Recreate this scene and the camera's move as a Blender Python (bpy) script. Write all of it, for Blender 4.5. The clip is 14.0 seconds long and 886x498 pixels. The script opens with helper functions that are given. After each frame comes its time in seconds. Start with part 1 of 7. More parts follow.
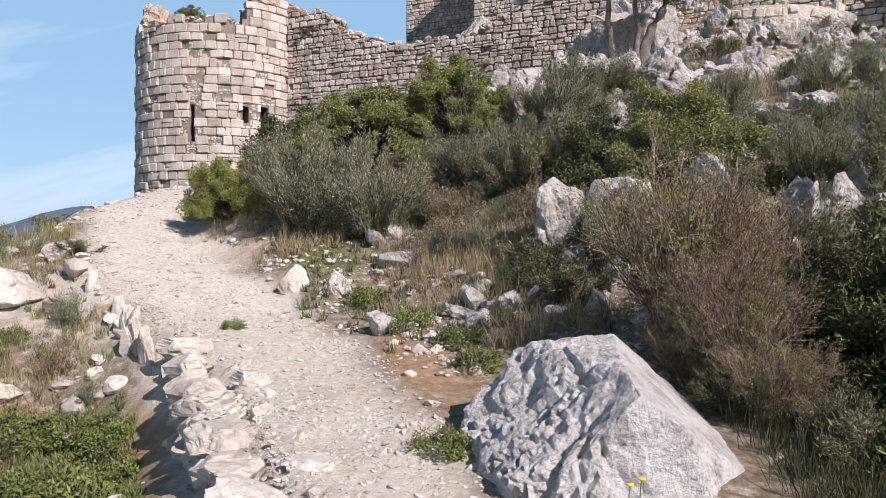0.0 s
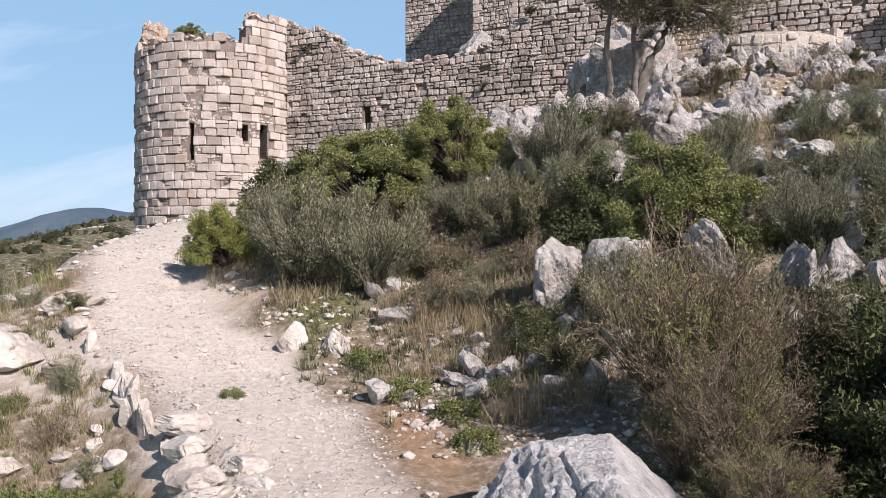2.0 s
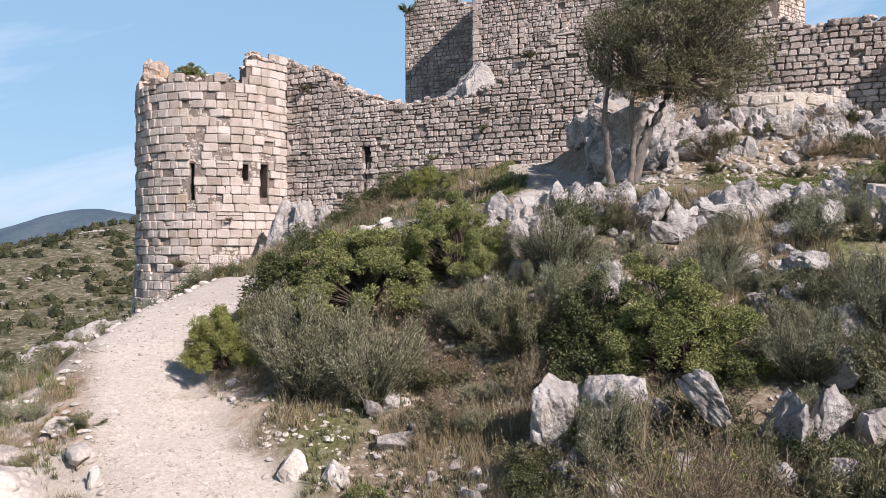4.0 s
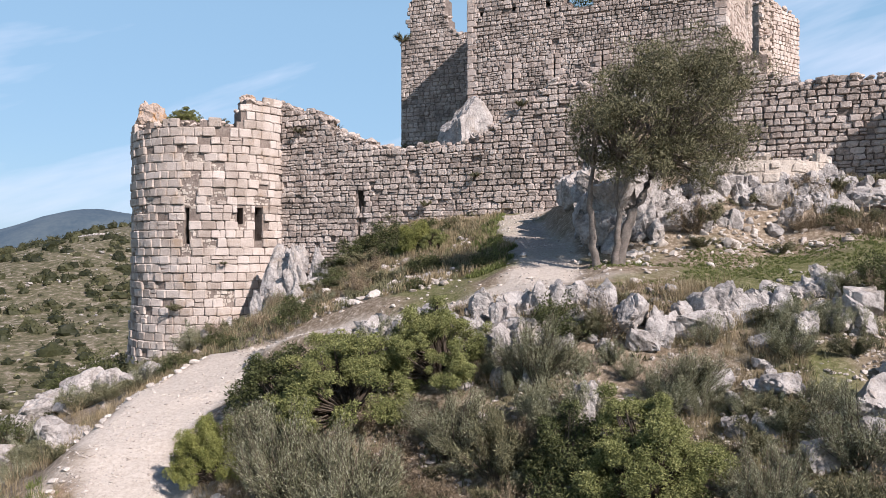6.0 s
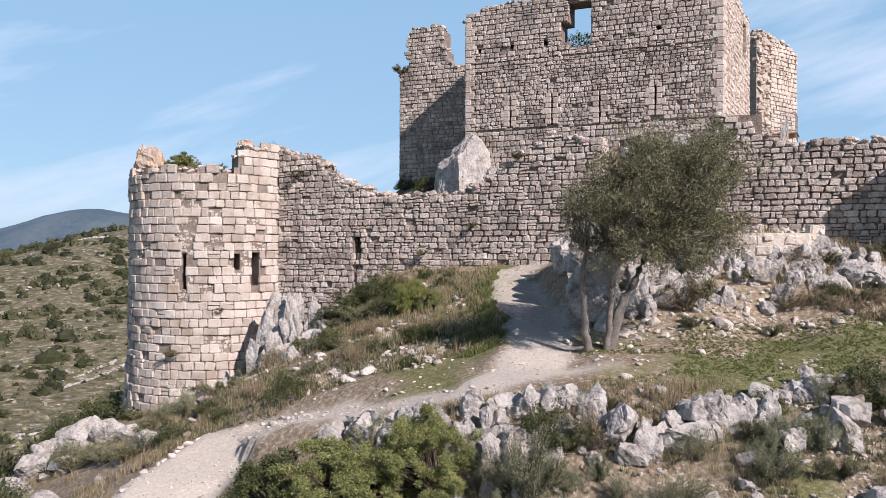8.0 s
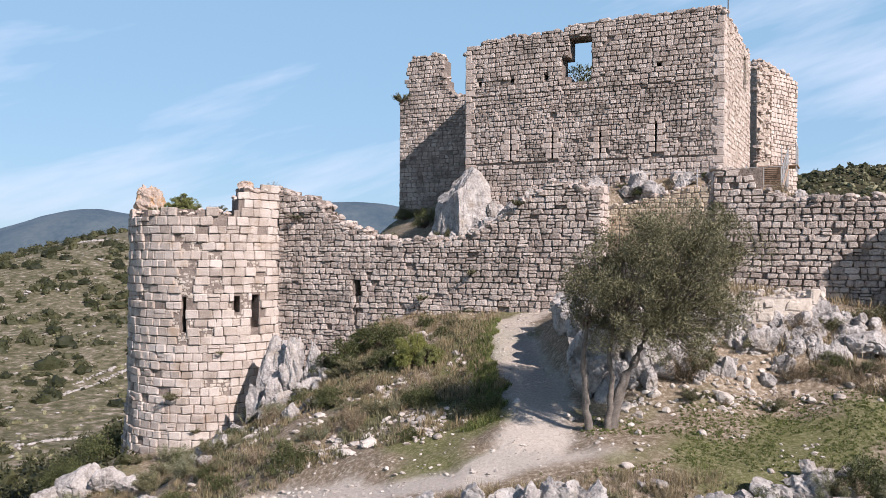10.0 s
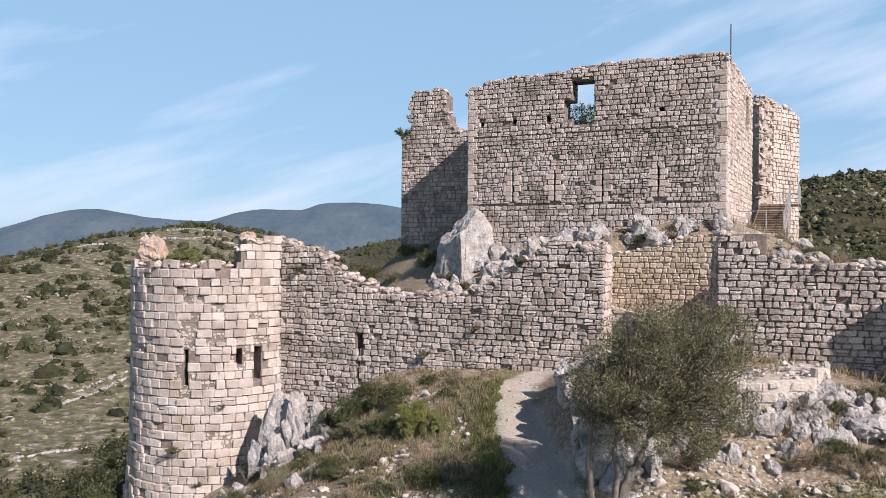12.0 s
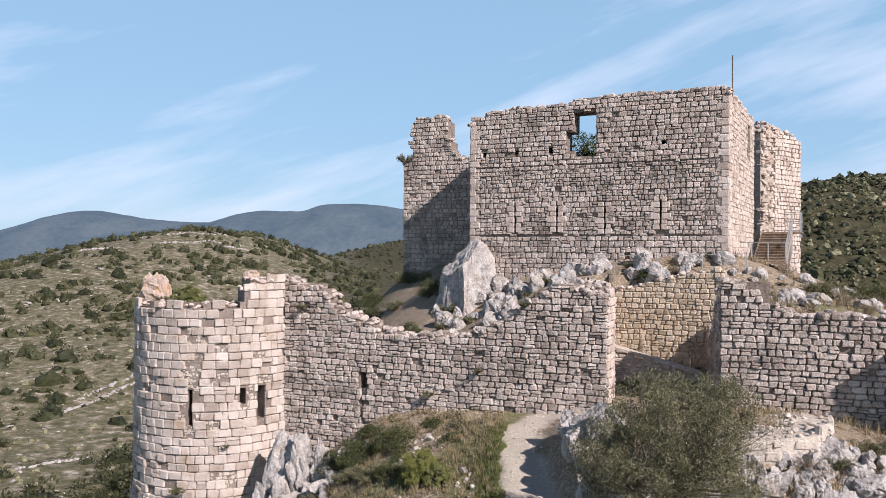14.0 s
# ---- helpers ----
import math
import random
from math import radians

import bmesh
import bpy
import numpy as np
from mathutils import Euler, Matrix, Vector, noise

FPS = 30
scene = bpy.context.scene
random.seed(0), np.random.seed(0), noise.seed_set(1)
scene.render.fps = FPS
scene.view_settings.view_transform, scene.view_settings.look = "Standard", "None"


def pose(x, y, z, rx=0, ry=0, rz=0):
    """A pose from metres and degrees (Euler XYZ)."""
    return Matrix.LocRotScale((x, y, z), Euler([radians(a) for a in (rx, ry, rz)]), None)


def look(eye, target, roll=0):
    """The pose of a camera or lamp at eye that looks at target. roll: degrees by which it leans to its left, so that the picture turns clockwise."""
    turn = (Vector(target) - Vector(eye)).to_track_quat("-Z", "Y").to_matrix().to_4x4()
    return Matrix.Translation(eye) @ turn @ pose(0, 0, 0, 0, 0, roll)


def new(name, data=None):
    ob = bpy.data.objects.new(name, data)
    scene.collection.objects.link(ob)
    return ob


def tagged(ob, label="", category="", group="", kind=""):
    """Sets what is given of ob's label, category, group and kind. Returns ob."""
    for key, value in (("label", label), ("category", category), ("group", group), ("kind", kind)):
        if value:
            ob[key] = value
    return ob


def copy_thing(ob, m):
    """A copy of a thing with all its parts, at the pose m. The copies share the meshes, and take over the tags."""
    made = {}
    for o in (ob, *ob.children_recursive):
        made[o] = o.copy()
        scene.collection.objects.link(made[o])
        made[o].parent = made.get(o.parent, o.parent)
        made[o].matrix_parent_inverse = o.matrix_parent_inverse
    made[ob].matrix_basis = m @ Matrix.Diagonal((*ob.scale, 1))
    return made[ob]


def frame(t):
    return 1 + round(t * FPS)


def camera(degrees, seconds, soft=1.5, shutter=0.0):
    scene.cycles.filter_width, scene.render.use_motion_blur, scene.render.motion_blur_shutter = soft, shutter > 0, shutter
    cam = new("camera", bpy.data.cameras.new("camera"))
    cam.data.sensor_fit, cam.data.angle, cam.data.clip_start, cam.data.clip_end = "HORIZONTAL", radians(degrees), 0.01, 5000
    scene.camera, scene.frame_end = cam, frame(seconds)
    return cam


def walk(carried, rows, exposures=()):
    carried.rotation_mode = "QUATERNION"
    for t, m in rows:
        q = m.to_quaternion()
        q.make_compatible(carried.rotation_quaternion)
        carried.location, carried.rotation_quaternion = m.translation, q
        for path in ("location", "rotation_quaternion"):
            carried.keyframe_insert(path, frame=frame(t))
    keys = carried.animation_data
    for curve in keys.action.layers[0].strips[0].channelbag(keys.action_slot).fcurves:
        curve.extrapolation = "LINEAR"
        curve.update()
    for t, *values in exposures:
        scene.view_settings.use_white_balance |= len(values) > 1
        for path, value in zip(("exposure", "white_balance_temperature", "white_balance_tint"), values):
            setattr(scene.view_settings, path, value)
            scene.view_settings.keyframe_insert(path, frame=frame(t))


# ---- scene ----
cam = camera(59.0, 14.0, soft=0.7)
METRES, EYE, TILT, LEAN, TURN = 12.0, 2.25, 0.0, 0.0, 0.0
ROWS = [
    (0.0, 0.0, 0.0, 0.0, 0.0, 0.0, -0.0),
    (0.5, 0.002, -0.0005, 0.0128, -0.0, 0.02, 0.01),
    (1.0, 0.0028, -0.0011, 0.0269, -0.01, 0.05, 0.03),
    (1.5, 0.0022, -0.0012, 0.0417, -0.03, 0.07, 0.04),
    (2.0, 0.0011, -0.0018, 0.0587, -0.03, 0.09, 0.06),
    (2.5, 0.0015, -0.0028, 0.0868, -0.03, 0.1, 0.07),
    (3.0, 0.0034, -0.0026, 0.1201, -0.02, 0.12, 0.08),
    (3.5, 0.0025, -0.0066, 0.158, -0.01, 0.13, 0.09),
    (6.0, 0.0298, -0.0319, 0.3507, 0.03, 0.11, 0.1),
    (6.5, 0.0404, -0.0361, 0.394, 0.04, 0.14, -0.02),
    (7.0, 0.0459, -0.0388, 0.4345, 0.03, 0.17, -0.14),
    (7.5, 0.0451, -0.0412, 0.4707, 0.03, 0.2, -0.21),
    (8.0, 0.0428, -0.0408, 0.5126, 0.02, 0.22, -0.23),
    (10.5, 0.0384, -0.0384, 0.7086, -0.03, 0.26, -0.39),
    (11.0, 0.0364, -0.037, 0.7571, -0.04, 0.27, -0.44),
    (11.5, 0.0321, -0.0355, 0.8055, -0.05, 0.27, -0.48),
    (12.0, 0.0269, -0.0369, 0.8526, -0.05, 0.27, -0.47),
    (12.5, 0.0222, -0.04, 0.9065, -0.04, 0.26, -0.44),
    (13.0, 0.0188, -0.0406, 0.9536, -0.04, 0.26, -0.41),
    (13.5, 0.0177, -0.042, 0.9822, -0.04, 0.31, -0.4),
    (14.0, 0.0153, -0.0434, 0.9916, -0.04, 0.31, -0.34),
]
walk(cam, [(t, pose(0, 0, EYE, TILT, LEAN, TURN) @ pose(METRES * x, METRES * y, METRES * z, 90 + pitch, roll, yaw)) for t, x, y, z, yaw, pitch, roll in ROWS], exposures=[(0.0, 0.38, 6500.0, 18.0), (14.0, 0.38, 6500.0, 18.0)])

# ---- light ----
SUN_AZ, SUN_EL = -49.0, 36.0          # degrees: from +x towards +y, and above the horizon
sun_dir = Vector((math.cos(radians(SUN_AZ)) * math.cos(radians(SUN_EL)), math.sin(radians(SUN_AZ)) * math.cos(radians(SUN_EL)), math.sin(radians(SUN_EL))))
sun = new("sun", bpy.data.lights.new("sun", "SUN"))
sun.data.energy, sun.data.angle, sun.data.color = 5.0, radians(0.6), (1.0, 0.92, 0.865)
sun.matrix_world = look(sun_dir * 60, (0, 0, 0))

world = bpy.data.worlds.new("sky")
scene.world = world
world.use_nodes = True
wn, wl = world.node_tree.nodes, world.node_tree.links
wn.clear()
sky = wn.new("ShaderNodeTexSky")
sky.sky_type, sky.sun_disc = "NISHITA", False
sky.sun_elevation, sky.sun_rotation = radians(SUN_EL), radians(90 - SUN_AZ)
sky.altitude, sky.air_density, sky.dust_density, sky.ozone_density = 300, 1.0, 0.6, 1.5
wcoord = wn.new("ShaderNodeTexCoord")
wturn, wmap = wn.new("ShaderNodeMapping"), wn.new("ShaderNodeMapping")
wturn.inputs["Rotation"].default_value = (0, radians(19), 0)
wmap.inputs["Scale"].default_value = (1.1, 1.6, 7.0)
wnoise = wn.new("ShaderNodeTexNoise")
wnoise.inputs["Scale"].default_value, wnoise.inputs["Detail"].default_value, wnoise.inputs["Roughness"].default_value = 1.7, 6, 0.55
wramp = wn.new("ShaderNodeMapRange")
wramp.inputs["From Min"].default_value, wramp.inputs["From Max"].default_value, wramp.inputs["To Max"].default_value = 0.46, 0.72, 0.85
wmix = wn.new("ShaderNodeMix")
wmix.data_type = "RGBA"
wmix.inputs[7].default_value = (9.3, 10.5, 12.4, 1)
veil = wn.new("ShaderNodeMix")            # thin high haze over the whole sky
veil.data_type = "RGBA"
veil.inputs[0].default_value = 0.66
wsplit = wn.new("ShaderNodeSeparateXYZ")
depth_of_sky = wn.new("ShaderNodeMapRange")      # pale haze above the horizon, deep blue overhead
depth_of_sky.interpolation_type = "SMOOTHSTEP"
thin = wn.new("ShaderNodeMapRange")              # the thin cloud, less of it overhead
for node, start, end, low, high in ((depth_of_sky, 0.28, 0.58, 0.0, 1.0), (thin, 0.28, 0.55, 0.85, 0.03)):
    for key, value in (("From Min", start), ("From Max", end), ("To Min", low), ("To Max", high)):
        node.inputs[key].default_value = value
hue = wn.new("ShaderNodeMix")
hue.data_type = "RGBA"
hue.inputs[6].default_value, hue.inputs[7].default_value = (4.3, 7.75, 10.8, 1), (0.3, 0.85, 2.1, 1)
wback = wn.new("ShaderNodeBackground")
wback.inputs["Strength"].default_value = 0.07
wout = wn.new("ShaderNodeOutputWorld")
wl.new(wcoord.outputs["Generated"], wturn.inputs["Vector"])
wl.new(wturn.outputs["Vector"], wmap.inputs["Vector"])
wl.new(wmap.outputs["Vector"], wnoise.inputs["Vector"])
wl.new(wnoise.outputs["Fac"], wramp.inputs["Value"])
wl.new(wramp.outputs["Result"], wmix.inputs[0])
wl.new(wcoord.outputs["Generated"], wsplit.inputs["Vector"])
wl.new(wsplit.outputs["Z"], depth_of_sky.inputs["Value"])
wl.new(depth_of_sky.outputs["Result"], hue.inputs[0])
wl.new(hue.outputs[2], veil.inputs[7])
wl.new(wsplit.outputs["Z"], thin.inputs["Value"])
wl.new(thin.outputs["Result"], wramp.inputs["To Max"])
wl.new(sky.outputs["Color"], veil.inputs[6])
wl.new(veil.outputs[2], wmix.inputs[6])
wl.new(wmix.outputs[2], wback.inputs["Color"])
wl.new(wback.outputs["Background"], wout.inputs["Surface"])


# ---- materials ----
def ramp(n, stops):
    r = n.new("ShaderNodeValToRGB")
    e = r.color_ramp.elements
    while len(e) < len(stops):
        e.new(0.5)
    for k, (p, c) in zip(e, stops):
        k.position, k.color = p, (*c, 1)
    return r


def material(name, dark, mid, light, scale=3.0, fine=30.0, rough=0.9, bump=0.4, depth=0.03, per_piece=0.0, stain=None, stain_at=0.62, stain_scale=0.6, metal=0.0, bump_scale=None):
    """A surface with colour varied at two scales, a difference from piece to piece, stains, and fine relief."""
    m = bpy.data.materials.new(name)
    m.use_nodes = True
    n, l = m.node_tree.nodes, m.node_tree.links
    b = n["Principled BSDF"]
    b.inputs["Roughness"].default_value, b.inputs["Metallic"].default_value = rough, metal
    b.inputs["Specular IOR Level"].default_value = 0.25
    geo = n.new("ShaderNodeNewGeometry")
    big, small = n.new("ShaderNodeTexNoise"), n.new("ShaderNodeTexNoise")
    for t, s, d in ((big, scale, 5), (small, fine, 6)):
        t.inputs["Scale"].default_value, t.inputs["Detail"].default_value, t.inputs["Roughness"].default_value = s, d, 0.62
        l.new(geo.outputs["Position"], t.inputs["Vector"])
    mix = n.new("ShaderNodeMath")
    mix.operation = "MULTIPLY_ADD"
    mix.inputs[1].default_value = 0.55
    l.new(big.outputs["Fac"], mix.inputs[0])
    part_small = n.new("ShaderNodeMath")
    part_small.operation = "MULTIPLY"
    part_small.inputs[1].default_value = 0.45
    l.new(small.outputs["Fac"], part_small.inputs[0])
    l.new(part_small.outputs[0], mix.inputs[2])
    value = mix.outputs[0]
    if per_piece:
        info = n.new("ShaderNodeObjectInfo")
        add = n.new("ShaderNodeMath")
        add.operation = "ADD"
        l.new(info.outputs["Random"], add.inputs[0])
        l.new(geo.outputs["Random Per Island"], add.inputs[1])
        fr = n.new("ShaderNodeMath")
        fr.operation = "FRACT"
        l.new(add.outputs[0], fr.inputs[0])
        off = n.new("ShaderNodeMath")
        off.operation = "MULTIPLY_ADD"
        off.inputs[1].default_value, off.inputs[2].default_value = per_piece, -per_piece / 2
        l.new(fr.outputs[0], off.inputs[0])
        tot = n.new("ShaderNodeMath")
        tot.operation = "ADD"
        l.new(value, tot.inputs[0])
        l.new(off.outputs[0], tot.inputs[1])
        value = tot.outputs[0]
    r = ramp(n, [(0.33, dark), (0.5, mid), (0.68, light)])
    l.new(value, r.inputs["Fac"])
    colour = r.outputs["Color"]
    if stain:
        st = n.new("ShaderNodeTexNoise")
        st.inputs["Scale"].default_value, st.inputs["Detail"].default_value, st.inputs["Roughness"].default_value = stain_scale, 7, 0.7
        l.new(geo.outputs["Position"], st.inputs["Vector"])
        sr = n.new("ShaderNodeMapRange")
        sr.inputs["From Min"].default_value, sr.inputs["From Max"].default_value = stain_at - 0.1, stain_at + 0.08
        l.new(st.outputs["Fac"], sr.inputs["Value"])
        sm = n.new("ShaderNodeMix")
        sm.data_type = "RGBA"
        sm.inputs[7].default_value = (*stain, 1)
        l.new(sr.outputs["Result"], sm.inputs[0])
        l.new(colour, sm.inputs[6])
        colour = sm.outputs[2]
    l.new(colour, b.inputs["Base Color"])
    if bump:
        bt = n.new("ShaderNodeTexNoise")
        bt.inputs["Scale"].default_value, bt.inputs["Detail"].default_value, bt.inputs["Roughness"].default_value = bump_scale or fine * 0.6, 7, 0.65
        l.new(geo.outputs["Position"], bt.inputs["Vector"])
        bp = n.new("ShaderNodeBump")
        bp.inputs["Strength"].default_value, bp.inputs["Distance"].default_value = bump, depth
        l.new(bt.outputs["Fac"], bp.inputs["Height"])
        l.new(bp.outputs["Normal"], b.inputs["Normal"])
    return m


def leaf_material(name, dark, mid, light, trans=0.16, rough=0.6):
    """Leaves: colour differs from leaf to leaf and from clump to clump, and some light comes through."""
    m = bpy.data.materials.new(name)
    m.use_nodes = True
    n, l = m.node_tree.nodes, m.node_tree.links
    b = n["Principled BSDF"]
    b.inputs["Roughness"].default_value = rough
    b.inputs["Specular IOR Level"].default_value = 0.3
    geo = n.new("ShaderNodeNewGeometry")
    noi = n.new("ShaderNodeTexNoise")
    noi.inputs["Scale"].default_value, noi.inputs["Detail"].default_value = 2.2, 3
    l.new(geo.outputs["Position"], noi.inputs["Vector"])
    mix = n.new("ShaderNodeMath")
    mix.operation = "MULTIPLY_ADD"
    mix.inputs[1].default_value = 0.5
    l.new(geo.outputs["Random Per Island"], mix.inputs[0])
    half = n.new("ShaderNodeMath")
    half.operation = "MULTIPLY"
    half.inputs[1].default_value = 0.5
    l.new(noi.outputs["Fac"], half.inputs[0])
    l.new(half.outputs[0], mix.inputs[2])
    r = ramp(n, [(0.2, dark), (0.5, mid), (0.8, light)])
    l.new(mix.outputs[0], r.inputs["Fac"])
    l.new(r.outputs["Color"], b.inputs["Base Color"])
    tr = n.new("ShaderNodeBsdfTranslucent")
    l.new(r.outputs["Color"], tr.inputs["Color"])
    ms = n.new("ShaderNodeMixShader")
    ms.inputs["Fac"].default_value = trans
    l.new(b.outputs["BSDF"], ms.inputs[1])
    l.new(tr.outputs["BSDF"], ms.inputs[2])
    l.new(ms.outputs["Shader"], n["Material Output"].inputs["Surface"])
    return m


ashlar = material("dressed_limestone", (0.33, 0.275, 0.23), (0.52, 0.455, 0.40), (0.66, 0.60, 0.545), 1.1, 26, per_piece=0.2, stain=(0.40, 0.29, 0.19), stain_at=0.66, stain_scale=0.7, depth=0.055, bump=1.0)
rubble = material("rubble_limestone", (0.29, 0.24, 0.207), (0.50, 0.43, 0.378), (0.66, 0.59, 0.53), 1.3, 24, per_piece=0.2, stain=(0.20, 0.175, 0.15), stain_at=0.6, stain_scale=0.8, depth=0.08, bump=1.0)
pale_wall = material("pale_limestone", (0.35, 0.285, 0.24), (0.52, 0.442, 0.385), (0.65, 0.575, 0.515), 1.3, 24, per_piece=0.16, depth=0.04, bump=0.8)
tan_wall = material("tan_limestone", (0.35, 0.275, 0.195), (0.53, 0.44, 0.325), (0.65, 0.565, 0.445), 1.3, 24, per_piece=0.16, depth=0.04, bump=0.8)
mortar = material("old_mortar", (0.13, 0.105, 0.088), (0.235, 0.195, 0.167), (0.35, 0.30, 0.26), 2.0, 16, bump=0.9, depth=0.08)
rock_grey = material("grey_limestone_rock", (0.15, 0.14, 0.13), (0.40, 0.378, 0.355), (0.62, 0.595, 0.565), 2.2, 11, bump=1.0, depth=0.10, stain=(0.36, 0.30, 0.23), stain_at=0.64, stain_scale=0.9)
rock_pale = material("pale_limestone_rock", (0.30, 0.26, 0.225), (0.50, 0.455, 0.405), (0.66, 0.62, 0.565), 2.2, 18, bump=0.7, depth=0.04, per_piece=0.16)
leaf_green = leaf_material("fresh_green_leaves", (0.075, 0.09, 0.03), (0.20, 0.22, 0.075), (0.38, 0.39, 0.165))
leaf_yellow = leaf_material("yellow_green_leaves", (0.09, 0.105, 0.028), (0.205, 0.225, 0.062), (0.35, 0.355, 0.125))
leaf_dark = leaf_material("dark_green_leaves", (0.026, 0.035, 0.013), (0.072, 0.086, 0.03), (0.15, 0.165, 0.068))
leaf_grey = leaf_material("grey_green_leaves", (0.08, 0.084, 0.044), (0.215, 0.223, 0.13), (0.45, 0.455, 0.33))
leaf_olive = leaf_material("olive_leaves", (0.05, 0.05, 0.025), (0.15, 0.147, 0.078), (0.33, 0.32, 0.195))
leaf_brown = leaf_material("dry_brown_twigs", (0.07, 0.054, 0.036), (0.21, 0.165, 0.108), (0.44, 0.36, 0.245))
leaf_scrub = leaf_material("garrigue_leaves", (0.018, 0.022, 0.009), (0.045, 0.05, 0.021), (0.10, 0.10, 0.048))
straw = leaf_material("dry_grass", (0.16, 0.125, 0.07), (0.29, 0.235, 0.14), (0.44, 0.37, 0.24))
grass_green = leaf_material("green_grass", (0.06, 0.075, 0.023), (0.145, 0.175, 0.055), (0.26, 0.28, 0.105))
bark = material("grey_bark", (0.08, 0.07, 0.06), (0.17, 0.15, 0.13), (0.28, 0.25, 0.22), 6, 40, bump=0.9, depth=0.02)
dark_bark = material("dark_twig_bark", (0.05, 0.04, 0.03), (0.10, 0.08, 0.06), (0.17, 0.14, 0.11), 6, 40, bump=0.5, depth=0.01)
steel = material("galvanised_steel", (0.36, 0.36, 0.35), (0.46, 0.46, 0.45), (0.55, 0.55, 0.54), 4, 60, rough=0.45, metal=0.7, bump=0.1, depth=0.002)
timber = material("weathered_timber", (0.18, 0.13, 0.09), (0.30, 0.22, 0.16), (0.42, 0.33, 0.25), 3, 50, per_piece=0.2, bump=0.4, depth=0.006)
mortar_pale = material("pale_rubble_mortar", (0.26, 0.215, 0.175), (0.42, 0.36, 0.30), (0.56, 0.50, 0.43), 3.0, 9, bump=1.0, depth=0.12)
lichen = material("orange_lichen_stone", (0.30, 0.235, 0.195), (0.46, 0.375, 0.315), (0.58, 0.50, 0.43), 3, 18, bump=1.0, depth=0.06, stain=(0.50, 0.25, 0.05), stain_at=0.6, stain_scale=2.6)


# ---- numbers and noise on whole arrays ----
def lattice(ix, iy, seed):
    h = np.sin(ix * 127.1 + iy * 311.7 + seed * 74.7) * 43758.5453
    return h - np.floor(h)


def fbm(x, y, seed=0, octaves=4, gain=0.5):
    """Smooth noise on arrays, about -1 to 1."""
    x, y = np.asarray(x, float), np.asarray(y, float)
    total, amp, norm = 0.0, 1.0, 0.0
    for k in range(octaves):
        fx, fy = np.floor(x), np.floor(y)
        tx, ty = x - fx, y - fy
        tx, ty = tx * tx * (3 - 2 * tx), ty * ty * (3 - 2 * ty)
        a, b = lattice(fx, fy, seed + k), lattice(fx + 1, fy, seed + k)
        c, d = lattice(fx, fy + 1, seed + k), lattice(fx + 1, fy + 1, seed + k)
        total = total + amp * ((a * (1 - tx) + b * tx) * (1 - ty) + (c * (1 - tx) + d * tx) * ty - 0.5) * 2
        norm += amp
        amp *= gain
        x, y = x * 2.03 + 17.3, y * 2.03 + 9.1
    return total / norm


def ramp01(a, b, v):
    t = np.clip((v - a) / (b - a), 0, 1)
    return t * t * (3 - 2 * t)


def plate(spots):
    """A smooth surface through spot heights."""
    s = np.array(spots, float)
    def kern(d2):
        return d2 * np.log(d2 + 1e-9)
    d2 = ((s[:, None, :2] - s[None, :, :2]) ** 2).sum(-1)
    k = len(s)
    m = np.zeros((k + 3, k + 3))
    m[:k, :k] = kern(d2) + np.eye(k) * 0.6
    m[:k, k], m[:k, k + 1:], m[k, :k], m[k + 1:, :k] = 1, s[:, :2], 1, s[:, :2].T
    w = np.linalg.solve(m, np.append(s[:, 2], (0, 0, 0)))
    def height(x, y):
        out = w[k] + w[k + 1] * x + w[k + 2] * y
        for (sx, sy, _), c in zip(s, w):
            out = out + c * kern((x - sx) ** 2 + (y - sy) ** 2)
        return out
    return height


# ---- the lie of the land ----
PATH = [(-0.3, -3, 0.45), (-0.7, 4, 0.85), (-1.4, 7, 1.2), (-2.52, 8.8, 1.5), (-4.32, 11.4, 2.3), (-5.4, 13.8, 2.95), (-5.2, 16.2, 3.45), (-4.3, 18.0, 3.98), (-2.9, 17.6, 4.5),
        (-0.95, 16.6, 4.95), (0.95, 16.4, 5.38), (2.55, 17.25, 5.78), (3.0, 20.3, 6.35), (2.9, 23, 6.85), (2.8, 26, 7.42), (3.1, 28, 7.7), (4.0, 29.3, 7.9), (5.8, 28.9, 8.2)]
HALF = [1.2, 1.15, 0.92, 0.84, 0.86, 0.9, 1.2, 1.2, 0.92, 0.72, 0.75, 0.9, 0.85, 0.8, 0.7, 0.7, 0.7, 0.7]      # the path's half width
LEFT = [(-6, 0, -0.9), (-3.1, 6, 0.35), (-5.0, 8.8, 1.5), (-6.8, 12.3, 2.3), (-8, 16, 2.0), (-9.5, 11, 0.3), (-8.5, 6, -0.6), (-8.6, 22, 2.4), (-14.6, 32.6, 1.3), (-11, 31, 1.4), (-7.4, 27, 3.2), (-20, 20, -2.5), (-16, 10, -3), (-16, 45, -1.5), (-14, 39, 0.5), (-26, 38, -5), (-12, 52, 1)]
SLOPE = [(6, 0, 0.5), (-0.9, 8.6, 1.4), (0.4, 6, 1.0), (1.5, 8.2, 1.7), (3, 6, 1.3), (0, 12, 3.0), (2.2, 11, 3.25), (4.2, 8.8, 2.5), (0.4, 14.7, 4.95), (1.4, 14.0, 4.85), (3.5, 13.7, 5.1), (5.6, 11.7, 4.3), (1.3, 9.4, 2.25), (-1.0, 15.3, 4.6), (-2.7, 12.8, 3.1), (-3.2, 15.6, 3.9), (5, 12, 4.2), (9, 9, 2.9), (12, 4, 1.5)]
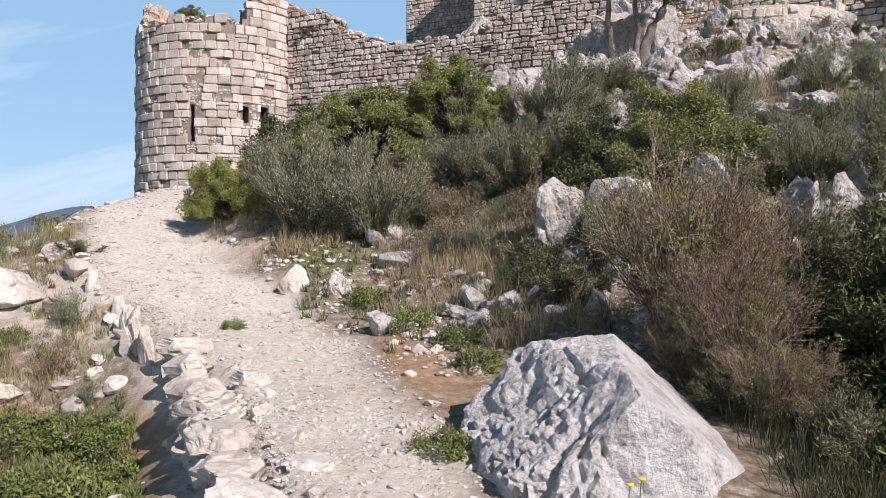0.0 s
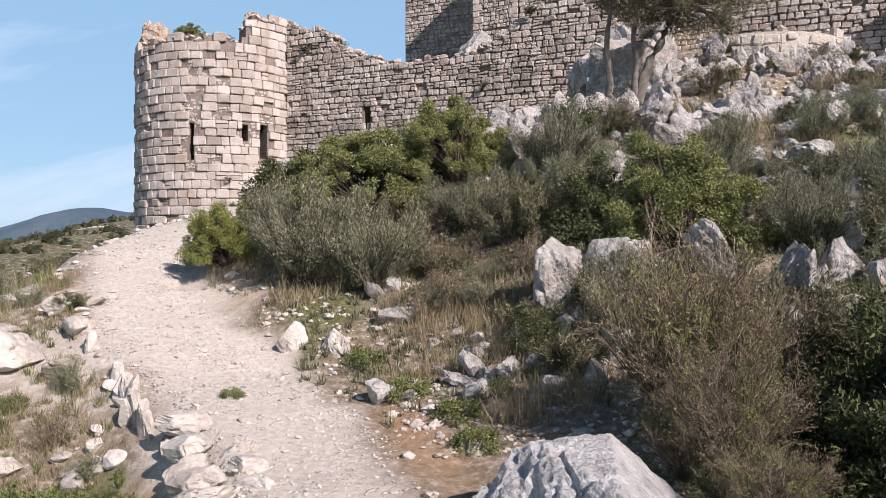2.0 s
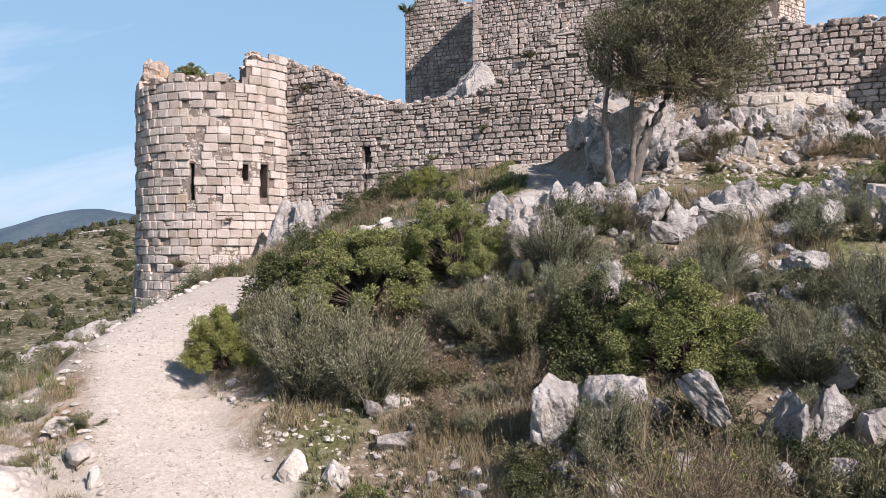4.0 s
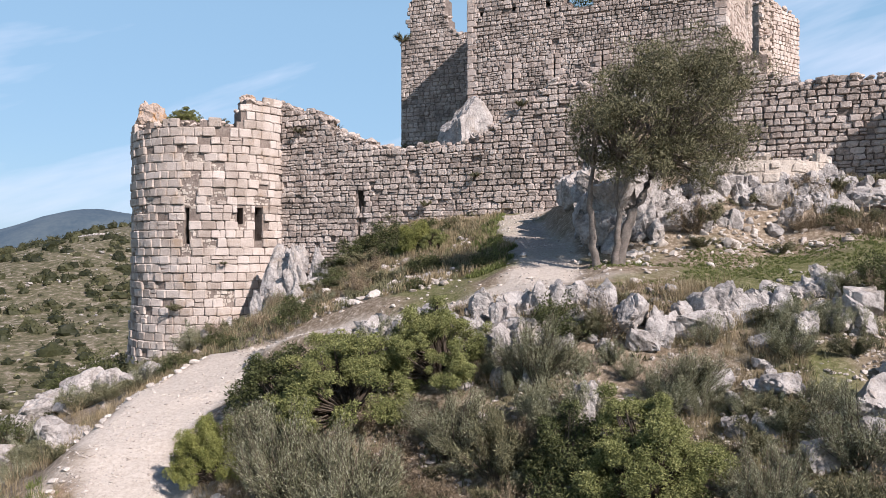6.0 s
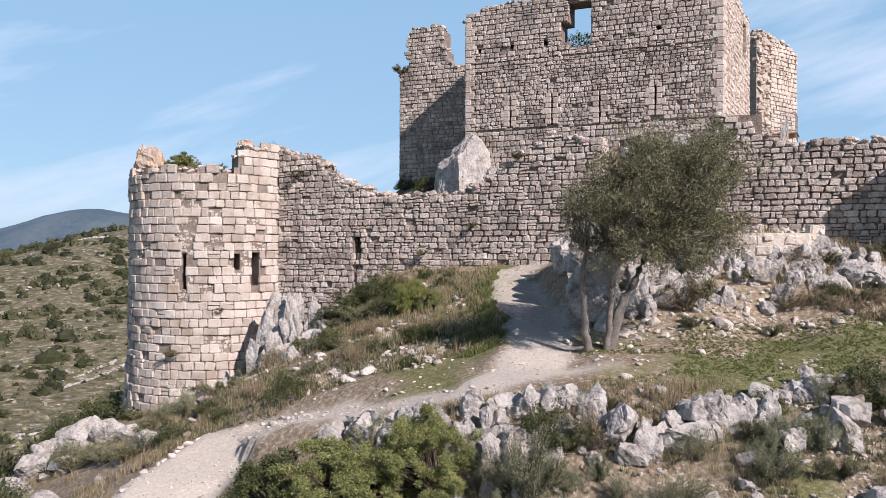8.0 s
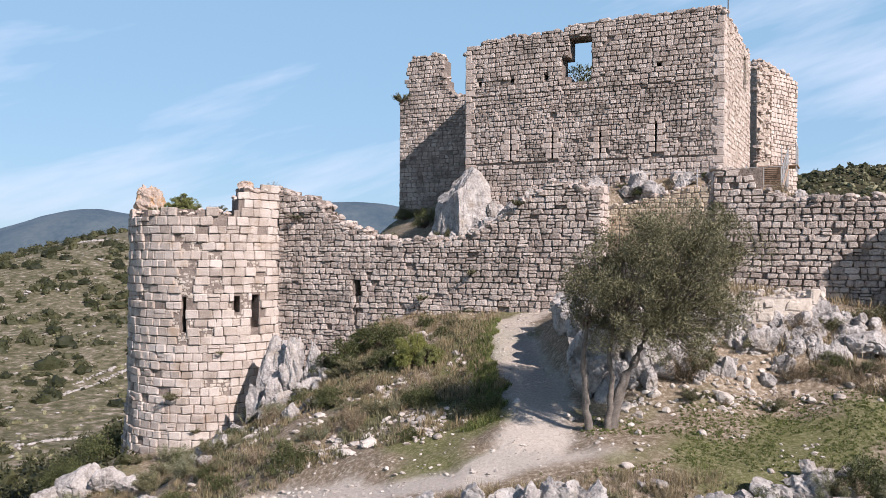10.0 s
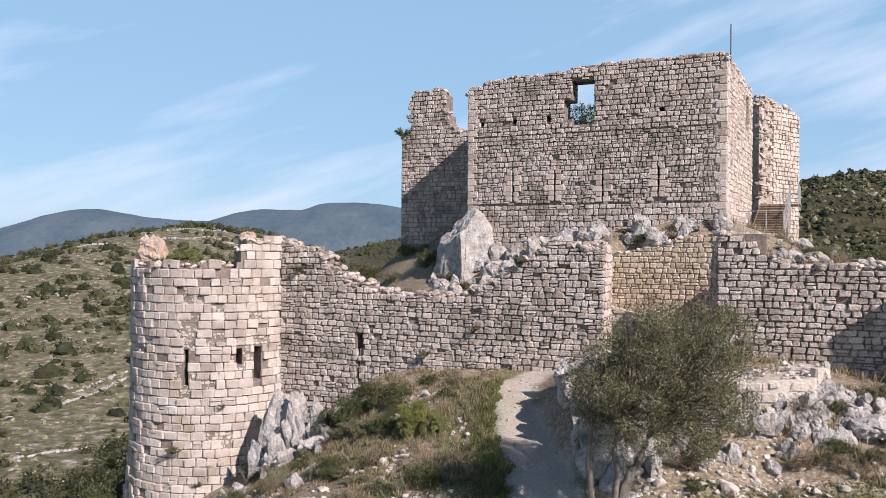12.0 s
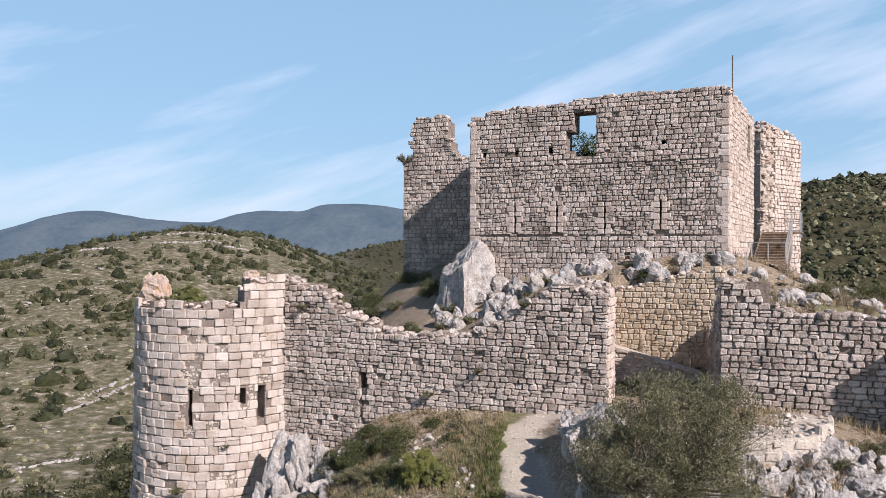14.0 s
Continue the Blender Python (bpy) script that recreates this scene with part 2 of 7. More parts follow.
TERRACE = [(4, 15.4, 5.7), (8, 15.5, 5.85), (7.6, 13, 5.1), (5.5, 18, 6.15), (10, 18, 6.5), (14, 17, 6.6), (3.7, 18, 6.15), (5, 19.9, 6.4), (9, 19.4, 6.5), (12.5, 19.3, 6.8), (5.6, 21.9, 8.1), (9, 21.9, 8.6), (11.2, 23.2, 8.8), (16, 21, 7.8), (-6.2, 24, 4.1), (-4, 25, 5.0), (-1.5, 24, 5.8), (-6, 29.5, 3.9), (-5.4, 30.5, 4.3), (-4.3, 31.0, 5.3), (-2.6, 31.8, 7.0), (0.5, 30, 7.4), (8.3, 29, 8.7), (9, 33, 8.9), (10.5, 35, 8.8), (8.8, 31, 8.95), (11, 26.6, 8.8), (15, 23.6, 8.3), (22, 14, 6)]
INNER = [(-6, 37, 9), (-3, 43, 9.5), (-8, 46, 6), (0, 38, 10.2), (4, 34, 10.4), (1.7, 43.3, 12.4), (2, 40.2, 10.8), (5.4, 35.7, 12.5), (8, 39.2, 13.2), (14, 37.2, 13.7), (11.5, 37.6, 13.5), (2, 36, 10.8), (13.6, 31.5, 12.2), (13, 34, 11.2), (13, 29, 12.0), (13.5, 27, 11.5), (18, 25, 11.0), (17, 33, 12.4), (17, 28, 11.2), (23, 30, 10), (18, 38.5, 12.9), (20.5, 41, 12.6), (22, 46, 12.8), (18.5, 46, 13.8), (10, 48, 14.4), (-3, 50.5, 12), (-3, 56, 10), (12, 60, 11), (30, 45, 9)]
outer_height, inner_height = plate(PATH + LEFT + SLOPE + TERRACE), plate(INNER)
WALL_LINE = [(-60, 75), (-16, 58), (-10, 37.5), (-7, 35.0), (6.0, 29.7), (6.6, 38.3), (13.2, 35.4), (13.3, 26.3), (15.2, 25.4), (26, 20.6), (60, 18)]


def path_near(x, y):
    """Distance from the path's middle line, its height there, and its half width there."""
    x, y = np.asarray(x, float), np.asarray(y, float)
    d, z, w = np.full(x.shape, 1e9), np.zeros(x.shape), np.zeros(x.shape)
    for k, ((ax, ay, az), (bx, by, bz)) in enumerate(zip(PATH[:-1], PATH[1:])):
        t = np.clip(((x - ax) * (bx - ax) + (y - ay) * (by - ay)) / ((bx - ax) ** 2 + (by - ay) ** 2), 0, 1)
        q = np.hypot(x - ax - t * (bx - ax), y - ay - t * (by - ay))
        closer = q < d
        d, z, w = np.where(closer, q, d), np.where(closer, az + t * (bz - az), z), np.where(closer, HALF[k] + t * (HALF[k + 1] - HALF[k]), w)
    return d, z, w


def path_distance(x, y):
    return path_near(x, y)[0]


EDGE = [(-1.0, 3.4), (-1.3, 4.3), (-1.78, 5.4), (-2.18, 6.3), (-2.46, 7.0), (-3.1, 7.95), (-3.6, 8.7)]    # the dry stone edge of the path


def beyond_edge(x, y):
    """How far a place lies outside the dry stone edge; far off its ends, a large negative number."""
    side = np.full(np.shape(x), -9.0)
    ey = [p[1] for p in EDGE]
    ok = (y > ey[0] - 0.4) & (y < ey[-1] + 0.3)
    return np.where(ok, (np.interp(y, ey, [p[0] for p in EDGE]) - x) * 0.87, side)


def far_height(x, y):
    h = -26 + 0 * x
    h = h + 44 * np.exp(-((x + 150) / 95) ** 2 - ((y - 540) / 210) ** 2)
    h = h + 30 * np.exp(-((x + 310) / 150) ** 2 - ((y - 560) / 240) ** 2)
    h = h + 82 * np.exp(-((x - 250) / 230) ** 2 - ((y - 380) / 150) ** 2)
    h = h + 70 * np.exp(-((x - 60) / 260) ** 2 - ((y - 1150) / 330) ** 2)
    return h + 5 * fbm(x / 90, y / 90, 3, 4) + 1.2 * fbm(x / 14, y / 14, 8, 3)


def land(x, y, rough=True):
    """The ground's height at arrays x, y."""
    x, y = np.asarray(x, float), np.asarray(y, float)
    lx, ly = zip(*WALL_LINE)
    soft = np.interp(x, [-12, -7.5], [7.0, 0.02])
    inside = ramp01(-soft, soft, y - np.interp(x, lx, ly))
    cx, cy = np.clip(x, -20, 30), np.clip(y, -4, 60)
    near = inner_height(cx, cy) * inside + outer_height(cx, cy) * (1 - inside)
    pd, pz, half = path_near(x, y)
    bench = 1 - ramp01(half * 0.75, half + 0.65, pd)
    near = near * (1 - bench) + pz * bench
    side = beyond_edge(x, y)
    fall = np.interp(y, [4.0, 6.4, 7.2, 8.0, 8.9], [0.45, 0.45, 0.3, 0.12, 0.0])
    near = near - fall * ramp01(-0.42, -0.14, side) * (1 - ramp01(0.7, 2.4, side))
    if rough:
        wild = ramp01(0.8, 2.2, pd)
        near = near + (0.10 + 0.25 * wild) * 0.35 * fbm(x / 1.3, y / 1.3, 5, 4) + 0.03 * fbm(x / 0.3, y / 0.3, 6, 3)
    off = np.hypot(np.maximum(np.maximum(-13 - x, x - 26), 0), np.maximum(np.maximum(-4 - y, y - 52), 0))
    near = near - 0.28 * off
    w = ramp01(12, 75, off)
    return near * (1 - w) + far_height(x, y) * w


def off_path(x, y):
    """Distance from the path's uneven edge, one metre at the edge itself."""
    d, _, half = path_near(x, y)
    return d - half + 1.0 + 0.35 * fbm(x / 0.8, y / 0.8, 90, 3)


def height_at(x, y):
    return float(land(np.array([x]), np.array([y]))[0])


# ---- building helpers ----
def mesh_object(name, verts, faces, mat, parent=None, label="", smooth=False):
    me = bpy.data.meshes.new(name)
    me.from_pydata([tuple(v) for v in verts], [], [tuple(f) for f in faces])
    me.materials.append(mat)
    me.polygons.foreach_set("use_smooth", [smooth] * len(me.polygons))
    me.update()
    ob = new(name, me)
    ob.parent = parent
    return tagged(ob, label)


def part(name, bm, mat, parent, label="", smooth=False):
    me = bpy.data.meshes.new(name)
    bm.to_mesh(me)
    bm.free()
    me.materials.append(mat)
    me.polygons.foreach_set("use_smooth", [smooth] * len(me.polygons))
    ob = new(name, me)
    ob.parent = parent
    return tagged(ob, label)


def fast_mesh(name, co, tri, mat, parent=None, smooth=False):
    """A mesh from arrays: points, and triangles or quads."""
    co, tri = np.asarray(co, np.float32), np.asarray(tri, np.int32)
    me = bpy.data.meshes.new(name)
    k = tri.shape[1]
    me.vertices.add(len(co))
    me.vertices.foreach_set("co", co.ravel())
    me.loops.add(tri.size)
    me.loops.foreach_set("vertex_index", tri.ravel())
    me.polygons.add(len(tri))
    me.polygons.foreach_set("loop_start", np.arange(0, tri.size, k, dtype=np.int32))
    me.polygons.foreach_set("loop_total", np.full(len(tri), k, np.int32))
    me.polygons.foreach_set("use_smooth", np.full(len(tri), smooth, bool))
    me.update(calc_edges=True)
    me.materials.append(mat)
    ob = new(name, me)
    ob.parent = parent
    return ob


# ---- ground ----
def graded(lo, hi, step, reach, growth):
    mid = np.arange(lo, hi + step / 2, step)
    out, d, s = [], 0.0, step
    while d < reach:
        s *= growth
        d += s
        out.append(d)
    out = np.array(out)
    return np.concatenate([lo - out[::-1], mid, mid[-1] + out])


gx, gy = graded(-14, 18, 0.19, 4000, 1.085), graded(-2, 33, 0.19, 4000, 1.085)
GX, GY = np.meshgrid(gx, gy)
GZ = land(GX, GY)
nx, ny = len(gx), len(gy)
idx = np.arange(nx * ny).reshape(ny, nx)
quads = np.stack([idx[:-1, :-1], idx[:-1, 1:], idx[1:, 1:], idx[1:, :-1]], -1).reshape(-1, 4)


def ground_material():
    """Bare earth with stones, grass and scrub, and the trodden gravel of the path by the sheet's own map of use."""
    m = bpy.data.materials.new("hillside_ground")
    m.use_nodes = True
    n, l = m.node_tree.nodes, m.node_tree.links
    b = n["Principled BSDF"]
    b.inputs["Roughness"].default_value = 0.95
    b.inputs["Specular IOR Level"].default_value = 0.15
    geo = n.new("ShaderNodeNewGeometry")

    def noise_at(scale, detail, rough=0.6):
        t = n.new("ShaderNodeTexNoise")
        t.inputs["Scale"].default_value, t.inputs["Detail"].default_value, t.inputs["Roughness"].default_value = scale, detail, rough
        l.new(geo.outputs["Position"], t.inputs["Vector"])
        return t.outputs["Fac"]

    def blend(fac, a, b2):
        x = n.new("ShaderNodeMix")
        x.data_type = "RGBA"
        l.new(fac, x.inputs[0])
        l.new(a, x.inputs[6])
        l.new(b2, x.inputs[7])
        return x.outputs[2]

    def use(name):
        a = n.new("ShaderNodeAttribute")
        a.attribute_name = name
        return a.outputs["Fac"]

    def coloured(fac, stops):
        r = ramp(n, stops)
        l.new(fac, r.inputs["Fac"])
        return r.outputs["Color"]

    gravel = coloured(noise_at(14, 9, 0.75), [(0.3, (0.42, 0.355, 0.29)), (0.5, (0.60, 0.545, 0.475)), (0.7, (0.72, 0.67, 0.60))])
    earth = coloured(noise_at(9, 8, 0.72), [(0.34, (0.13, 0.10, 0.066)), (0.52, (0.27, 0.218, 0.158)), (0.66, (0.52, 0.455, 0.375))])
    green = coloured(noise_at(12, 8, 0.7), [(0.3, (0.075, 0.078, 0.032)), (0.5, (0.15, 0.155, 0.066)), (0.68, (0.32, 0.285, 0.19))])
    scrub = coloured(noise_at(0.35, 10, 0.72), [(0.36, (0.062, 0.066, 0.034)), (0.46, (0.112, 0.108, 0.062)), (0.53, (0.17, 0.152, 0.10)), (0.59, (0.26, 0.228, 0.175)), (0.66, (0.50, 0.45, 0.385))])
    wood = coloured(noise_at(0.25, 10, 0.75), [(0.38, (0.03, 0.031, 0.016)), (0.55, (0.068, 0.063, 0.034)), (0.7, (0.15, 0.128, 0.08))])
    clay = coloured(noise_at(10, 8, 0.7), [(0.3, (0.26, 0.15, 0.085)), (0.6, (0.42, 0.28, 0.17)), (0.75, (0.52, 0.40, 0.28))])
    c = blend(use("green"), earth, green)
    c = blend(use("clay"), c, clay)
    c = blend(use("path"), c, gravel)
    c = blend(use("far"), c, scrub)
    c = blend(use("wooded"), c, wood)
    l.new(c, b.inputs["Base Color"])
    bp = n.new("ShaderNodeBump")
    bp.inputs["Strength"].default_value, bp.inputs["Distance"].default_value = 0.8, 0.05
    l.new(noise_at(11, 9, 0.75), bp.inputs["Height"])
    l.new(bp.outputs["Normal"], b.inputs["Normal"])
    return m


ground = fast_mesh("ground", np.stack([GX, GY, GZ], -1).reshape(-1, 3), quads, ground_material(), smooth=True)
tagged(ground, "stony limestone hillside with pale gravel path and scrub", "ground", kind="structure")
pd, _, wide = path_near(GX, GY)
wob = 0.42 * fbm(GX / 0.9, GY / 0.9, 21, 5)
path_map = 1 - ramp01(-0.22, 0.2, pd - wide + wob)
path_map = path_map * (1 - ramp01(0.05, 0.2, beyond_edge(GX, GY))) * np.interp(GY, [14.5, 18, 21, 30], [1.0, 0.85, 0.6, 0.6])
bank = ramp01(-2.2, -3.2, GX) * ramp01(7.6, 8.8, GY) * ramp01(14, 12, GY)        # pale stony soil of the bank beside the path
path_map = np.maximum(path_map, 0.85 * bank * ramp01(-0.25, 0.15, fbm(GX / 0.9, GY / 0.9, 23, 4)))
path_map = np.maximum(path_map, 0.8 * np.clip(1.5 * np.exp(-((GX - 3.1) / 1.2) ** 2 - ((GY - 16.6) / 0.5) ** 2) + wob - 0.35, 0, 1))
grass_map = (1 - ramp01(30, 33, GY)) * np.clip(ramp01(0.05, 0.45, fbm(GX / 2.2, GY / 2.2, 31, 4) - 0.45 * ramp01(-1.5, -2.5, GX) * ramp01(22, 19, GY) + 0.75 * np.exp(-((GX - 7) / 5) ** 2 - ((GY - 17.2) / 1.3) ** 2)
                           + 0.8 * np.exp(-((GX - 1.0) / 0.8) ** 2 - ((GY - 25) / 5) ** 2) + 0.9 * np.exp(-((GX + 3.3) / 1.0) ** 2 - ((GY - 6.5) / 1.4) ** 2)), 0, 1)
grass_map = grass_map * (1 - ramp01(3.5, 4.0, GX) * ramp01(19.3, 20.0, GY) * ramp01(28, 27, GY))
off = np.hypot(np.maximum(np.maximum(-9.5 - GX, GX - 22), 0), np.maximum(np.maximum(-4 - GY, GY - 44), 0))
maps = {"path": path_map, "green": grass_map, "far": ramp01(0, 8, off), "wooded": ramp01(120, 170, off) * ramp01(-40, 30, GX + 0.12 * GY),
        "clay": np.clip((1 - ramp01(0.0, 0.5, np.abs(pd - wide - 0.25))) * ramp01(0.0, 0.4, fbm(GX / 1.7, GY / 1.7, 41, 3)) * ramp01(14, 11, GY), 0, 1)}
for key, value in maps.items():
    ground.data.attributes.new(key, "FLOAT", "POINT").data.foreach_set("value", np.asarray(value, np.float32).ravel())


# ---- masonry ----
def stone_shape(seed, bulge, wear, edge_set, inset, blunt=0.0):
    """One dressed or field stone in a unit box, its face towards -y: corners worn, face bulging and uneven."""
    rng = np.random.RandomState(seed)
    ks = np.array([-0.5, -inset, inset, 0.5])
    corner = {}
    verts, faces = [], []
    tilt = rng.uniform(-wear, wear, 4)
    for j, b in enumerate(ks):
        for i, a in enumerate(ks):
            edge = max(abs(a), abs(b)) > 0.49
            both = abs(a) > 0.49 and abs(b) > 0.49
            x = a * (1 + tilt[0] * b) + rng.uniform(-wear, wear) * 0.35
            z = b * (1 + tilt[1] * a) + rng.uniform(-wear, wear) * 0.35
            y = -bulge * (1 - (abs(a) * 1.6) ** 2 * 0.5 - (abs(b) * 1.6) ** 2 * 0.5) + rng.uniform(-1, 1) * wear * 0.55
            if edge:
                y += edge_set + rng.uniform(-0.05, 0.08)
            if edge and not both:
                x, z = x + rng.uniform(-wear, wear) * 0.3, z + rng.uniform(-wear, wear) * 0.3
            if both:
                cut = blunt + rng.uniform(0.2, 1.1) * wear
                x, z, y = x * (1 - cut), z * (1 - cut), y + 0.05
            corner[i, j] = len(verts)
            verts.append((x, y, z))
    for j in range(3):
        for i in range(3):
            faces.append((corner[i, j], corner[i + 1, j], corner[i + 1, j + 1], corner[i, j + 1]))
    ring = [(i, 0) for i in range(4)] + [(3, j) for j in range(1, 4)] + [(i, 3) for i in range(2, -1, -1)] + [(0, j) for j in range(2, 0, -1)]
    back = []
    for k in ring:
        x, y, z = verts[corner[k]]
        back.append(len(verts))
        verts.append((x, 1.0, z))
    for a in range(len(ring)):
        b = (a + 1) % len(ring)
        faces.append((corner[ring[a]], back[a], back[b], corner[ring[b]]))
    return np.array(verts), np.array(faces)


ASHLAR = [stone_shape(100 + k, 0.06, 0.09, 0.16, 0.41, 0.03) for k in range(14)]
FIELD = [stone_shape(200 + k, 0.11, 0.2, 0.22, 0.37, 0.08) for k in range(18)]


def shared(shapes, name, mat):
    out = []
    for v, f in shapes:
        me = bpy.data.meshes.new(name)
        me.from_pydata([tuple(p) for p in v], [], [tuple(p) for p in f])
        me.materials.append(mat)
        me.polygons.foreach_set("use_smooth", [False] * len(me.polygons))
        out.append(me)
    return out


STONE_MESHES = {}


def straight(a, b):
    """A flat upright wall from a to b; its face looks to the right of the way from a to b."""
    a, b = Vector((*a, 0)), Vector((*b, 0))
    way = (b - a).normalized()
    inward = Vector((-way.y, way.x, 0))
    def surf(u, v, d):
        p = a + way * u + inward * d
        return (p.x, p.y, v)
    return surf, (b - a).length


def ring_wall(c, r, a0, a1, batter=0.0, foot=0.0):
    """A round wall about c; u runs along its face from the angle a0 to a1 (degrees)."""
    def surf(u, v, d):
        rr = r + batter * max(0.0, foot - v) - d
        t = radians(a0) + u / r
        return (c[0] + rr * math.cos(t), c[1] + rr * math.sin(t), v)
    return surf, r * radians(a1 - a0)


def core(name, surf, length, z0, top, thick, mat, parent, holes=(), cell=0.22, proud=0.06, closed=False):
    """The solid heart of a wall: openings go through it, and its top is ragged."""
    nu, zmax = max(2, int(round(length / cell))), max(top(u) for u in np.linspace(0, length, 60))
    cuts_u = sorted(set(np.round(np.linspace(0, length, nu + 1), 4)) | {round(h[k], 4) for h in holes for k in (0, 1) if 0 < h[k] < length})
    cuts_v = sorted(set(np.round(np.arange(z0, zmax + cell, cell), 4)) | {round(h[k], 4) for h in holes for k in (2, 3)})
    us = [u for k, u in enumerate(cuts_u) if k == 0 or u - cuts_u[k - 1] > 0.004]
    vs = [v for k, v in enumerate(cuts_v) if k == 0 or v - cuts_v[k - 1] > 0.004]
    solid = np.zeros((len(us) - 1, len(vs) - 1), bool)
    for i in range(len(us) - 1):
        uc = (us[i] + us[i + 1]) / 2
        tu = top(uc)
        for j in range(len(vs) - 1):
            vc = (vs[j] + vs[j + 1]) / 2
            solid[i, j] = vc < tu - 0.05 and not any(h[0] < uc < h[1] and h[2] < vc < h[3] for h in holes)
    verts, where, faces = [], {}, []
    def vert(i, j, k):
        if (i, j, k) not in where:
            where[i, j, k] = len(verts)
            verts.append(surf(us[i], vs[j], proud if k == 0 else thick))
        return where[i, j, k]
    for i, j in zip(*np.nonzero(solid)):
        faces.append((vert(i, j, 0), vert(i + 1, j, 0), vert(i + 1, j + 1, 0), vert(i, j + 1, 0)))
        faces.append((vert(i, j, 1), vert(i, j + 1, 1), vert(i + 1, j + 1, 1), vert(i + 1, j, 1)))
        for di, dj, q in ((-1, 0, ((i, j), (i, j + 1))), (1, 0, ((i + 1, j + 1), (i + 1, j))), (0, -1, ((i + 1, j), (i, j))), (0, 1, ((i, j + 1), (i + 1, j + 1)))):
            a, b = i + di, j + dj
            if closed:
                a %= solid.shape[0]
            if 0 <= a < solid.shape[0] and 0 <= b < solid.shape[1] and solid[a, b]:
                continue
            faces.append((vert(*q[0], 0), vert(*q[1], 0), vert(*q[1], 1), vert(*q[0], 1)))
    return mesh_object(name, verts, faces, mat, parent)


def stones(parent, surf, length, z0, top, shapes, mat, seed, tall=(0.27, 0.36), long=(0.36, 0.72), holes=(), depth=0.16, gap=0.013, spread=0.022, near=lambda u, v: True, most=300, mess=0.0, quoin=False, bare=(), lost=0.012):
    """Courses of single stones on a wall's face. Those for which near() is true are parts, up to a number; the rest one piece."""
    rng = np.random.RandomState(seed)
    gap = gap * (1.3 if shapes is FIELD else 1.1)
    key = (mat.name, shapes is FIELD)
    if key not in STONE_MESHES:
        STONE_MESHES[key] = shared(shapes, "stone", mat)
    meshes = STONE_MESHES[key]
    slots, v = [], z0
    zmax = max(top(u) for u in np.linspace(0, length, 60))
    row = 0
    while v < zmax:
        h = rng.uniform(*tall)
        u = -rng.uniform(0, long[0]) * 0.0
        row += 1
        while u < length - 0.04:
            w = rng.uniform(*long) * (1 if rng.rand() > mess * 0.4 else 0.55)
            if quoin and (u == 0):
                w = 0.62 if row % 2 else 0.36
            if length - u - w < long[0] * 0.6:
                w = length - u
            uc, vc = u + w / 2, v + h / 2
            pieces = [(u, u + w, v, v + h)]
            if mess and rng.rand() < mess and h > 0.2:
                k = rng.uniform(0.4, 0.6)
                pieces = [(u, u + w, v, v + h * k), (u, u + w, v + h * k, v + h)]
            for p in pieces:
                if rng.rand() < lost:
                    continue
                if any(q[0] < (p[0] + p[1]) / 2 < q[1] and q[2] < (p[2] + p[3]) / 2 < q[3] for q in bare):
                    continue
                cu, cv = (p[0] + p[1]) / 2, (p[2] + p[3]) / 2
                if cv > top(cu) - 0.02:
                    continue
                x, y, z = surf(cu, cv, 0)
                skip = False
                for q in holes:
                    if p[1] > q[0] + 0.01 and p[0] < q[1] - 0.01 and p[3] > q[2] + 0.02 and p[2] < q[3] - 0.02:
                        if p[0] < q[0] - 0.1:
                            p = (p[0], q[0] + 0.02, p[2], p[3])
                        elif p[1] > q[1] + 0.1:
                            p = (q[1] - 0.02, p[1], p[2], p[3])
                        else:
                            skip = True
                if skip or p[1] - p[0] < 0.07:
                    continue
                slots.append(p)
            u += w
        v += h
    single, many_v, many_f, count = 0, [], [], 0
    for p in slots:
        cu, cv = (p[0] + p[1]) / 2, (p[2] + p[3]) / 2
        if mess:
            cv += 0.03 * mess / 0.15 * float(fbm(cu / 1.3, cv / 1.3 + seed, seed, 2))
        w, h = p[1] - p[0] - gap * rng.uniform(0.5, 1.8), p[3] - p[2] - gap * rng.uniform(0.5, 1.8)
        o = Vector(surf(cu, cv, rng.uniform(-spread, spread)))
        ahead = Vector(surf(cu + 0.02, cv, 0)) - Vector(surf(cu - 0.02, cv, 0))
        ahead.normalize()
        up = Vector((0, 0, 1))
        inward = up.cross(ahead)
        turn = Matrix((ahead, inward, up)).transposed().to_4x4()
        turn = turn @ Euler((rng.normal(0, spread * 0.7), rng.normal(0, spread * 0.9 + mess * 0.12), rng.normal(0, spread * 1.2))).to_matrix().to_4x4()
        flip = -1 if rng.rand() < 0.5 else 1
        pick = rng.randint(len(meshes))
        dd = depth * rng.uniform(0.8, 1.2)
        m = Matrix.Translation(o) @ turn @ Matrix.Diagonal((w, dd, h, 1))
        if near(cu, cv) and single < most:
            ob = new("stone", meshes[pick])
            ob.parent = parent
            ob.matrix_basis = m
            single += 1
        else:
            vs, fs = shapes[pick]
            a = np.array(m)
            many_v.append(vs @ a[:3, :3].T + a[:3, 3])
            many_f.append(fs + count)
            count += len(vs)
    if many_v:
        tagged(fast_mesh("stonework", np.concatenate(many_v), np.concatenate(many_f), mat, parent), kind="stuff")


def profile(points, jag=0.12, seed=0, step=0.45):
    xs, zs = zip(*points)
    def top(u):
        k = math.floor(u / step)
        return float(np.interp(u, xs, zs)) + jag * (math.sin(k * 12.9898 + seed * 7.7) * 43758.5453 % 1 - 0.5) * 2
    return top


def wall_thing(name, label, category, kind="structure"):
    return tagged(new(name), label, category, kind=kind)


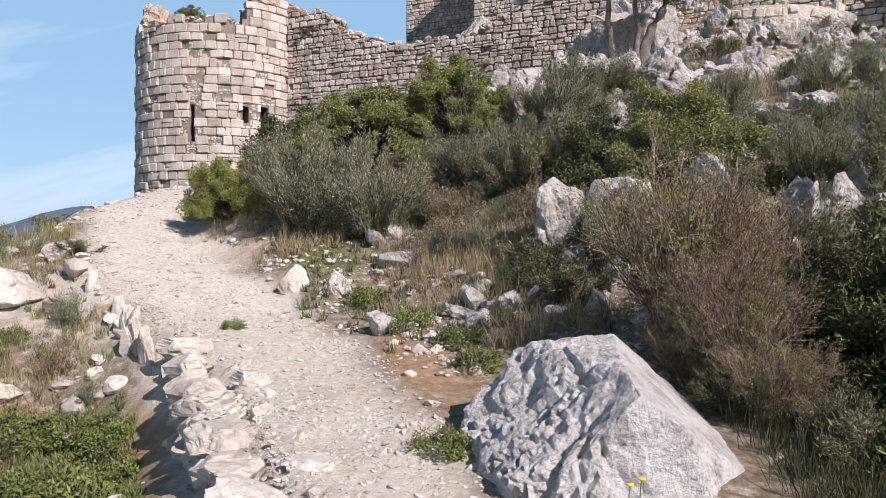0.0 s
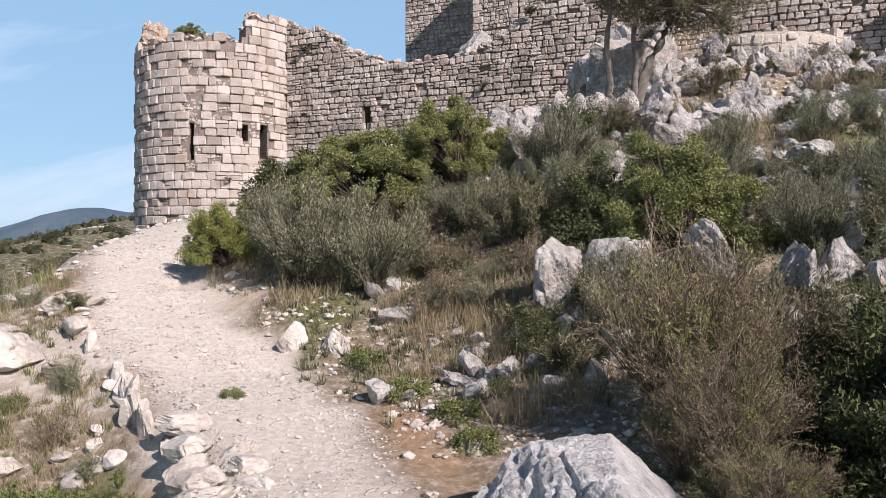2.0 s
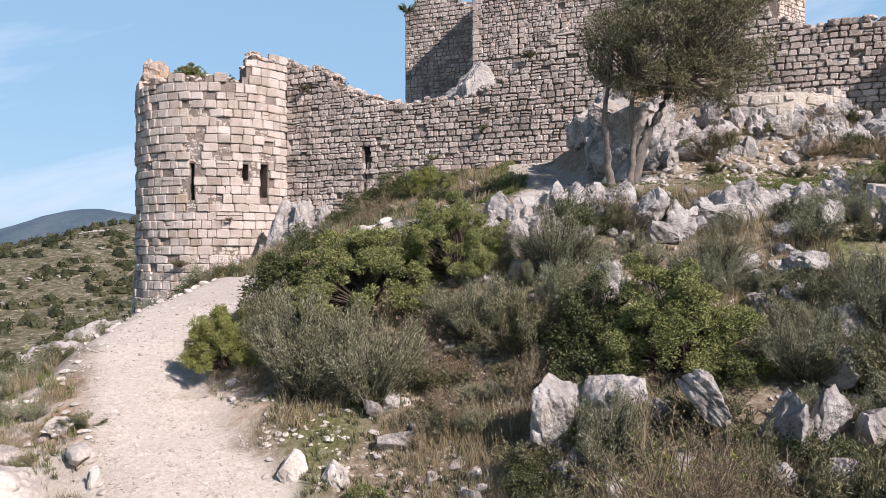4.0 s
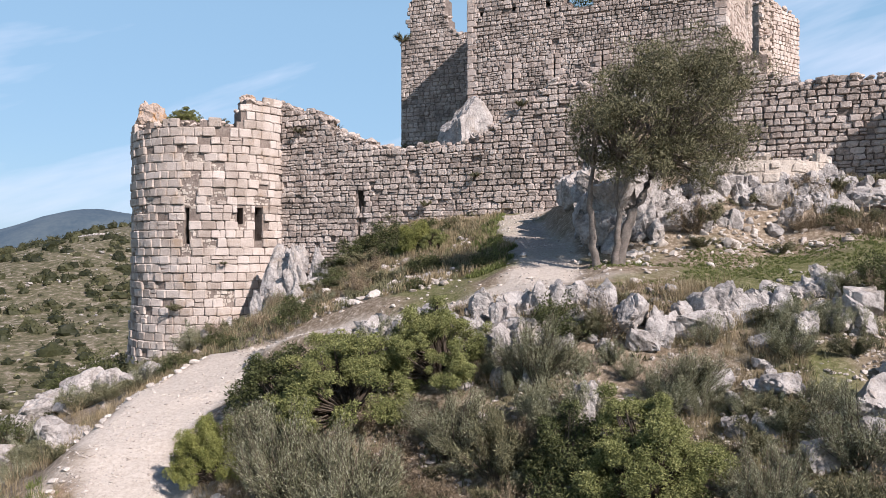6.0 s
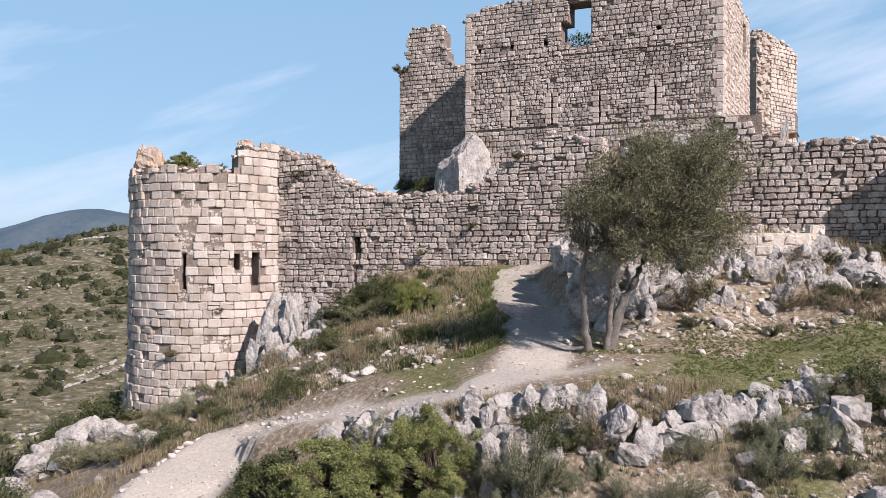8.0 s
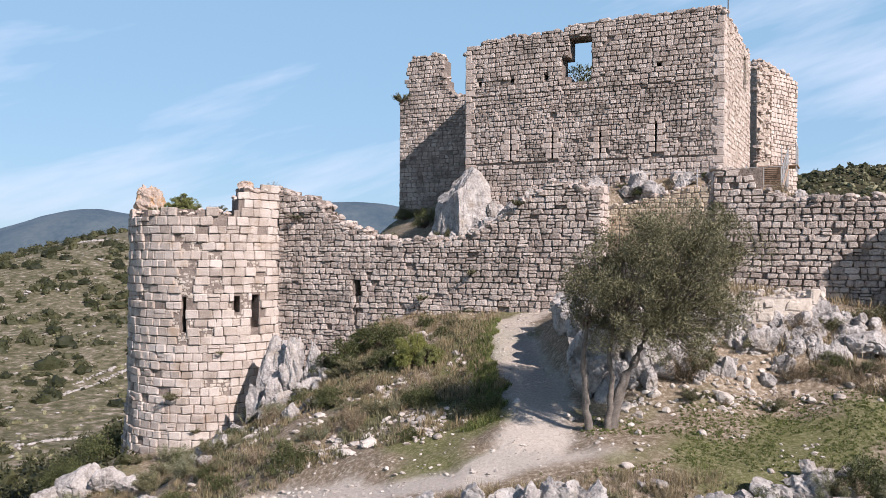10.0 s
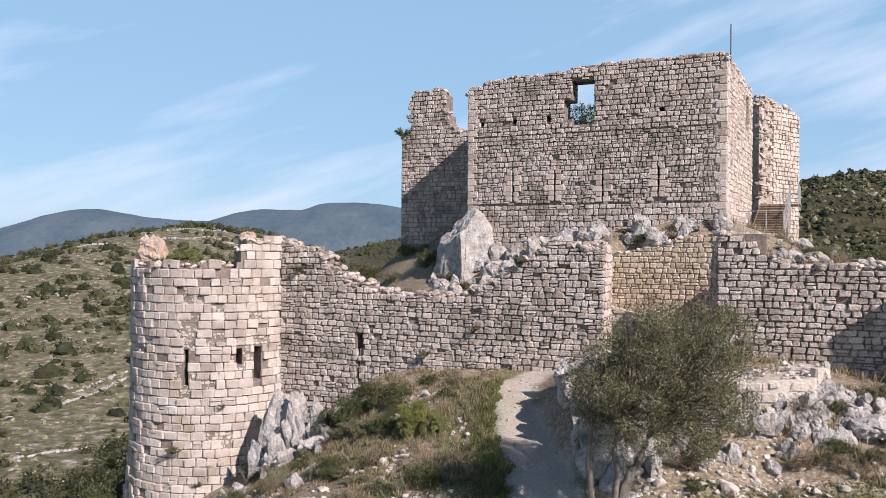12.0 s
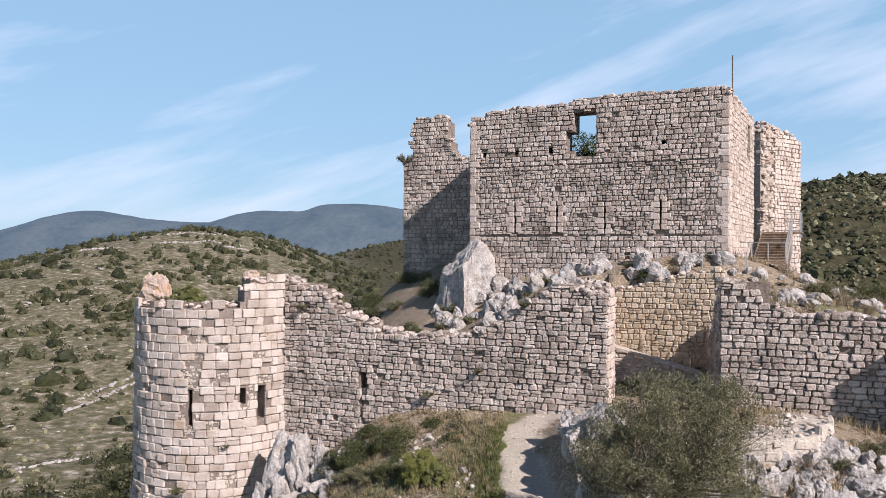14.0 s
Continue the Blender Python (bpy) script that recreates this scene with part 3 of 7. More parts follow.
# the round flanking tower
TC, TR = (-10.2, 36.5), 3.85
tower = wall_thing("round_tower", "ruined round tower of cream dressed limestone blocks", "tower", "")
A0 = -205.0
t_surf, t_len = ring_wall(TC, TR, A0, A0 + 360, 0.085, 4.2)
ang = lambda a: (radians(a - A0)) * TR
t_top = profile([(0, 11.9), (ang(-170), 11.9), (ang(-150), 12.0), (ang(-149), 11.9), (ang(-62), 11.92), (ang(-60), 12.4), (ang(-55), 13.0), (ang(-24), 13.1), (ang(-20), 11.4), (t_len, 11.4)], 0.08, 3)
t_holes = [(ang(-96.5), ang(-92.8), 6.75, 8.3), (ang(-51), ang(-45.5), 6.9, 8.35), (ang(-63), ang(-59), 7.6, 8.3)]
core("core", t_surf, t_len, -1.0, t_top, 1.15, mortar, tower, t_holes, 0.25, 0.085, closed=True)

# curtain wall between the tower and the gate
wall_a = wall_thing("curtain_wall", "long ruined curtain wall of weathered limestone courses", "wall", "")
a_surf, a_len = straight((-6.9, 34.6), (6.4, 28.9))
a_top = profile([(0, 13.0), (1.5, 12.6), (3, 11.6), (5.1, 10.75), (8.4, 10.75), (10.3, 11.5), (12.5, 12.9), (13.3, 12.9), (14.5, 12.5)], 0.14, 5)
a_holes = [(3.86, 4.2, 8.35, 9.05), (3.93, 4.02, 7.0, 8.35)]
core("core", a_surf, a_len, 3.5, a_top, 1.2, mortar, wall_a, a_holes, proud=0.1)
wall_b = wall_thing("gate_return_wall", "return of the limestone wall beside the gate gap", "wall", "")
b_surf, b_len = straight((6.85, 30.0), (7.4, 38.2))
b_top = profile([(0, 12.6), (1.5, 12.9), (b_len, 12.8)], 0.12, 8)
core("core", b_surf, b_len, 6.5, b_top, 1.1, mortar, wall_b)
wall_c = wall_thing("retaining_wall", "pale limestone retaining wall behind the gate gap", "wall", "")
c_surf, c_len = straight((6.8, 38.1), (13.0, 35.0))
c_top = profile([(0, 12.2), (1.5, 12.3), (5.2, 13.3), (c_len, 13.5)], 0.07, 9)
core("core", c_surf, c_len, 7.5, c_top, 0.8, mortar_pale, wall_c, proud=0.05)
wall_d = wall_thing("gate_side_wall", "ragged end of the limestone wall at the gate", "wall", "")
d_surf, d_len = straight((12.4, 35.5), (10.0, 27.08))
d_top = profile([(0, 10.8), (3.8, 11.0), (5.6, 12.2), (6.4, 13.0), (d_len, 13.2)], 0.2, 10)
core("core", d_surf, d_len, 7.5, d_top, 1.6, mortar, wall_d)
wall_e = wall_thing("curtain_wall", "ruined curtain wall of grey weathered limestone courses", "wall", "")
e_surf, e_len = straight((9.95, 26.98), (19.5, 22.78))
e_top = profile([(0, 13.2), (0.9, 13.1), (1.5, 12.5), (2.6, 12.1), (5.0, 12.1), (7, 12.0), (e_len, 11.8)], 0.12, 11)
buttress = wall_thing("wall_buttress", "buttress of grey weathered limestone against the curtain wall", "wall", "")
f_surf, f_len = straight((15.75, 24.4), (15.2, 23.2))
f_top = profile([(0, 12.0), (f_len, 11.9)], 0.05, 12)
core("core", f_surf, f_len, 6.5, f_top, 1.6, mortar, buttress)
core("core", e_surf, e_len, 6.5, e_top, 1.0, mortar, wall_e, proud=0.1)

# the keep
keep = wall_thing("castle_keep", "roofless castle keep of weathered pale limestone rubble", "castle", "")
k_surf, k_len = straight((1.7, 43.6), (14.3, 38.0))
k_top = profile([(0, 21.4), (0.4, 21.75), (1.2, 22.05), (5.6, 22.2), (6.5, 22.45), (13.0, 22.45), (k_len, 22.4)], 0.07, 13)
k_holes = [(5.95, 7.15, 19.35, 21.7), (5.55, 5.97, 19.65, 20.7), (0.75, 0.97, 19.55, 19.8), (2.65, 2.87, 19.6, 19.82), (4.55, 4.8, 19.6, 19.9), (10.5, 10.72, 19.75, 19.98), (13.1, 13.32, 19.75, 19.98),
           (2.62, 2.72, 15.3, 16.4), (4.98, 5.08, 15.3, 16.6), (7.55, 7.68, 15.2, 16.6), (10.4, 10.52, 15.4, 16.9)]
core("front_core", k_surf, k_len, 11.0, k_top, 1.3, mortar, keep, k_holes, proud=0.1)
s_surf, s_len = straight((14.3, 38.0), (18.8, 46.3))
s_top = profile([(0, 22.2), (4, 22.3), (s_len, 22.2)], 0.08, 14)
s_holes = [(6.6, 7.9, 19.6, 21.6), (1.9, 2.2, 19.9, 20.2), (3.3, 3.6, 18.6, 18.95)]
core("side_core", s_surf, s_len, 11.5, s_top, 1.3, mortar_pale, keep, s_holes, proud=0.03)
r_surf, r_len = straight((4.6, 48.9), (2.15, 44.4))
r_top = profile([(0, 21.9), (r_len, 21.4)], 0.1, 15)
core("return_core", r_surf, r_len, 10.5, r_top, 1.2, mortar, keep)
l_surf, l_len = straight((-2.4, 50.7), (4.2, 47.9))
l_top = profile([(0, 20.0), (0.55, 20.2), (0.62, 22.3), (1.0, 22.85), (2.9, 22.95), (3.1, 21.6), (3.5, 20.3), (4.4, 20.1), (l_len, 20.1)], 0.12, 16)
core("wing_core", l_surf, l_len, 9.0, l_top, 1.4, mortar, keep)
j_surf, j_len = straight((20.25, 48.7), (24.0, 51.5))
j_top = profile([(0, 22.0), (0.8, 22.6), (1.6, 22.4), (2.6, 22.2), (j_len, 21.8)], 0.16, 17)
core("projection_core", j_surf, j_len, 10.5, j_top, 1.5, mortar_pale, keep, proud=0.1)

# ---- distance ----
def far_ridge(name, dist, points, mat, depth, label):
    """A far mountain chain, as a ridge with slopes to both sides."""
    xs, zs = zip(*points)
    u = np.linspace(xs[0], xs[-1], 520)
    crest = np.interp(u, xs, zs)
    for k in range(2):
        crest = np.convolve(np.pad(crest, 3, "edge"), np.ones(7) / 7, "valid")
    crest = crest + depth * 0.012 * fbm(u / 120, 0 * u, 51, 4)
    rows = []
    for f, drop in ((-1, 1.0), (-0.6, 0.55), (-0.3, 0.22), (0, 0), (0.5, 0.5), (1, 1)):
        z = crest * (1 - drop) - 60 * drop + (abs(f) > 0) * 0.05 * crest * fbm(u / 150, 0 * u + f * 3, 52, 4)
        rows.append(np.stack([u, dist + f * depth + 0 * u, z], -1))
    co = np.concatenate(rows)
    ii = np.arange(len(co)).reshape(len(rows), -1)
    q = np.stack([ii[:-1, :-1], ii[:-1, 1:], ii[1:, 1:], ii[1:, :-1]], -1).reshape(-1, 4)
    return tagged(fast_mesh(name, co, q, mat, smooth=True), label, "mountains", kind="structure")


# a far surface with haze put in as an even emission
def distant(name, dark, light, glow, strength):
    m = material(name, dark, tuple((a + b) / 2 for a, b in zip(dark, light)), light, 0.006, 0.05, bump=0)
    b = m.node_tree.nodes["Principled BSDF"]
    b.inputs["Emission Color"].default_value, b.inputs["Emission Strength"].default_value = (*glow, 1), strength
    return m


# haze is painted in: blue-tinted base colour and a faint blue emission
hills_haze_tint = distant("hills_with_painted_haze", (0.01, 0.022, 0.026), (0.075, 0.088, 0.075), (0.16, 0.255, 0.40), 0.33)
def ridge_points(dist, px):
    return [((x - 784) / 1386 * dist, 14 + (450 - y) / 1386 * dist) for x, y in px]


far_ridge("mountains_1", 3600, ridge_points(3600, [(-500, 450), (-150, 436), (0, 415), (60, 394), (120, 381), (165, 377), (200, 383), (240, 390), (320, 396), (390, 397), (470, 400), (600, 420), (1000, 435), (2200, 445)]), hills_haze_tint, 500, "far mountain ridge with haze painted in as a blue glow")
far_ridge("mountains_2", 2900, ridge_points(2900, [(250, 450), (330, 412), (390, 393), (425, 381), (470, 375), (510, 376), (540, 380), (558, 368), (580, 364), (620, 364), (665, 366), (720, 374), (900, 385), (1300, 405), (1700, 415), (2200, 445)]), hills_haze_tint, 420, "far blue-green mountain ridge with haze painted in as a glow")


# ---- rocks ----
def lattice3(i, seed):
    h = np.sin(i[..., 0] * 127.1 + i[..., 1] * 311.7 + i[..., 2] * 74.7 + seed * 19.3) * 43758.5453
    return h - np.floor(h)


def noise3(p, seed=0, octaves=4, gain=0.5):
    total, amp, norm = 0.0, 1.0, 0.0
    for k in range(octaves):
        f = np.floor(p)
        t = p - f
        t = t * t * (3 - 2 * t)
        acc = 0.0
        for dx in (0, 1):
            for dy in (0, 1):
                for dz in (0, 1):
                    w = (t[..., 0] if dx else 1 - t[..., 0]) * (t[..., 1] if dy else 1 - t[..., 1]) * (t[..., 2] if dz else 1 - t[..., 2])
                    acc = acc + w * lattice3(f + np.array((dx, dy, dz)), seed + k)
        total = total + amp * (acc - 0.5) * 2
        norm += amp
        amp *= gain
        p = p * 2.07 + 11.3
    return total / norm


def ball(level):
    bm = bmesh.new()
    bmesh.ops.create_icosphere(bm, subdivisions=level, radius=1.0)
    co = np.array([v.co[:] for v in bm.verts])
    fa = np.array([[v.index for v in f.verts] for f in bm.faces])
    bm.free()
    return co, fa


BALLS = {k: ball(k) for k in (1, 2, 3, 4, 5, 6)}


def rock_shape(seed, level, cuts=16, craggy=0.12, pits=0.05, reach=(0.52, 0.9), box=1.0):
    """A weathered limestone rock about a unit across: split along joints, with steps, clefts and rain pits."""
    rng = np.random.RandomState(seed)
    co, fa = BALLS[level]
    p = np.sign(co) * np.abs(co) ** box * 1.12
    for k in range(cuts):
        d = rng.normal(size=3)
        d /= np.linalg.norm(d)
        lim = rng.uniform(*reach)
        over = np.maximum(p @ d - lim, 0)
        p = p - over[:, None] * d
    if level >= 3:
        n = noise3(p * 1.9 + seed, seed, 3)
        stepped = np.floor(n * 5) / 5 * 0.8 + 0.3 * noise3(p * 3.7 + seed, seed + 3, 3, 0.6)
        p = p * (1 + craggy * (0.5 * n + 1.0 * stepped))[:, None]
        cleft = np.abs(noise3(p * (1.5, 1.5, 0.8) + seed * 3, seed + 9, 2))
        p = p * (1 - 0.16 * np.maximum(0.12 - cleft, 0) / 0.12)[:, None]
    else:
        p = p * (1 + craggy * noise3(co * 1.7 + seed, seed, 2))[:, None]
    if level >= 4:
        p = p * (1 + pits * noise3(p * 5 + seed, seed + 5, 4, 0.65))[:, None]
    return p, fa


def rock_mesh(name, seed, level, mat, **kw):
    p, fa = rock_shape(seed, level, **kw)
    ob = fast_mesh(name, p, fa, mat, smooth=False)
    me = ob.data
    bpy.data.objects.remove(ob)
    return me


ROCK_BIG = [rock_mesh("rock", 300 + k, 5, rock_grey, craggy=0.14, pits=0.06, reach=(0.46, 0.84)) for k in range(6)]
CRAG = [rock_mesh("rock", 360 + k, 5, rock_grey, cuts=18, craggy=0.2, pits=0.09, reach=(0.44, 0.82)) for k in range(5)]
ROCK_MID = [rock_mesh("rock", 320 + k, 4, rock_grey, craggy=0.13, reach=(0.46, 0.84)) for k in range(8)]
ROCK_PALE = [rock_mesh("stone", 340 + k, 4, rock_pale, cuts=24, craggy=0.07, pits=0.035) for k in range(10)]


BLOCK = [rock_mesh("stone", 380 + k, 4, rock_pale, cuts=18, craggy=0.07, pits=0.035, reach=(0.6, 0.95), box=0.6) for k in range(12)]


def rock(mesh, x, y, size, turn=0.0, tilt=(0, 0), sink=0.3, z=None, name="rock", label="grey weathered limestone outcrop rock", group="", parent=None):
    """A rock of the given half sizes, bedded in the ground."""
    ob = new(name, mesh)
    sx, sy, sz = size
    base = height_at(x, y) if z is None else z
    ob.matrix_basis = Matrix.Translation((x, y, base + sz * (1 - 2 * sink))) @ pose(0, 0, 0, tilt[0], tilt[1], turn) @ Matrix.Diagonal((sx, sy, sz, 1))
    if parent:
        ob.parent = parent
        return ob
    return tagged(ob, label, "rock", group)


# the pale boulder beside the path
def boulder_mesh():
    """A blocky boulder: a long smooth plane falling to one side, a broken ridge and a cracked steep front."""
    co, fa = BALLS[6]
    p = co * 1.15
    for d, lim in (((0.6, -0.2, 0.78), 0.75), ((-0.08, -0.05, 1.0), 0.87), ((-0.92, -0.2, 0.1), 0.95), ((0.0, -1.0, 0.12), 0.92), ((-0.6, -0.22, 0.77), 0.78), ((-0.5, -0.8, 0.3), 0.97), ((0.6, -0.75, 0.25), 0.95), ((0.9, -0.2, 0.2), 0.98), ((0.2, 0.95, 0.3), 0.9)):
        d = np.array(d) / np.linalg.norm(d)
        p = p - np.maximum(p @ d - lim, 0)[:, None] * d
    left = ramp01(0.35, -0.35, p[:, 0] * 0.8 + p[:, 2] * 0.2)
    n = noise3(p * 1.8 + 4.2, 21, 3)
    p = p * (1 + 0.05 * n + 0.085 * left * noise3(p * 2.6 + 9, 5, 3))[:, None]
    crack = np.abs(noise3(p * (2.4, 2.4, 0.9) + 3, 31, 2))
    p = p * (1 - 0.06 * (0.3 + left) * np.maximum(0.1 - crack, 0) / 0.1)[:, None]
    knobs = 0.5 - np.abs(noise3(p * 10.5 + 1.7, 14, 2)) * 1.6      # knobbly, rain-eaten side
    pits = np.maximum(0.16 - np.abs(noise3(p * 6.4 + 6.1, 17, 2) - 0.3), 0) / 0.16
    p = p * (1 + left * (0.035 * knobs - 0.05 * pits) + (0.012 + 0.045 * left) * noise3(p * 15, 8, 4, 0.75))[:, None]
    ob = fast_mesh("boulder", p, fa, boulder_stone)
    me = ob.data
    bpy.data.objects.remove(ob)
    return me


boulder_stone = material("boulder_limestone", (0.22, 0.215, 0.21), (0.56, 0.545, 0.53), (0.76, 0.745, 0.725), 6.0, 38, bump=1.0, depth=0.06, stain=(0.40, 0.33, 0.26), stain_at=0.68, stain_scale=1.6)
rock(boulder_mesh(), 1.02, 4.95, (0.87, 0.95, 0.92), 4, (0, 0), 0.5, z=0.78, name="boulder", label="large pale grey limestone boulder beside the gravel path")
rb = random.Random(5)
# single rocks that stand out on the slope
for (x, y, sx, sy, sz, turn, tx, ty, k) in (
        (3.9, 8.5, 0.34, 0.3, 0.6, 80, 0, 12, 2), (4.35, 8.6, 0.28, 0.25, 0.42, 10, 0, 5, 3),
        (4.75, 8.4, 0.3, 0.3, 0.4, 50, 10, 5, 4), (5.6, 11.6, 0.34, 0.3, 0.3, -15, -12, 14, 5), (6.5, 12.9, 0.36, 0.3, 0.34, 30, 0, 0, 1), (5.0, 13.4, 0.5, 0.4, 0.35, 10, 0, 0, 2),
        (3.7, 13.6, 0.55, 0.42, 0.45, 60, 0, 10, 3), (7.3, 11.6, 0.4, 0.34, 0.36, 70, 0, 0, 0), (5.5, 10.3, 0.42, 0.35, 0.4, 30, 0, 0, 1), (6.2, 10.2, 0.5, 0.4, 0.45, 110, 0, 0, 3), (5.95, 9.5, 0.4, 0.36, 0.38, 60, 0, 0, 5), (6.7, 10.9, 0.45, 0.4, 0.4, 10, 0, 0, 2), (4.9, 9.4, 0.35, 0.3, 0.4, 80, 0, 0, 4), (4.0, 7.75, 0.2, 0.2, 0.42, 40, 0, 6, 0), (2.55, 11.75, 0.3, 0.3, 0.6, 10, 0, 0, 1)):
    rock(ROCK_BIG[k], x, y, (sx, sy, sz), turn, (tx, ty), 0.25)
# the boulder half hidden by rosemary, the leaning slab beside it, and the two white stones at the path
for x, y, z, sx, sy, sz, turn, tx, ty, mesh, label in (
        (1.44, 9.35, 2.5, 0.42, 0.46, 0.6, 10, 0, -18, ROCK_BIG[3], "large pale limestone boulder split beside the rosemary"), (1.97, 9.4, 2.74, 0.5, 0.5, 0.66, 60, 0, 6, ROCK_BIG[0], "large pale limestone boulder half hidden by rosemary"),
        (2.98, 8.65, 2.95, 0.23, 0.42, 0.6, 12, 8, -38, ROCK_BIG[1], "leaning grey limestone slab among the bushes"),
        (-1.9, 9.85, 1.74, 0.22, 0.18, 0.3, 15, 8, -6, BLOCK[0], "white limestone block beside the path"), (-1.32, 9.65, 1.76, 0.23, 0.16, 0.22, -10, 0, 24, BLOCK[2], "tilted white limestone block beside the path")):
    rock(mesh, x, y, (sx, sy, sz), turn, (tx, ty), 0.5, z=z, label=label)
for x, y, top, sx, sy, sz, turn, ty, k in ((0.62, 14.1, 5.05, 0.2, 0.2, 0.42, 20, 8, 0), (0.86, 14.05, 5.2, 0.22, 0.2, 0.5, 70, -6, 1), (1.12, 13.8, 5.0, 0.2, 0.18, 0.4, 40, 10, 2), (1.42, 13.5, 5.1, 0.24, 0.22, 0.45, 10, -12, 3), (1.68, 13.55, 5.24, 0.26, 0.2, 0.5, 90, 6, 4), (1.95, 13.5, 4.9, 0.22, 0.22, 0.4, 30, 0, 5),
                                           (0.3, 13.9, 4.8, 0.18, 0.2, 0.3, 0, 0, 2), (1.3, 13.1, 4.6, 0.3, 0.24, 0.4, 50, 12, 0), (1.9, 12.9, 4.5, 0.3, 0.26, 0.36, 10, -8, 3)):
    rock(ROCK_BIG[k], x, y, (sx, sy, sz), turn, (0, ty), 0.5, z=top - sz * 0.85, label="pointed grey limestone rock on the brow of the slope")
for k in range(26):
    x, y = rb.uniform(0.2, 2.0), rb.uniform(7.7, 9.1)
    s = rb.uniform(0.07, 0.2)
    rock(rb.choice(ROCK_MID), x, y, (s * rb.uniform(0.8, 1.4), s, s * rb.uniform(0.7, 1.3)), rb.uniform(0, 360), (rb.uniform(-18, 18), rb.uniform(-18, 18)), 0.3, group="rocks strewn over the slope")
# the rocky lip below the upper path
for k in range(120):
    u = rb.random()
    x = -1.2 + 9.8 * u + rb.uniform(-0.15, 0.15)
    y = 15.3 - 1.7 * math.sin(u * 3.1) + rb.uniform(-0.45, 0.45)
    s = rb.uniform(0.12, 0.24) if rb.random() < 0.55 else rb.uniform(0.24, 0.4)
    rock(rb.choice(ROCK_MID), x, y, (s * rb.uniform(0.8, 1.5), s, s * rb.uniform(0.7, 1.4)), rb.uniform(0, 360), (rb.uniform(-18, 18), rb.uniform(-18, 18)), 0.38, group="rocks along the path edge")
# the row of rocks that holds the path's outer edge
row = np.array([(-2.2, 15.75), (-1.2, 15.45), (0.1, 15.0), (1.1, 14.75), (2.2, 14.6), (3.6, 14.5)])
for k in range(58):
    t = rb.uniform(0, len(row) - 1.001)
    p = row[int(t)] + (row[int(t) + 1] - row[int(t)]) * (t % 1)
    s = rb.uniform(0.12, 0.2) if rb.random() < 0.5 else rb.uniform(0.2, 0.36)
    rock(rb.choice(ROCK_MID), p[0] + rb.uniform(-0.15, 0.15), p[1] + rb.uniform(-0.3, 0.15), (s * rb.uniform(0.9, 1.3), s, s * rb.uniform(0.9, 1.5)), rb.uniform(0, 360), (rb.uniform(-12, 12), rb.uniform(-12, 12)), 0.3, group="rocks along the path edge")
# outcrop below the round base, a low cliff of many blocks
outcrop = tagged(new("rocky_outcrop"), "low cliff of broken grey limestone blocks under the round wall", "rocks")
for k in range(170):
    u = rb.random()
    x = 4.5 + 8.2 * u + rb.uniform(-0.3, 0.3)
    step = rb.random()
    y = 20.0 + 1.6 * step + (0.8 * u if u > 0.6 else 0) + rb.uniform(-0.2, 0.2)
    s = rb.uniform(0.14, 0.42) * (1.25 if u < 0.2 else 0.9)
    rock(rb.choice(ROCK_MID), x, y, (s, s * 0.9, s * rb.uniform(0.8, 1.5)), rb.uniform(0, 360), (rb.uniform(-16, 16), rb.uniform(-16, 16)), 0.4, name="block", parent=outcrop)
for (x, y, sx, sy, sz, turn, tx, ty, k) in ((4.3, 20.3, 0.5, 0.5, 0.75, 30, 0, 0, 4), (4.35, 21.3, 0.5, 0.6, 0.85, 120, 0, 0, 1), (4.35, 22.4, 0.5, 0.6, 0.85, 200, 0, 0, 0), (4.3, 23.6, 0.5, 0.6, 0.85, 70, 0, 0, 4), (4.5, 24.8, 0.5, 0.6, 0.8, 10, 0, 0, 2), (4.4, 25.8, 0.4, 0.5, 0.6, 90, 0, 0, 3), (5.0, 21.0, 0.9, 0.7, 1.15, 0, 0, 6, 0), (5.9, 21.1, 0.75, 0.6, 1.05, 40, 0, -5, 1), (4.95, 22.0, 0.75, 0.8, 0.95, 15, 0, 4, 2), (5.05, 23.3, 0.75, 0.9, 0.95, 70, 0, 0, 3), (5.1, 24.7, 0.75, 0.8, 0.95, 20, 0, 0, 5), (7.4, 21.2, 0.5, 0.45, 0.55, 70, 0, 0, 3), (9.2, 20.8, 0.5, 0.45, 0.5, 20, 0, 0, 4), (12.2, 20.9, 0.7, 0.6, 0.55, 20, 0, 10, 5)):
    rock(ROCK_BIG[k], x, y, (sx, sy, sz), turn, (tx, ty), 0.22, label="large block of the grey limestone outcrop")
# rocks at the foot of the tower, before the keep, and down the flank
for (x, y, sx, sy, sz, turn, tx, ty, k) in (
        (-6.2, 31.0, 0.6, 0.5, 0.9, 20, 0, 0, 3), (-5.6, 30.0, 0.6, 0.4, 0.45, 20, 0, 0, 3), (-4.5, 29.6, 0.5, 0.4, 0.4, 50, 0, 0, 4),
        
        (-13.3, 29.8, 0.95, 0.8, 1.0, 30, 0, 0, 5), (-14.4, 29.0, 0.8, 0.7, 0.8, 80, 0, 0, 1), (-12.2, 29.3, 0.6, 0.5, 0.6, 0, 0, 0, 3), (-10.6, 27.6, 0.5, 0.45, 0.55, 20, 0, 0, 2), (-13.6, 26.5, 0.9, 0.7, 0.9, 60, 0, 0, 0), (-12.6, 23.4, 0.7, 0.6, 0.7, 10, 0, 0, 4)):
    rock(ROCK_BIG[k], x, y, (sx, sy, sz), turn, (tx, ty), 0.24)
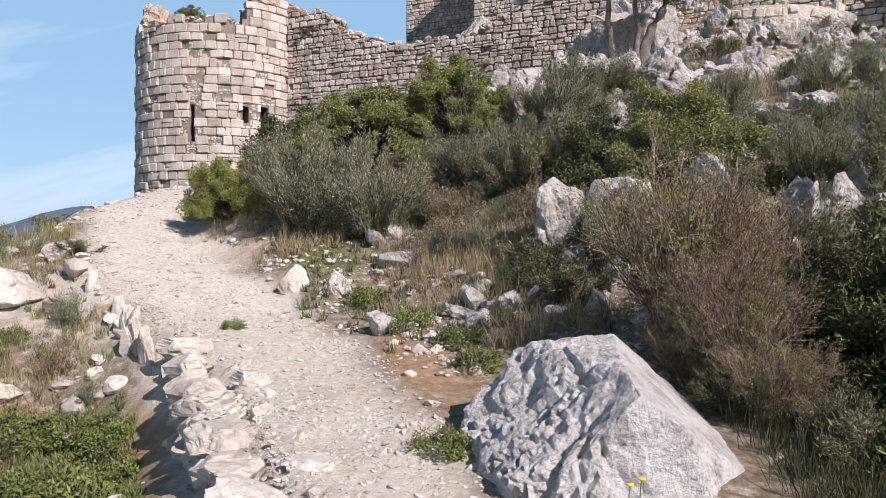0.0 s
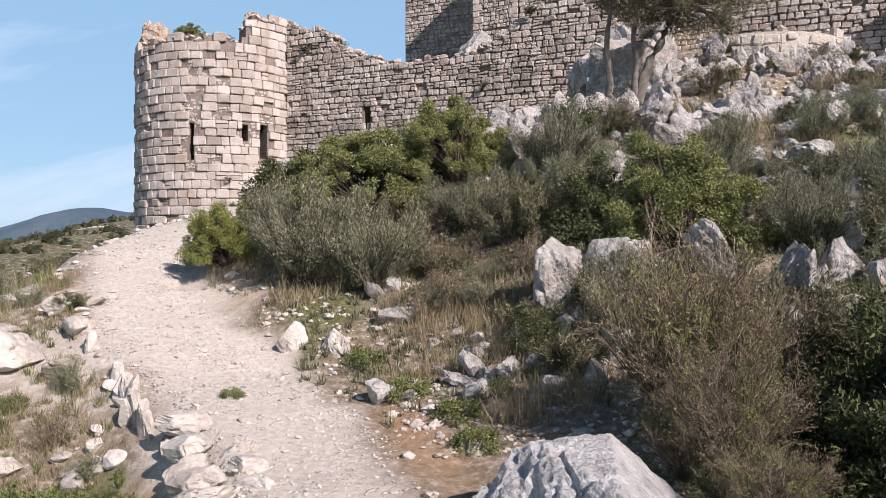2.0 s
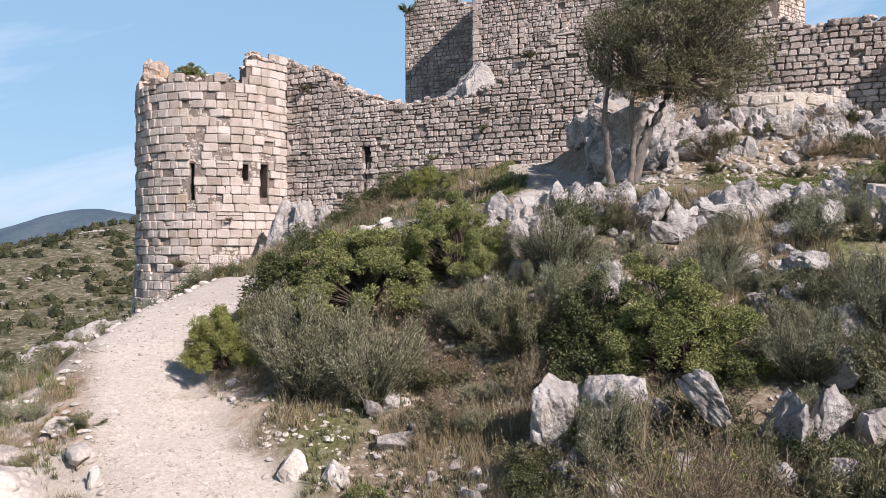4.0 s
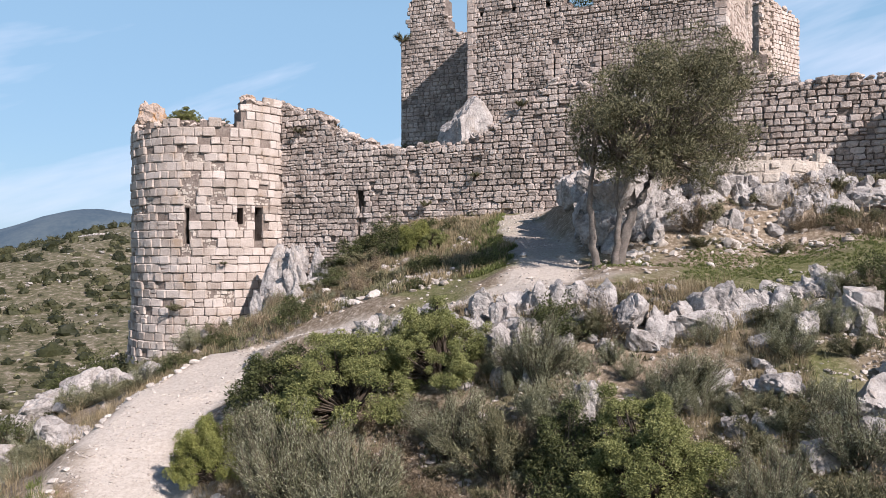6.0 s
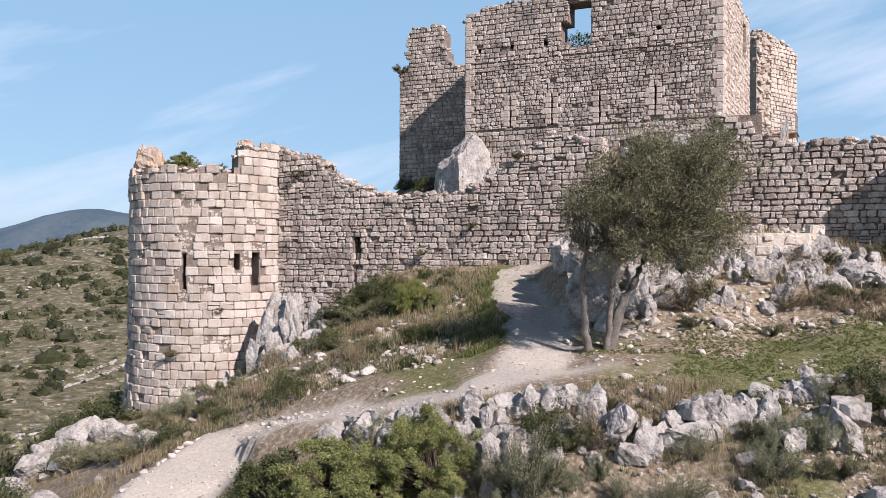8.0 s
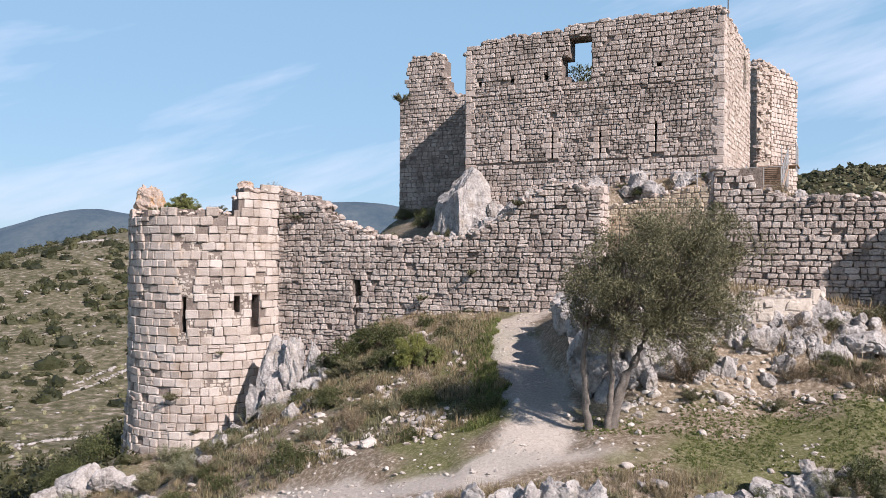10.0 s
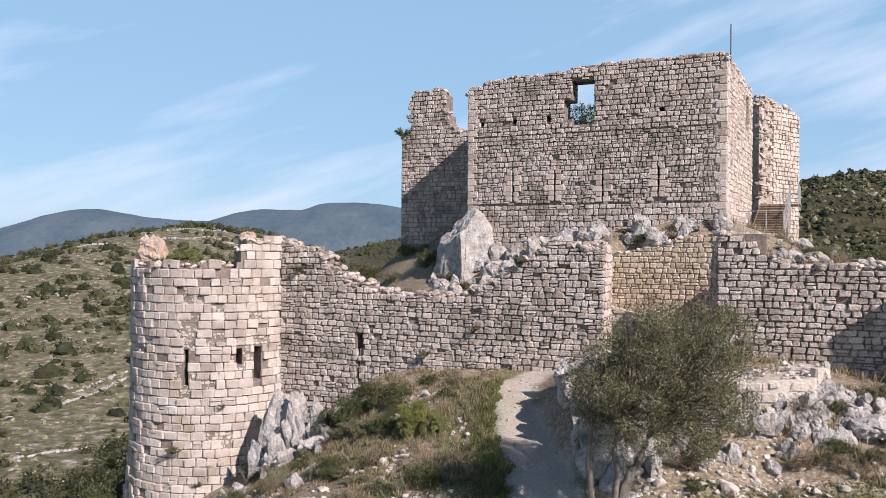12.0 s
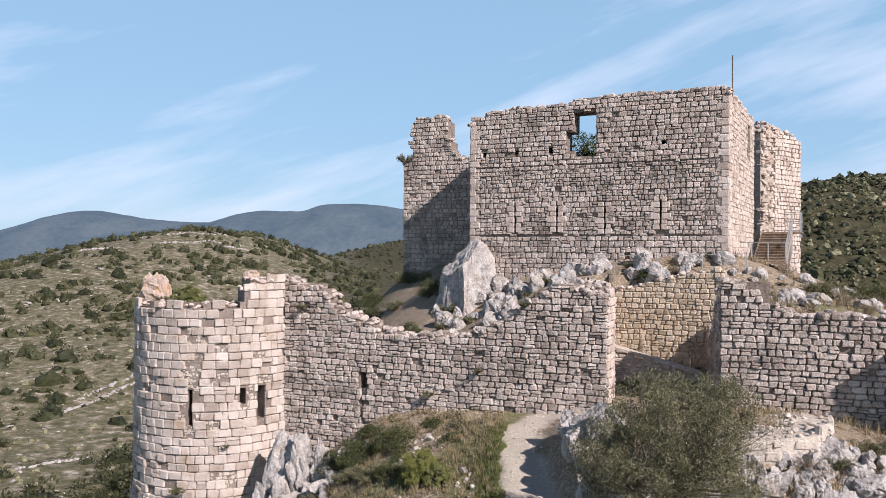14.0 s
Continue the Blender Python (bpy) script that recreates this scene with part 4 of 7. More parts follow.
for x, y, z, sx, sy, sz, turn, ty, k in ((-6.35, 31.7, 4.7, 1.15, 0.9, 2.2, 0, 12, 0), (-5.55, 31.3, 4.9, 0.9, 0.8, 1.9, 60, -10, 1), (-4.75, 31.3, 5.1, 0.65, 0.7, 1.7, 110, 8, 2), (-6.0, 30.6, 4.0, 0.9, 0.7, 1.3, 30, 0, 3), (-5.05, 30.6, 4.5, 0.7, 0.6, 1.1, 80, 6, 4), (-6.9, 31.2, 3.6, 0.7, 0.7, 1.3, 140, 0, 1), (-4.3, 30.7, 5.0, 0.5, 0.45, 0.7, 200, -6, 0)):
    rock(CRAG[k], x, y, (sx, sy, sz), turn, (0, ty), 0.5, z=z, label="white angular limestone crag at the tower's foot")


def crag_mesh():
    """A tall crag: a smooth bright face and a dark rough one that meet in an upright ridge."""
    co, fa = BALLS[6]
    p = co * 1.2
    for d, lim in (((0.5, -0.8, 0.3), 0.5), ((-0.97, -0.25, 0.1), 0.7), ((0.82, -0.3, 0.5), 0.66), ((-0.62, -0.2, 0.76), 0.66), ((0.98, 0.1, 0.15), 0.8), ((0.0, 1.0, 0.1), 0.8), ((-0.85, -0.52, 0.05), 0.6), ((0.3, -0.2, 0.93), 0.92)):
        d = np.array(d) / np.linalg.norm(d)
        p = p - np.maximum(p @ d - lim, 0)[:, None] * d
    rough_side = ramp01(0.3, -0.2, p[:, 0])
    p = p * (1 + (0.13 + 0.08 * rough_side) * noise3(p * (2.6, 2.6, 1.5) + 3.3, 61, 5, 0.62))[:, None]
    cleft = np.abs(noise3(p * (3.0, 3.0, 0.8) + 7, 63, 2))
    p = p * (1 - 0.07 * np.maximum(0.09 - cleft, 0) / 0.09)[:, None]
    ob = fast_mesh("crag", p, fa, rock_grey)
    me = ob.data
    bpy.data.objects.remove(ob)
    return me


rock(crag_mesh(), 1.75, 42.0, (1.9, 1.4, 2.7), 0, (0, 3), 0.5, z=12.1, name="crag", label="tall pointed limestone crag below the keep's corner")
for x, y, z, sx, sy, sz, turn, ty, k in ((3.5, 41.2, 11.3, 0.8, 0.8, 1.4, 10, 5, 4), (0.1, 42.6, 10.9, 0.9, 0.8, 1.4, 120, 0, 3), (4.6, 40.8, 11.9, 0.7, 0.6, 0.9, 60, 0, 1)):
    rock(CRAG[k], x, y, (sx, sy, sz), turn, (0, ty), 0.5, z=z, label="limestone crag beside the keep's corner")
for k in range(16):
    x, y = rb.uniform(-7.6, -3.6), rb.uniform(23.5, 31.2)
    s = rb.uniform(0.16, 0.42)
    rock(rb.choice(ROCK_MID), x, y, (s, s * 0.8, s * rb.uniform(0.8, 1.4)), rb.uniform(0, 360), (rb.uniform(-16, 16), rb.uniform(-16, 16)), 0.3, group="rocks on the bank by the tower")
# broken rock under the keep's front wall and behind the curtain wall
for k in range(120):
    u = rb.random()
    x = 0.2 + 13.6 * u
    y = 43.0 - 5.2 * u - 8.5 * rb.random() ** 1.5
    if y < 32 or (x > 6.3 and y < 38.6 - 0.5 * (x - 6.8)):
        continue
    s = rb.uniform(0.18, 0.75)
    rock(rb.choice(ROCK_MID), x, y, (s, s * 0.9, s * rb.uniform(0.7, 1.2)), rb.uniform(0, 360), (rb.uniform(-14, 14), rb.uniform(-14, 14)), 0.36, group="broken rocks below the keep")
for k in range(46):
    x, y = rb.uniform(13.5, 23), rb.uniform(27.5, 38)
    if y < 29.5 - 0.75 * (x - 9.9) + 1.5:
        continue
    s = rb.uniform(0.15, 0.5)
    rock(rb.choice(ROCK_MID), x, y, (s * rb.uniform(0.8, 1.4), s, s * rb.uniform(0.6, 1.0)), rb.uniform(0, 360), (rb.uniform(-14, 14), rb.uniform(-14, 14)), 0.32, group="rocks on the slope beside the keep")
# pale slabs on the bank left of the path, and blocks on the flank and slope
for (x, y, sx, sy, sz, turn, tx, ty, k) in ((-5.15, 9.1, 0.7, 0.5, 0.28, 20, 10, 8, 6), (-5.2, 10.6, 0.35, 0.3, 0.2, 60, 0, 0, 2), (-5.9, 10.2, 0.4, 0.3, 0.22, 0, 0, 0, 7), (-5.0, 8.0, 0.35, 0.25, 0.16, 60, 0, 0, 0), (-4.3, 7.6, 0.3, 0.2, 0.12, 20, 0, 0, 6), (-4.6, 9.9, 0.3, 0.2, 0.16, 120, 0, 0, 7), (-4.3, 8.9, 0.28, 0.2, 0.14, 90, 0, 0, 1), (-3.4, 8.35, 0.1, 0.09, 0.24, 10, 0, 10, 3), (-3.55, 8.6, 0.08, 0.1, 0.2, 70, 6, -8, 5), (-3.15, 7.95, 0.16, 0.1, 0.2, 30, 0, -8, 4), (-4.15, 9.3, 0.1, 0.08, 0.22, 60, 0, 5, 5)):
    rock(ROCK_PALE[k], x, y, (sx, sy, sz), turn, (tx, ty), 0.25, label="pale limestone slab on the bank beside the path")
for k in range(84):
    x, y = (rb.uniform(-1.0, 9.0), rb.uniform(8.0, 14.5)) if k < 36 else (rb.uniform(3.0, 11.5), rb.uniform(9.5, 15.6))
    s = rb.uniform(0.08, 0.26) if k < 70 else rb.uniform(0.2, 0.42)
    rock(rb.choice(ROCK_MID), x, y, (s * rb.uniform(0.8, 1.4), s, s * rb.uniform(0.6, 1.2)), rb.uniform(0, 360), (rb.uniform(-20, 20), rb.uniform(-20, 20)), 0.25, group="rocks strewn over the slope")
for k in range(40):
    x, y = rb.uniform(-16, -6.5), rb.uniform(14, 31)
    if path_distance(np.array([x]), np.array([y]))[0] < 1.6:
        continue
    s = rb.uniform(0.12, 0.5)
    rock(rb.choice(ROCK_MID), x, y, (s * rb.uniform(0.8, 1.4), s, s * rb.uniform(0.6, 1.2)), rb.uniform(0, 360), (rb.uniform(-14, 14), rb.uniform(-14, 14)), 0.25, group="rocks down the flank")

def merge(group, name, label):
    """Joins the many small far rocks of a group into one object."""
    cos, fas, c = [], [], 0
    for ob in [o for o in scene.objects if o.get("group") == group]:
        me = ob.data
        v = np.empty(len(me.vertices) * 3)
        me.vertices.foreach_get("co", v)
        f = np.empty(len(me.loops), np.int32)
        me.loops.foreach_get("vertex_index", f)
        a = np.array(ob.matrix_basis)
        cos.append(v.reshape(-1, 3) @ a[:3, :3].T + a[:3, 3])
        fas.append(f.reshape(-1, 3) + c)
        c += len(me.vertices)
        bpy.data.objects.remove(ob)
    return tagged(fast_mesh(name, np.concatenate(cos), np.concatenate(fas), rock_grey), label, "rocks", kind="stuff")


merge("broken rocks below the keep", "broken_rock", "broken limestone rock below the keep's walls")
merge("rocks down the flank", "flank_rock", "limestone rocks down the flank below the path")
merge("rocks on the slope beside the keep", "slope_rock", "limestone rocks on the dry slope beside the keep")

# dry stone edge of the path
edge = tagged(new("dry_stone_edge"), "stacked dry stone edge of pale limestone along the path", "wall")
e_pts = np.array(EDGE)
e_run = np.concatenate([[0], np.cumsum(np.hypot(*np.diff(e_pts, axis=0).T))])


def edge_at(u):
    """A place on the dry stone edge and the way into the path from it."""
    p = np.array([np.interp(u, e_run, e_pts[:, k]) for k in (0, 1)])
    q = np.array([np.interp(min(u + 0.1, e_run[-1]), e_run, e_pts[:, k]) - np.interp(u - 0.1, e_run, e_pts[:, k]) for k in (0, 1)])
    q /= np.hypot(*q)
    return p, np.array((q[1], -q[0])), math.degrees(math.atan2(q[1], q[0]))


for course in range(3):
    u = rb.uniform(0.0, 0.2)
    while u < e_run[-1] * 0.74:
        half = rb.uniform(0.12, 0.2) if course < 2 else rb.uniform(0.15, 0.26)
        p, inward, turn = edge_at(u + half)
        lip = float(path_near(p[0] + inward[0] * 0.5, p[1] + inward[1] * 0.5)[1])
        deep = 0.2 if course < 2 else rb.uniform(0.2, 0.27)
        p = p + inward * (deep - 0.02 * course + rb.uniform(-0.03, 0.03))
        rock(rb.choice(BLOCK), p[0], p[1], (half * 1.06, deep * 1.06, 0.122), turn + rb.uniform(-7, 7), (rb.uniform(-5, 5), rb.uniform(-5, 5)), 0.5, z=lip - 0.48 + 0.225 * course + rb.uniform(-0.02, 0.025), name="stone", parent=edge)
        u += half * 2.0
u = 0.0
while u < e_run[-1] * 0.66:
    half = rb.uniform(0.12, 0.24)
    p, inward, turn = edge_at(u + half)
    lip = float(path_near(p[0] + inward[0] * 0.5, p[1] + inward[1] * 0.5)[1])
    p = p + inward * (0.62 + rb.uniform(-0.06, 0.06))
    rock(rb.choice(BLOCK), p[0], p[1], (half * 1.06, rb.uniform(0.14, 0.2), 0.12), turn + rb.uniform(-25, 25), (rb.uniform(-6, 6), rb.uniform(-6, 6)), 0.5, z=lip - 0.065 + rb.uniform(-0.03, 0.02), name="stone", parent=edge)
    u += half * rb.uniform(2.0, 2.6)
for u, tall, wide_half in ((4.75, 0.3, 0.16), (5.0, 0.34, 0.1), (5.25, 0.36, 0.1), (5.45, 0.26, 0.14), (5.95, 0.3, 0.09), (6.1, 0.24, 0.12)):
    p, inward, turn = edge_at(min(u, e_run[-1]))
    rock(rb.choice(BLOCK), p[0], p[1], (wide_half, 0.09, tall), turn + rb.uniform(-25, 25), (rb.uniform(-8, 8), rb.uniform(-10, 10)), 0.5, z=float(path_near(p[0], p[1])[1]) - tall * 0.5, name="stone", parent=edge)


def strewn(name, label, points, sizes, mats, level=1, seed=0, flat=0.6, kinds=6):
    """Many small stones as one object."""
    shapes = [rock_shape(seed + k, level, cuts=13, craggy=0.16) for k in range(kinds)]
    rng = np.random.RandomState(seed)
    z = land(points[:, 0], points[:, 1])
    cos, fas, c = [], [], 0
    for (x, y), zz, s in zip(points, z, sizes):
        p, f = shapes[rng.randint(kinds)]
        a = rng.uniform(0, 6.3)
        q = p * (s * rng.uniform(0.8, 1.4), s, s * flat * rng.uniform(0.7, 1.2))
        q = q @ np.array(Euler((rng.uniform(-0.4, 0.4), rng.uniform(-0.4, 0.4), a)).to_matrix()).T + (x, y, zz + s * 0.15)
        cos.append(q)
        fas.append(f + c)
        c += len(p)
    return tagged(fast_mesh(name, np.concatenate(cos), np.concatenate(fas), mats), label, "stones", kind="stuff")


rs = np.random.RandomState(8)
pts = np.stack([rs.uniform(-7, 4.5, 26000), rs.uniform(3, 30, 26000)], -1)
d, _, half = path_near(pts[:, 0], pts[:, 1])
near_y = pts[:, 1] < 15
pts = pts[(d < half + 0.05) & (beyond_edge(pts[:, 0], pts[:, 1]) < 0) & (near_y | (rs.rand(len(d)) < 0.55)) & (fbm(pts[:, 0] / 0.7, pts[:, 1] / 0.9, 84, 3) + 0.25 * rs.rand(len(d)) > 0.02)]
fine_pts = np.stack([rs.uniform(-6, 1.2, 34000), rs.uniform(3, 13, 34000)], -1)
d, _, half = path_near(fine_pts[:, 0], fine_pts[:, 1])
fine_pts = fine_pts[(d < half + 0.1) & (beyond_edge(fine_pts[:, 0], fine_pts[:, 1]) < 0) & (fbm(fine_pts[:, 0] / 0.5, fine_pts[:, 1] / 0.8, 86, 3) + 0.5 * rs.rand(len(d)) > 0.1)]
strewn("path_gravel", "fine pale limestone grit on the trodden path", fine_pts, rs.lognormal(-4.5, 0.4, len(fine_pts)), rock_pale, 1, 520)
strewn("path_gravel", "loose pale limestone chips on the trodden path", pts, rs.lognormal(-4.0, 0.45, len(pts)) * np.interp(pts[:, 1], [14, 19], [1.0, 1.5]), rock_pale, 1, 500)
pts = np.stack([rs.uniform(-7, 12, 2000), rs.uniform(3.5, 20, 2000)], -1)
d = path_distance(pts[:, 0], pts[:, 1])
pts = pts[(d > 0.9) & ((pts[:, 0] > -1.5) | (rs.rand(len(d)) < 0.3)) & (fbm(pts[:, 0] / 1.2, pts[:, 1] / 1.2, 77, 3) > -0.05)]
strewn("loose_stones", "loose pale stones strewn on the dry slope", pts, np.minimum(rs.lognormal(-3.2, 0.5, len(pts)), 0.11), rock_pale, 2, 540)
pts = np.stack([rs.uniform(-2.5, 8, 7000), rs.uniform(6, 14.5, 7000)], -1)
d = path_distance(pts[:, 0], pts[:, 1])
pts = pts[(d > 1.0) & (fbm(pts[:, 0] / 0.9, pts[:, 1] / 0.9, 79, 3) > -0.05)]
strewn("scree", "small pale limestone rubble on the slope", pts, rs.lognormal(-3.5, 0.45, len(pts)), rock_pale, 1, 580)
pts = np.stack([rs.uniform(-7, -2.4, 1500), rs.uniform(3.5, 12, 1500)], -1)
d = path_distance(pts[:, 0], pts[:, 1])
pts = pts[(d > 1.1) & (fbm(pts[:, 0] / 0.8, pts[:, 1] / 0.8, 80, 3) > 0.05)]
strewn("scree", "pale limestone rubble on the bank", pts, np.minimum(rs.lognormal(-3.0, 0.6, len(pts)), 0.2), rock_pale, 2, 590)
pts = np.stack([rs.normal(7.6, 2.2, 170), 19.6 + rs.normal(0, 0.45, 170)], -1)
strewn("stone_heap", "tumbled pale stones below the outcrop", pts, rs.lognormal(-2.7, 0.5, 170), rock_pale, 2, 560, 0.8)

pts = np.stack([rs.uniform(-7.5, 1.6, 2400), rs.uniform(19, 32, 2400)], -1)
pts = pts[(path_distance(pts[:, 0], pts[:, 1]) > 0.95) & (fbm(pts[:, 0] / 1.1, pts[:, 1] / 1.1, 83, 3) > 0.12) & (pts[:, 1] < 33.4 - 0.42 * (pts[:, 0] + 6.9))]
strewn("scree", "pale limestone rubble on the bank below the wall", pts, np.minimum(rs.lognormal(-2.7, 0.5, len(pts)), 0.2), rock_pale, 2, 593)
# small stones edging the outer side of the path's bend
pts = []
for (ax, ay, _), (bx, by, _) in zip(PATH[3:8], PATH[4:9]):
    way = Vector((bx - ax, by - ay))
    for k in range(int(way.length / 0.19)):
        t = k * 0.19 / way.length
        side = Vector((-way.y, way.x)).normalized() * (1.05 + rs.normal(0, 0.07))
        if rs.rand() < 0.75:
            pts.append((ax + way.x * t + side.x, ay + way.y * t + side.y))
strewn("path_edging", "row of small pale stones edging the path", np.array(pts), rs.uniform(0.04, 0.13, len(pts)), rock_pale, 2, 571, 0.55)


# ---- plants ----
def tubes(paths, radii, sides=4):
    """Thin tapering stems along polylines."""
    vs, fs, c = [], [], 0
    for pts, (r0, r1) in zip(paths, radii):
        pts = np.asarray(pts, float)
        k = len(pts)
        way = np.gradient(pts, axis=0)
        way /= np.linalg.norm(way, axis=1)[:, None] + 1e-9
        ref = np.where(np.abs(way[:, 2:3]) > 0.9, (1.0, 0, 0), (0, 0, 1.0))
        a = np.cross(way, ref)
        a /= np.linalg.norm(a, axis=1)[:, None] + 1e-9
        b = np.cross(way, a)
        r = np.linspace(r0, r1, k)[:, None]
        rings = [pts + r * (a * math.cos(t) + b * math.sin(t)) for t in np.linspace(0, 2 * math.pi, sides, endpoint=False)]
        rings = np.stack(rings, 1).reshape(-1, 3)
        vs.append(rings)
        for i in range(k - 1):
            for j in range(sides):
                j2 = (j + 1) % sides
                fs.append((c + i * sides + j, c + i * sides + j2, c + (i + 1) * sides + j2, c + (i + 1) * sides + j))
        c += k * sides
    return np.concatenate(vs), np.array(fs)


def blades(pos, way, side, length, width):
    """Leaves as bent diamonds of two triangles: root, two shoulders, tip."""
    mid = pos + way * (length * 0.45)[:, None]
    w = side * (width / 2)[:, None]
    nrm = np.cross(way, side) * (length * 0.06)[:, None]
    co = np.stack([pos, mid + w + nrm, pos + way * length[:, None], mid - w + nrm], 1).reshape(-1, 3)
    q = np.arange(len(pos) * 4).reshape(-1, 4)
    return co, q


def unit(v):
    return v / (np.linalg.norm(v, axis=-1, keepdims=True) + 1e-9)


def clumped(rng, clumps, per, spread, size, leaf, up=0.3):
    """Leaves in rounded clumps: places, ways, sides, lengths, widths."""
    c = np.repeat(clumps, per, 0)
    r = np.repeat(size, per)
    d = unit(rng.normal(size=c.shape) + (0, 0, 0.25))
    pos = c + d * (r * rng.uniform(0.35, 1.0, len(c)) ** 0.6)[:, None] * spread
    way = unit(d * 0.35 + rng.normal(size=c.shape) * 0.7 + (0, 0, up))
    side = unit(np.cross(d + rng.normal(size=c.shape) * 0.42, way))
    return pos, way, side, leaf[0] * rng.uniform(0.6, 1.3, len(c)), leaf[1] * rng.uniform(0.7, 1.3, len(c))


def dome(rng, n, lumps=0.25, low=0.1, flat=1.0):
    """Places over an uneven dome of about a half unit across."""
    d = unit(rng.normal(size=(n, 3)))
    d[:, 2] = np.abs(d[:, 2]) * (1 - low) + low * d[:, 2]
    r = rng.uniform(0.55, 1.0, n) ** 0.5 * (1 + lumps * noise3(d * 2.2 + rng.uniform(0, 50), 3, 3))
    return d * r[:, None] * (0.5, 0.5, 0.8 * flat)


def shrub(name, seed, leaf_mat, clumps=70, per=70, size=0.11, leaf=(0.045, 0.02), lumps=0.3, flat=1.0, label="", category="shrub", lobes=0, gather=0.12):
    """A rounded evergreen shrub, one unit wide, of many leafy clumps on branching stems."""
    rng = np.random.RandomState(seed)
    root = tagged(new(name), label, category)
    cl = dome(rng, clumps, lumps, flat=flat)
    if lobes:                             # clumps gathered into rounded masses with gaps between
        heart = dome(rng, lobes, lumps, flat=flat)
        off = unit(rng.normal(size=cl.shape) + (0, 0, 0.35)) * rng.uniform(0.02, gather, (clumps, 1)) * (1, 1, 1.2)
        cl = heart[np.arange(clumps) % lobes] * 0.92 + off
    cl[:, 2] = np.maximum(cl[:, 2], 0.03)
    paths = []
    for c in cl[:: 2]:
        a = np.array((rng.uniform(-0.06, 0.06), rng.uniform(-0.06, 0.06), -0.08))
        m = c * (0.45, 0.45, 0.5) + rng.normal(0, 0.03, 3)
        paths.append([a, (a + m) / 2 + rng.normal(0, 0.015, 3), m, c])
    v, f = tubes(paths, [(0.012, 0.004)] * len(paths))
    fast_mesh("woody_frame", v, f, dark_bark, root)
    co, q = blades(*clumped(rng, cl, per, 1.0, rng.uniform(0.7, 1.3, clumps) * size, leaf))
    co[:, 2] = np.maximum(co[:, 2], -0.02)
    fast_mesh("foliage", co, q, leaf_mat, root)
    return root


def twiggy(name, seed, leaf_mat, shoots=170, per=34, leaf=(0.035, 0.011), tall=1.0, fan=0.5, bare=0.35, kink=0.03, stem_mat=None, label="", category="shrub", twig=0.004):
    """An upright bushy plant of many shoots from the base, leafy towards their tips."""
    rng = np.random.RandomState(seed)
    root = tagged(new(name), label, category)
    paths, pos, way = [], [], []
    tufts = [(rng.uniform(0, 2 * math.pi), fan * math.sqrt(rng.uniform(0, 1)), rng.uniform(0.55, 1.1)) for k in range(max(8, shoots // 8))]
    for k in range(shoots):
        a, out, high = tufts[k % len(tufts)]
        a, out = a + rng.normal(0, 0.035) / max(out, 0.1), abs(out + rng.normal(0, 0.035))
        h = tall * high * rng.uniform(0.8, 1.0) * (1 - 0.42 * min(1.0, out / fan) ** 2)
        p = [np.array((rng.normal(0, 0.06), rng.normal(0, 0.06), -0.06))]
        for i in range(1, 6):
            t = i / 5
            p.append(np.array((math.cos(a) * out * t ** 0.8, math.sin(a) * out * t ** 0.8, h * t)) + rng.normal(0, kink, 3) * t + p[0] * (1 - t))
        p = np.array(p)
        paths.append(p)
        t = rng.uniform(bare, 1.0, per) * 4.999
        i = t.astype(int)
        fr = (t - i)[:, None]
        pos.append(p[i] * (1 - fr) + p[i + 1] * fr + rng.normal(0, 0.018, (per, 3)))
        way.append(unit(unit(p[i + 1] - p[i]) + rng.normal(0, 0.6, (per, 3))))
    drawn = paths[:: 1 if shoots > 215 else 2]
    v, f = tubes([p[:: 1 if shoots > 215 else 2] for p in drawn], [(twig * 1.4, twig * 0.4)] * len(drawn), 3)
    fast_mesh("woody_frame", v, f, stem_mat or dark_bark, root)
    pos, way = np.concatenate(pos), np.concatenate(way)
    out = unit(pos - (0, 0, 0.3 * tall)) + rng.normal(size=way.shape) * 0.5
    side = unit(np.cross(out, way))
    co, q = blades(pos, way, side, leaf[0] * rng.uniform(0.6, 1.4, len(pos)), leaf[1] * rng.uniform(0.7, 1.3, len(pos)))
    fast_mesh("foliage", co, q, leaf_mat, root)
    return root


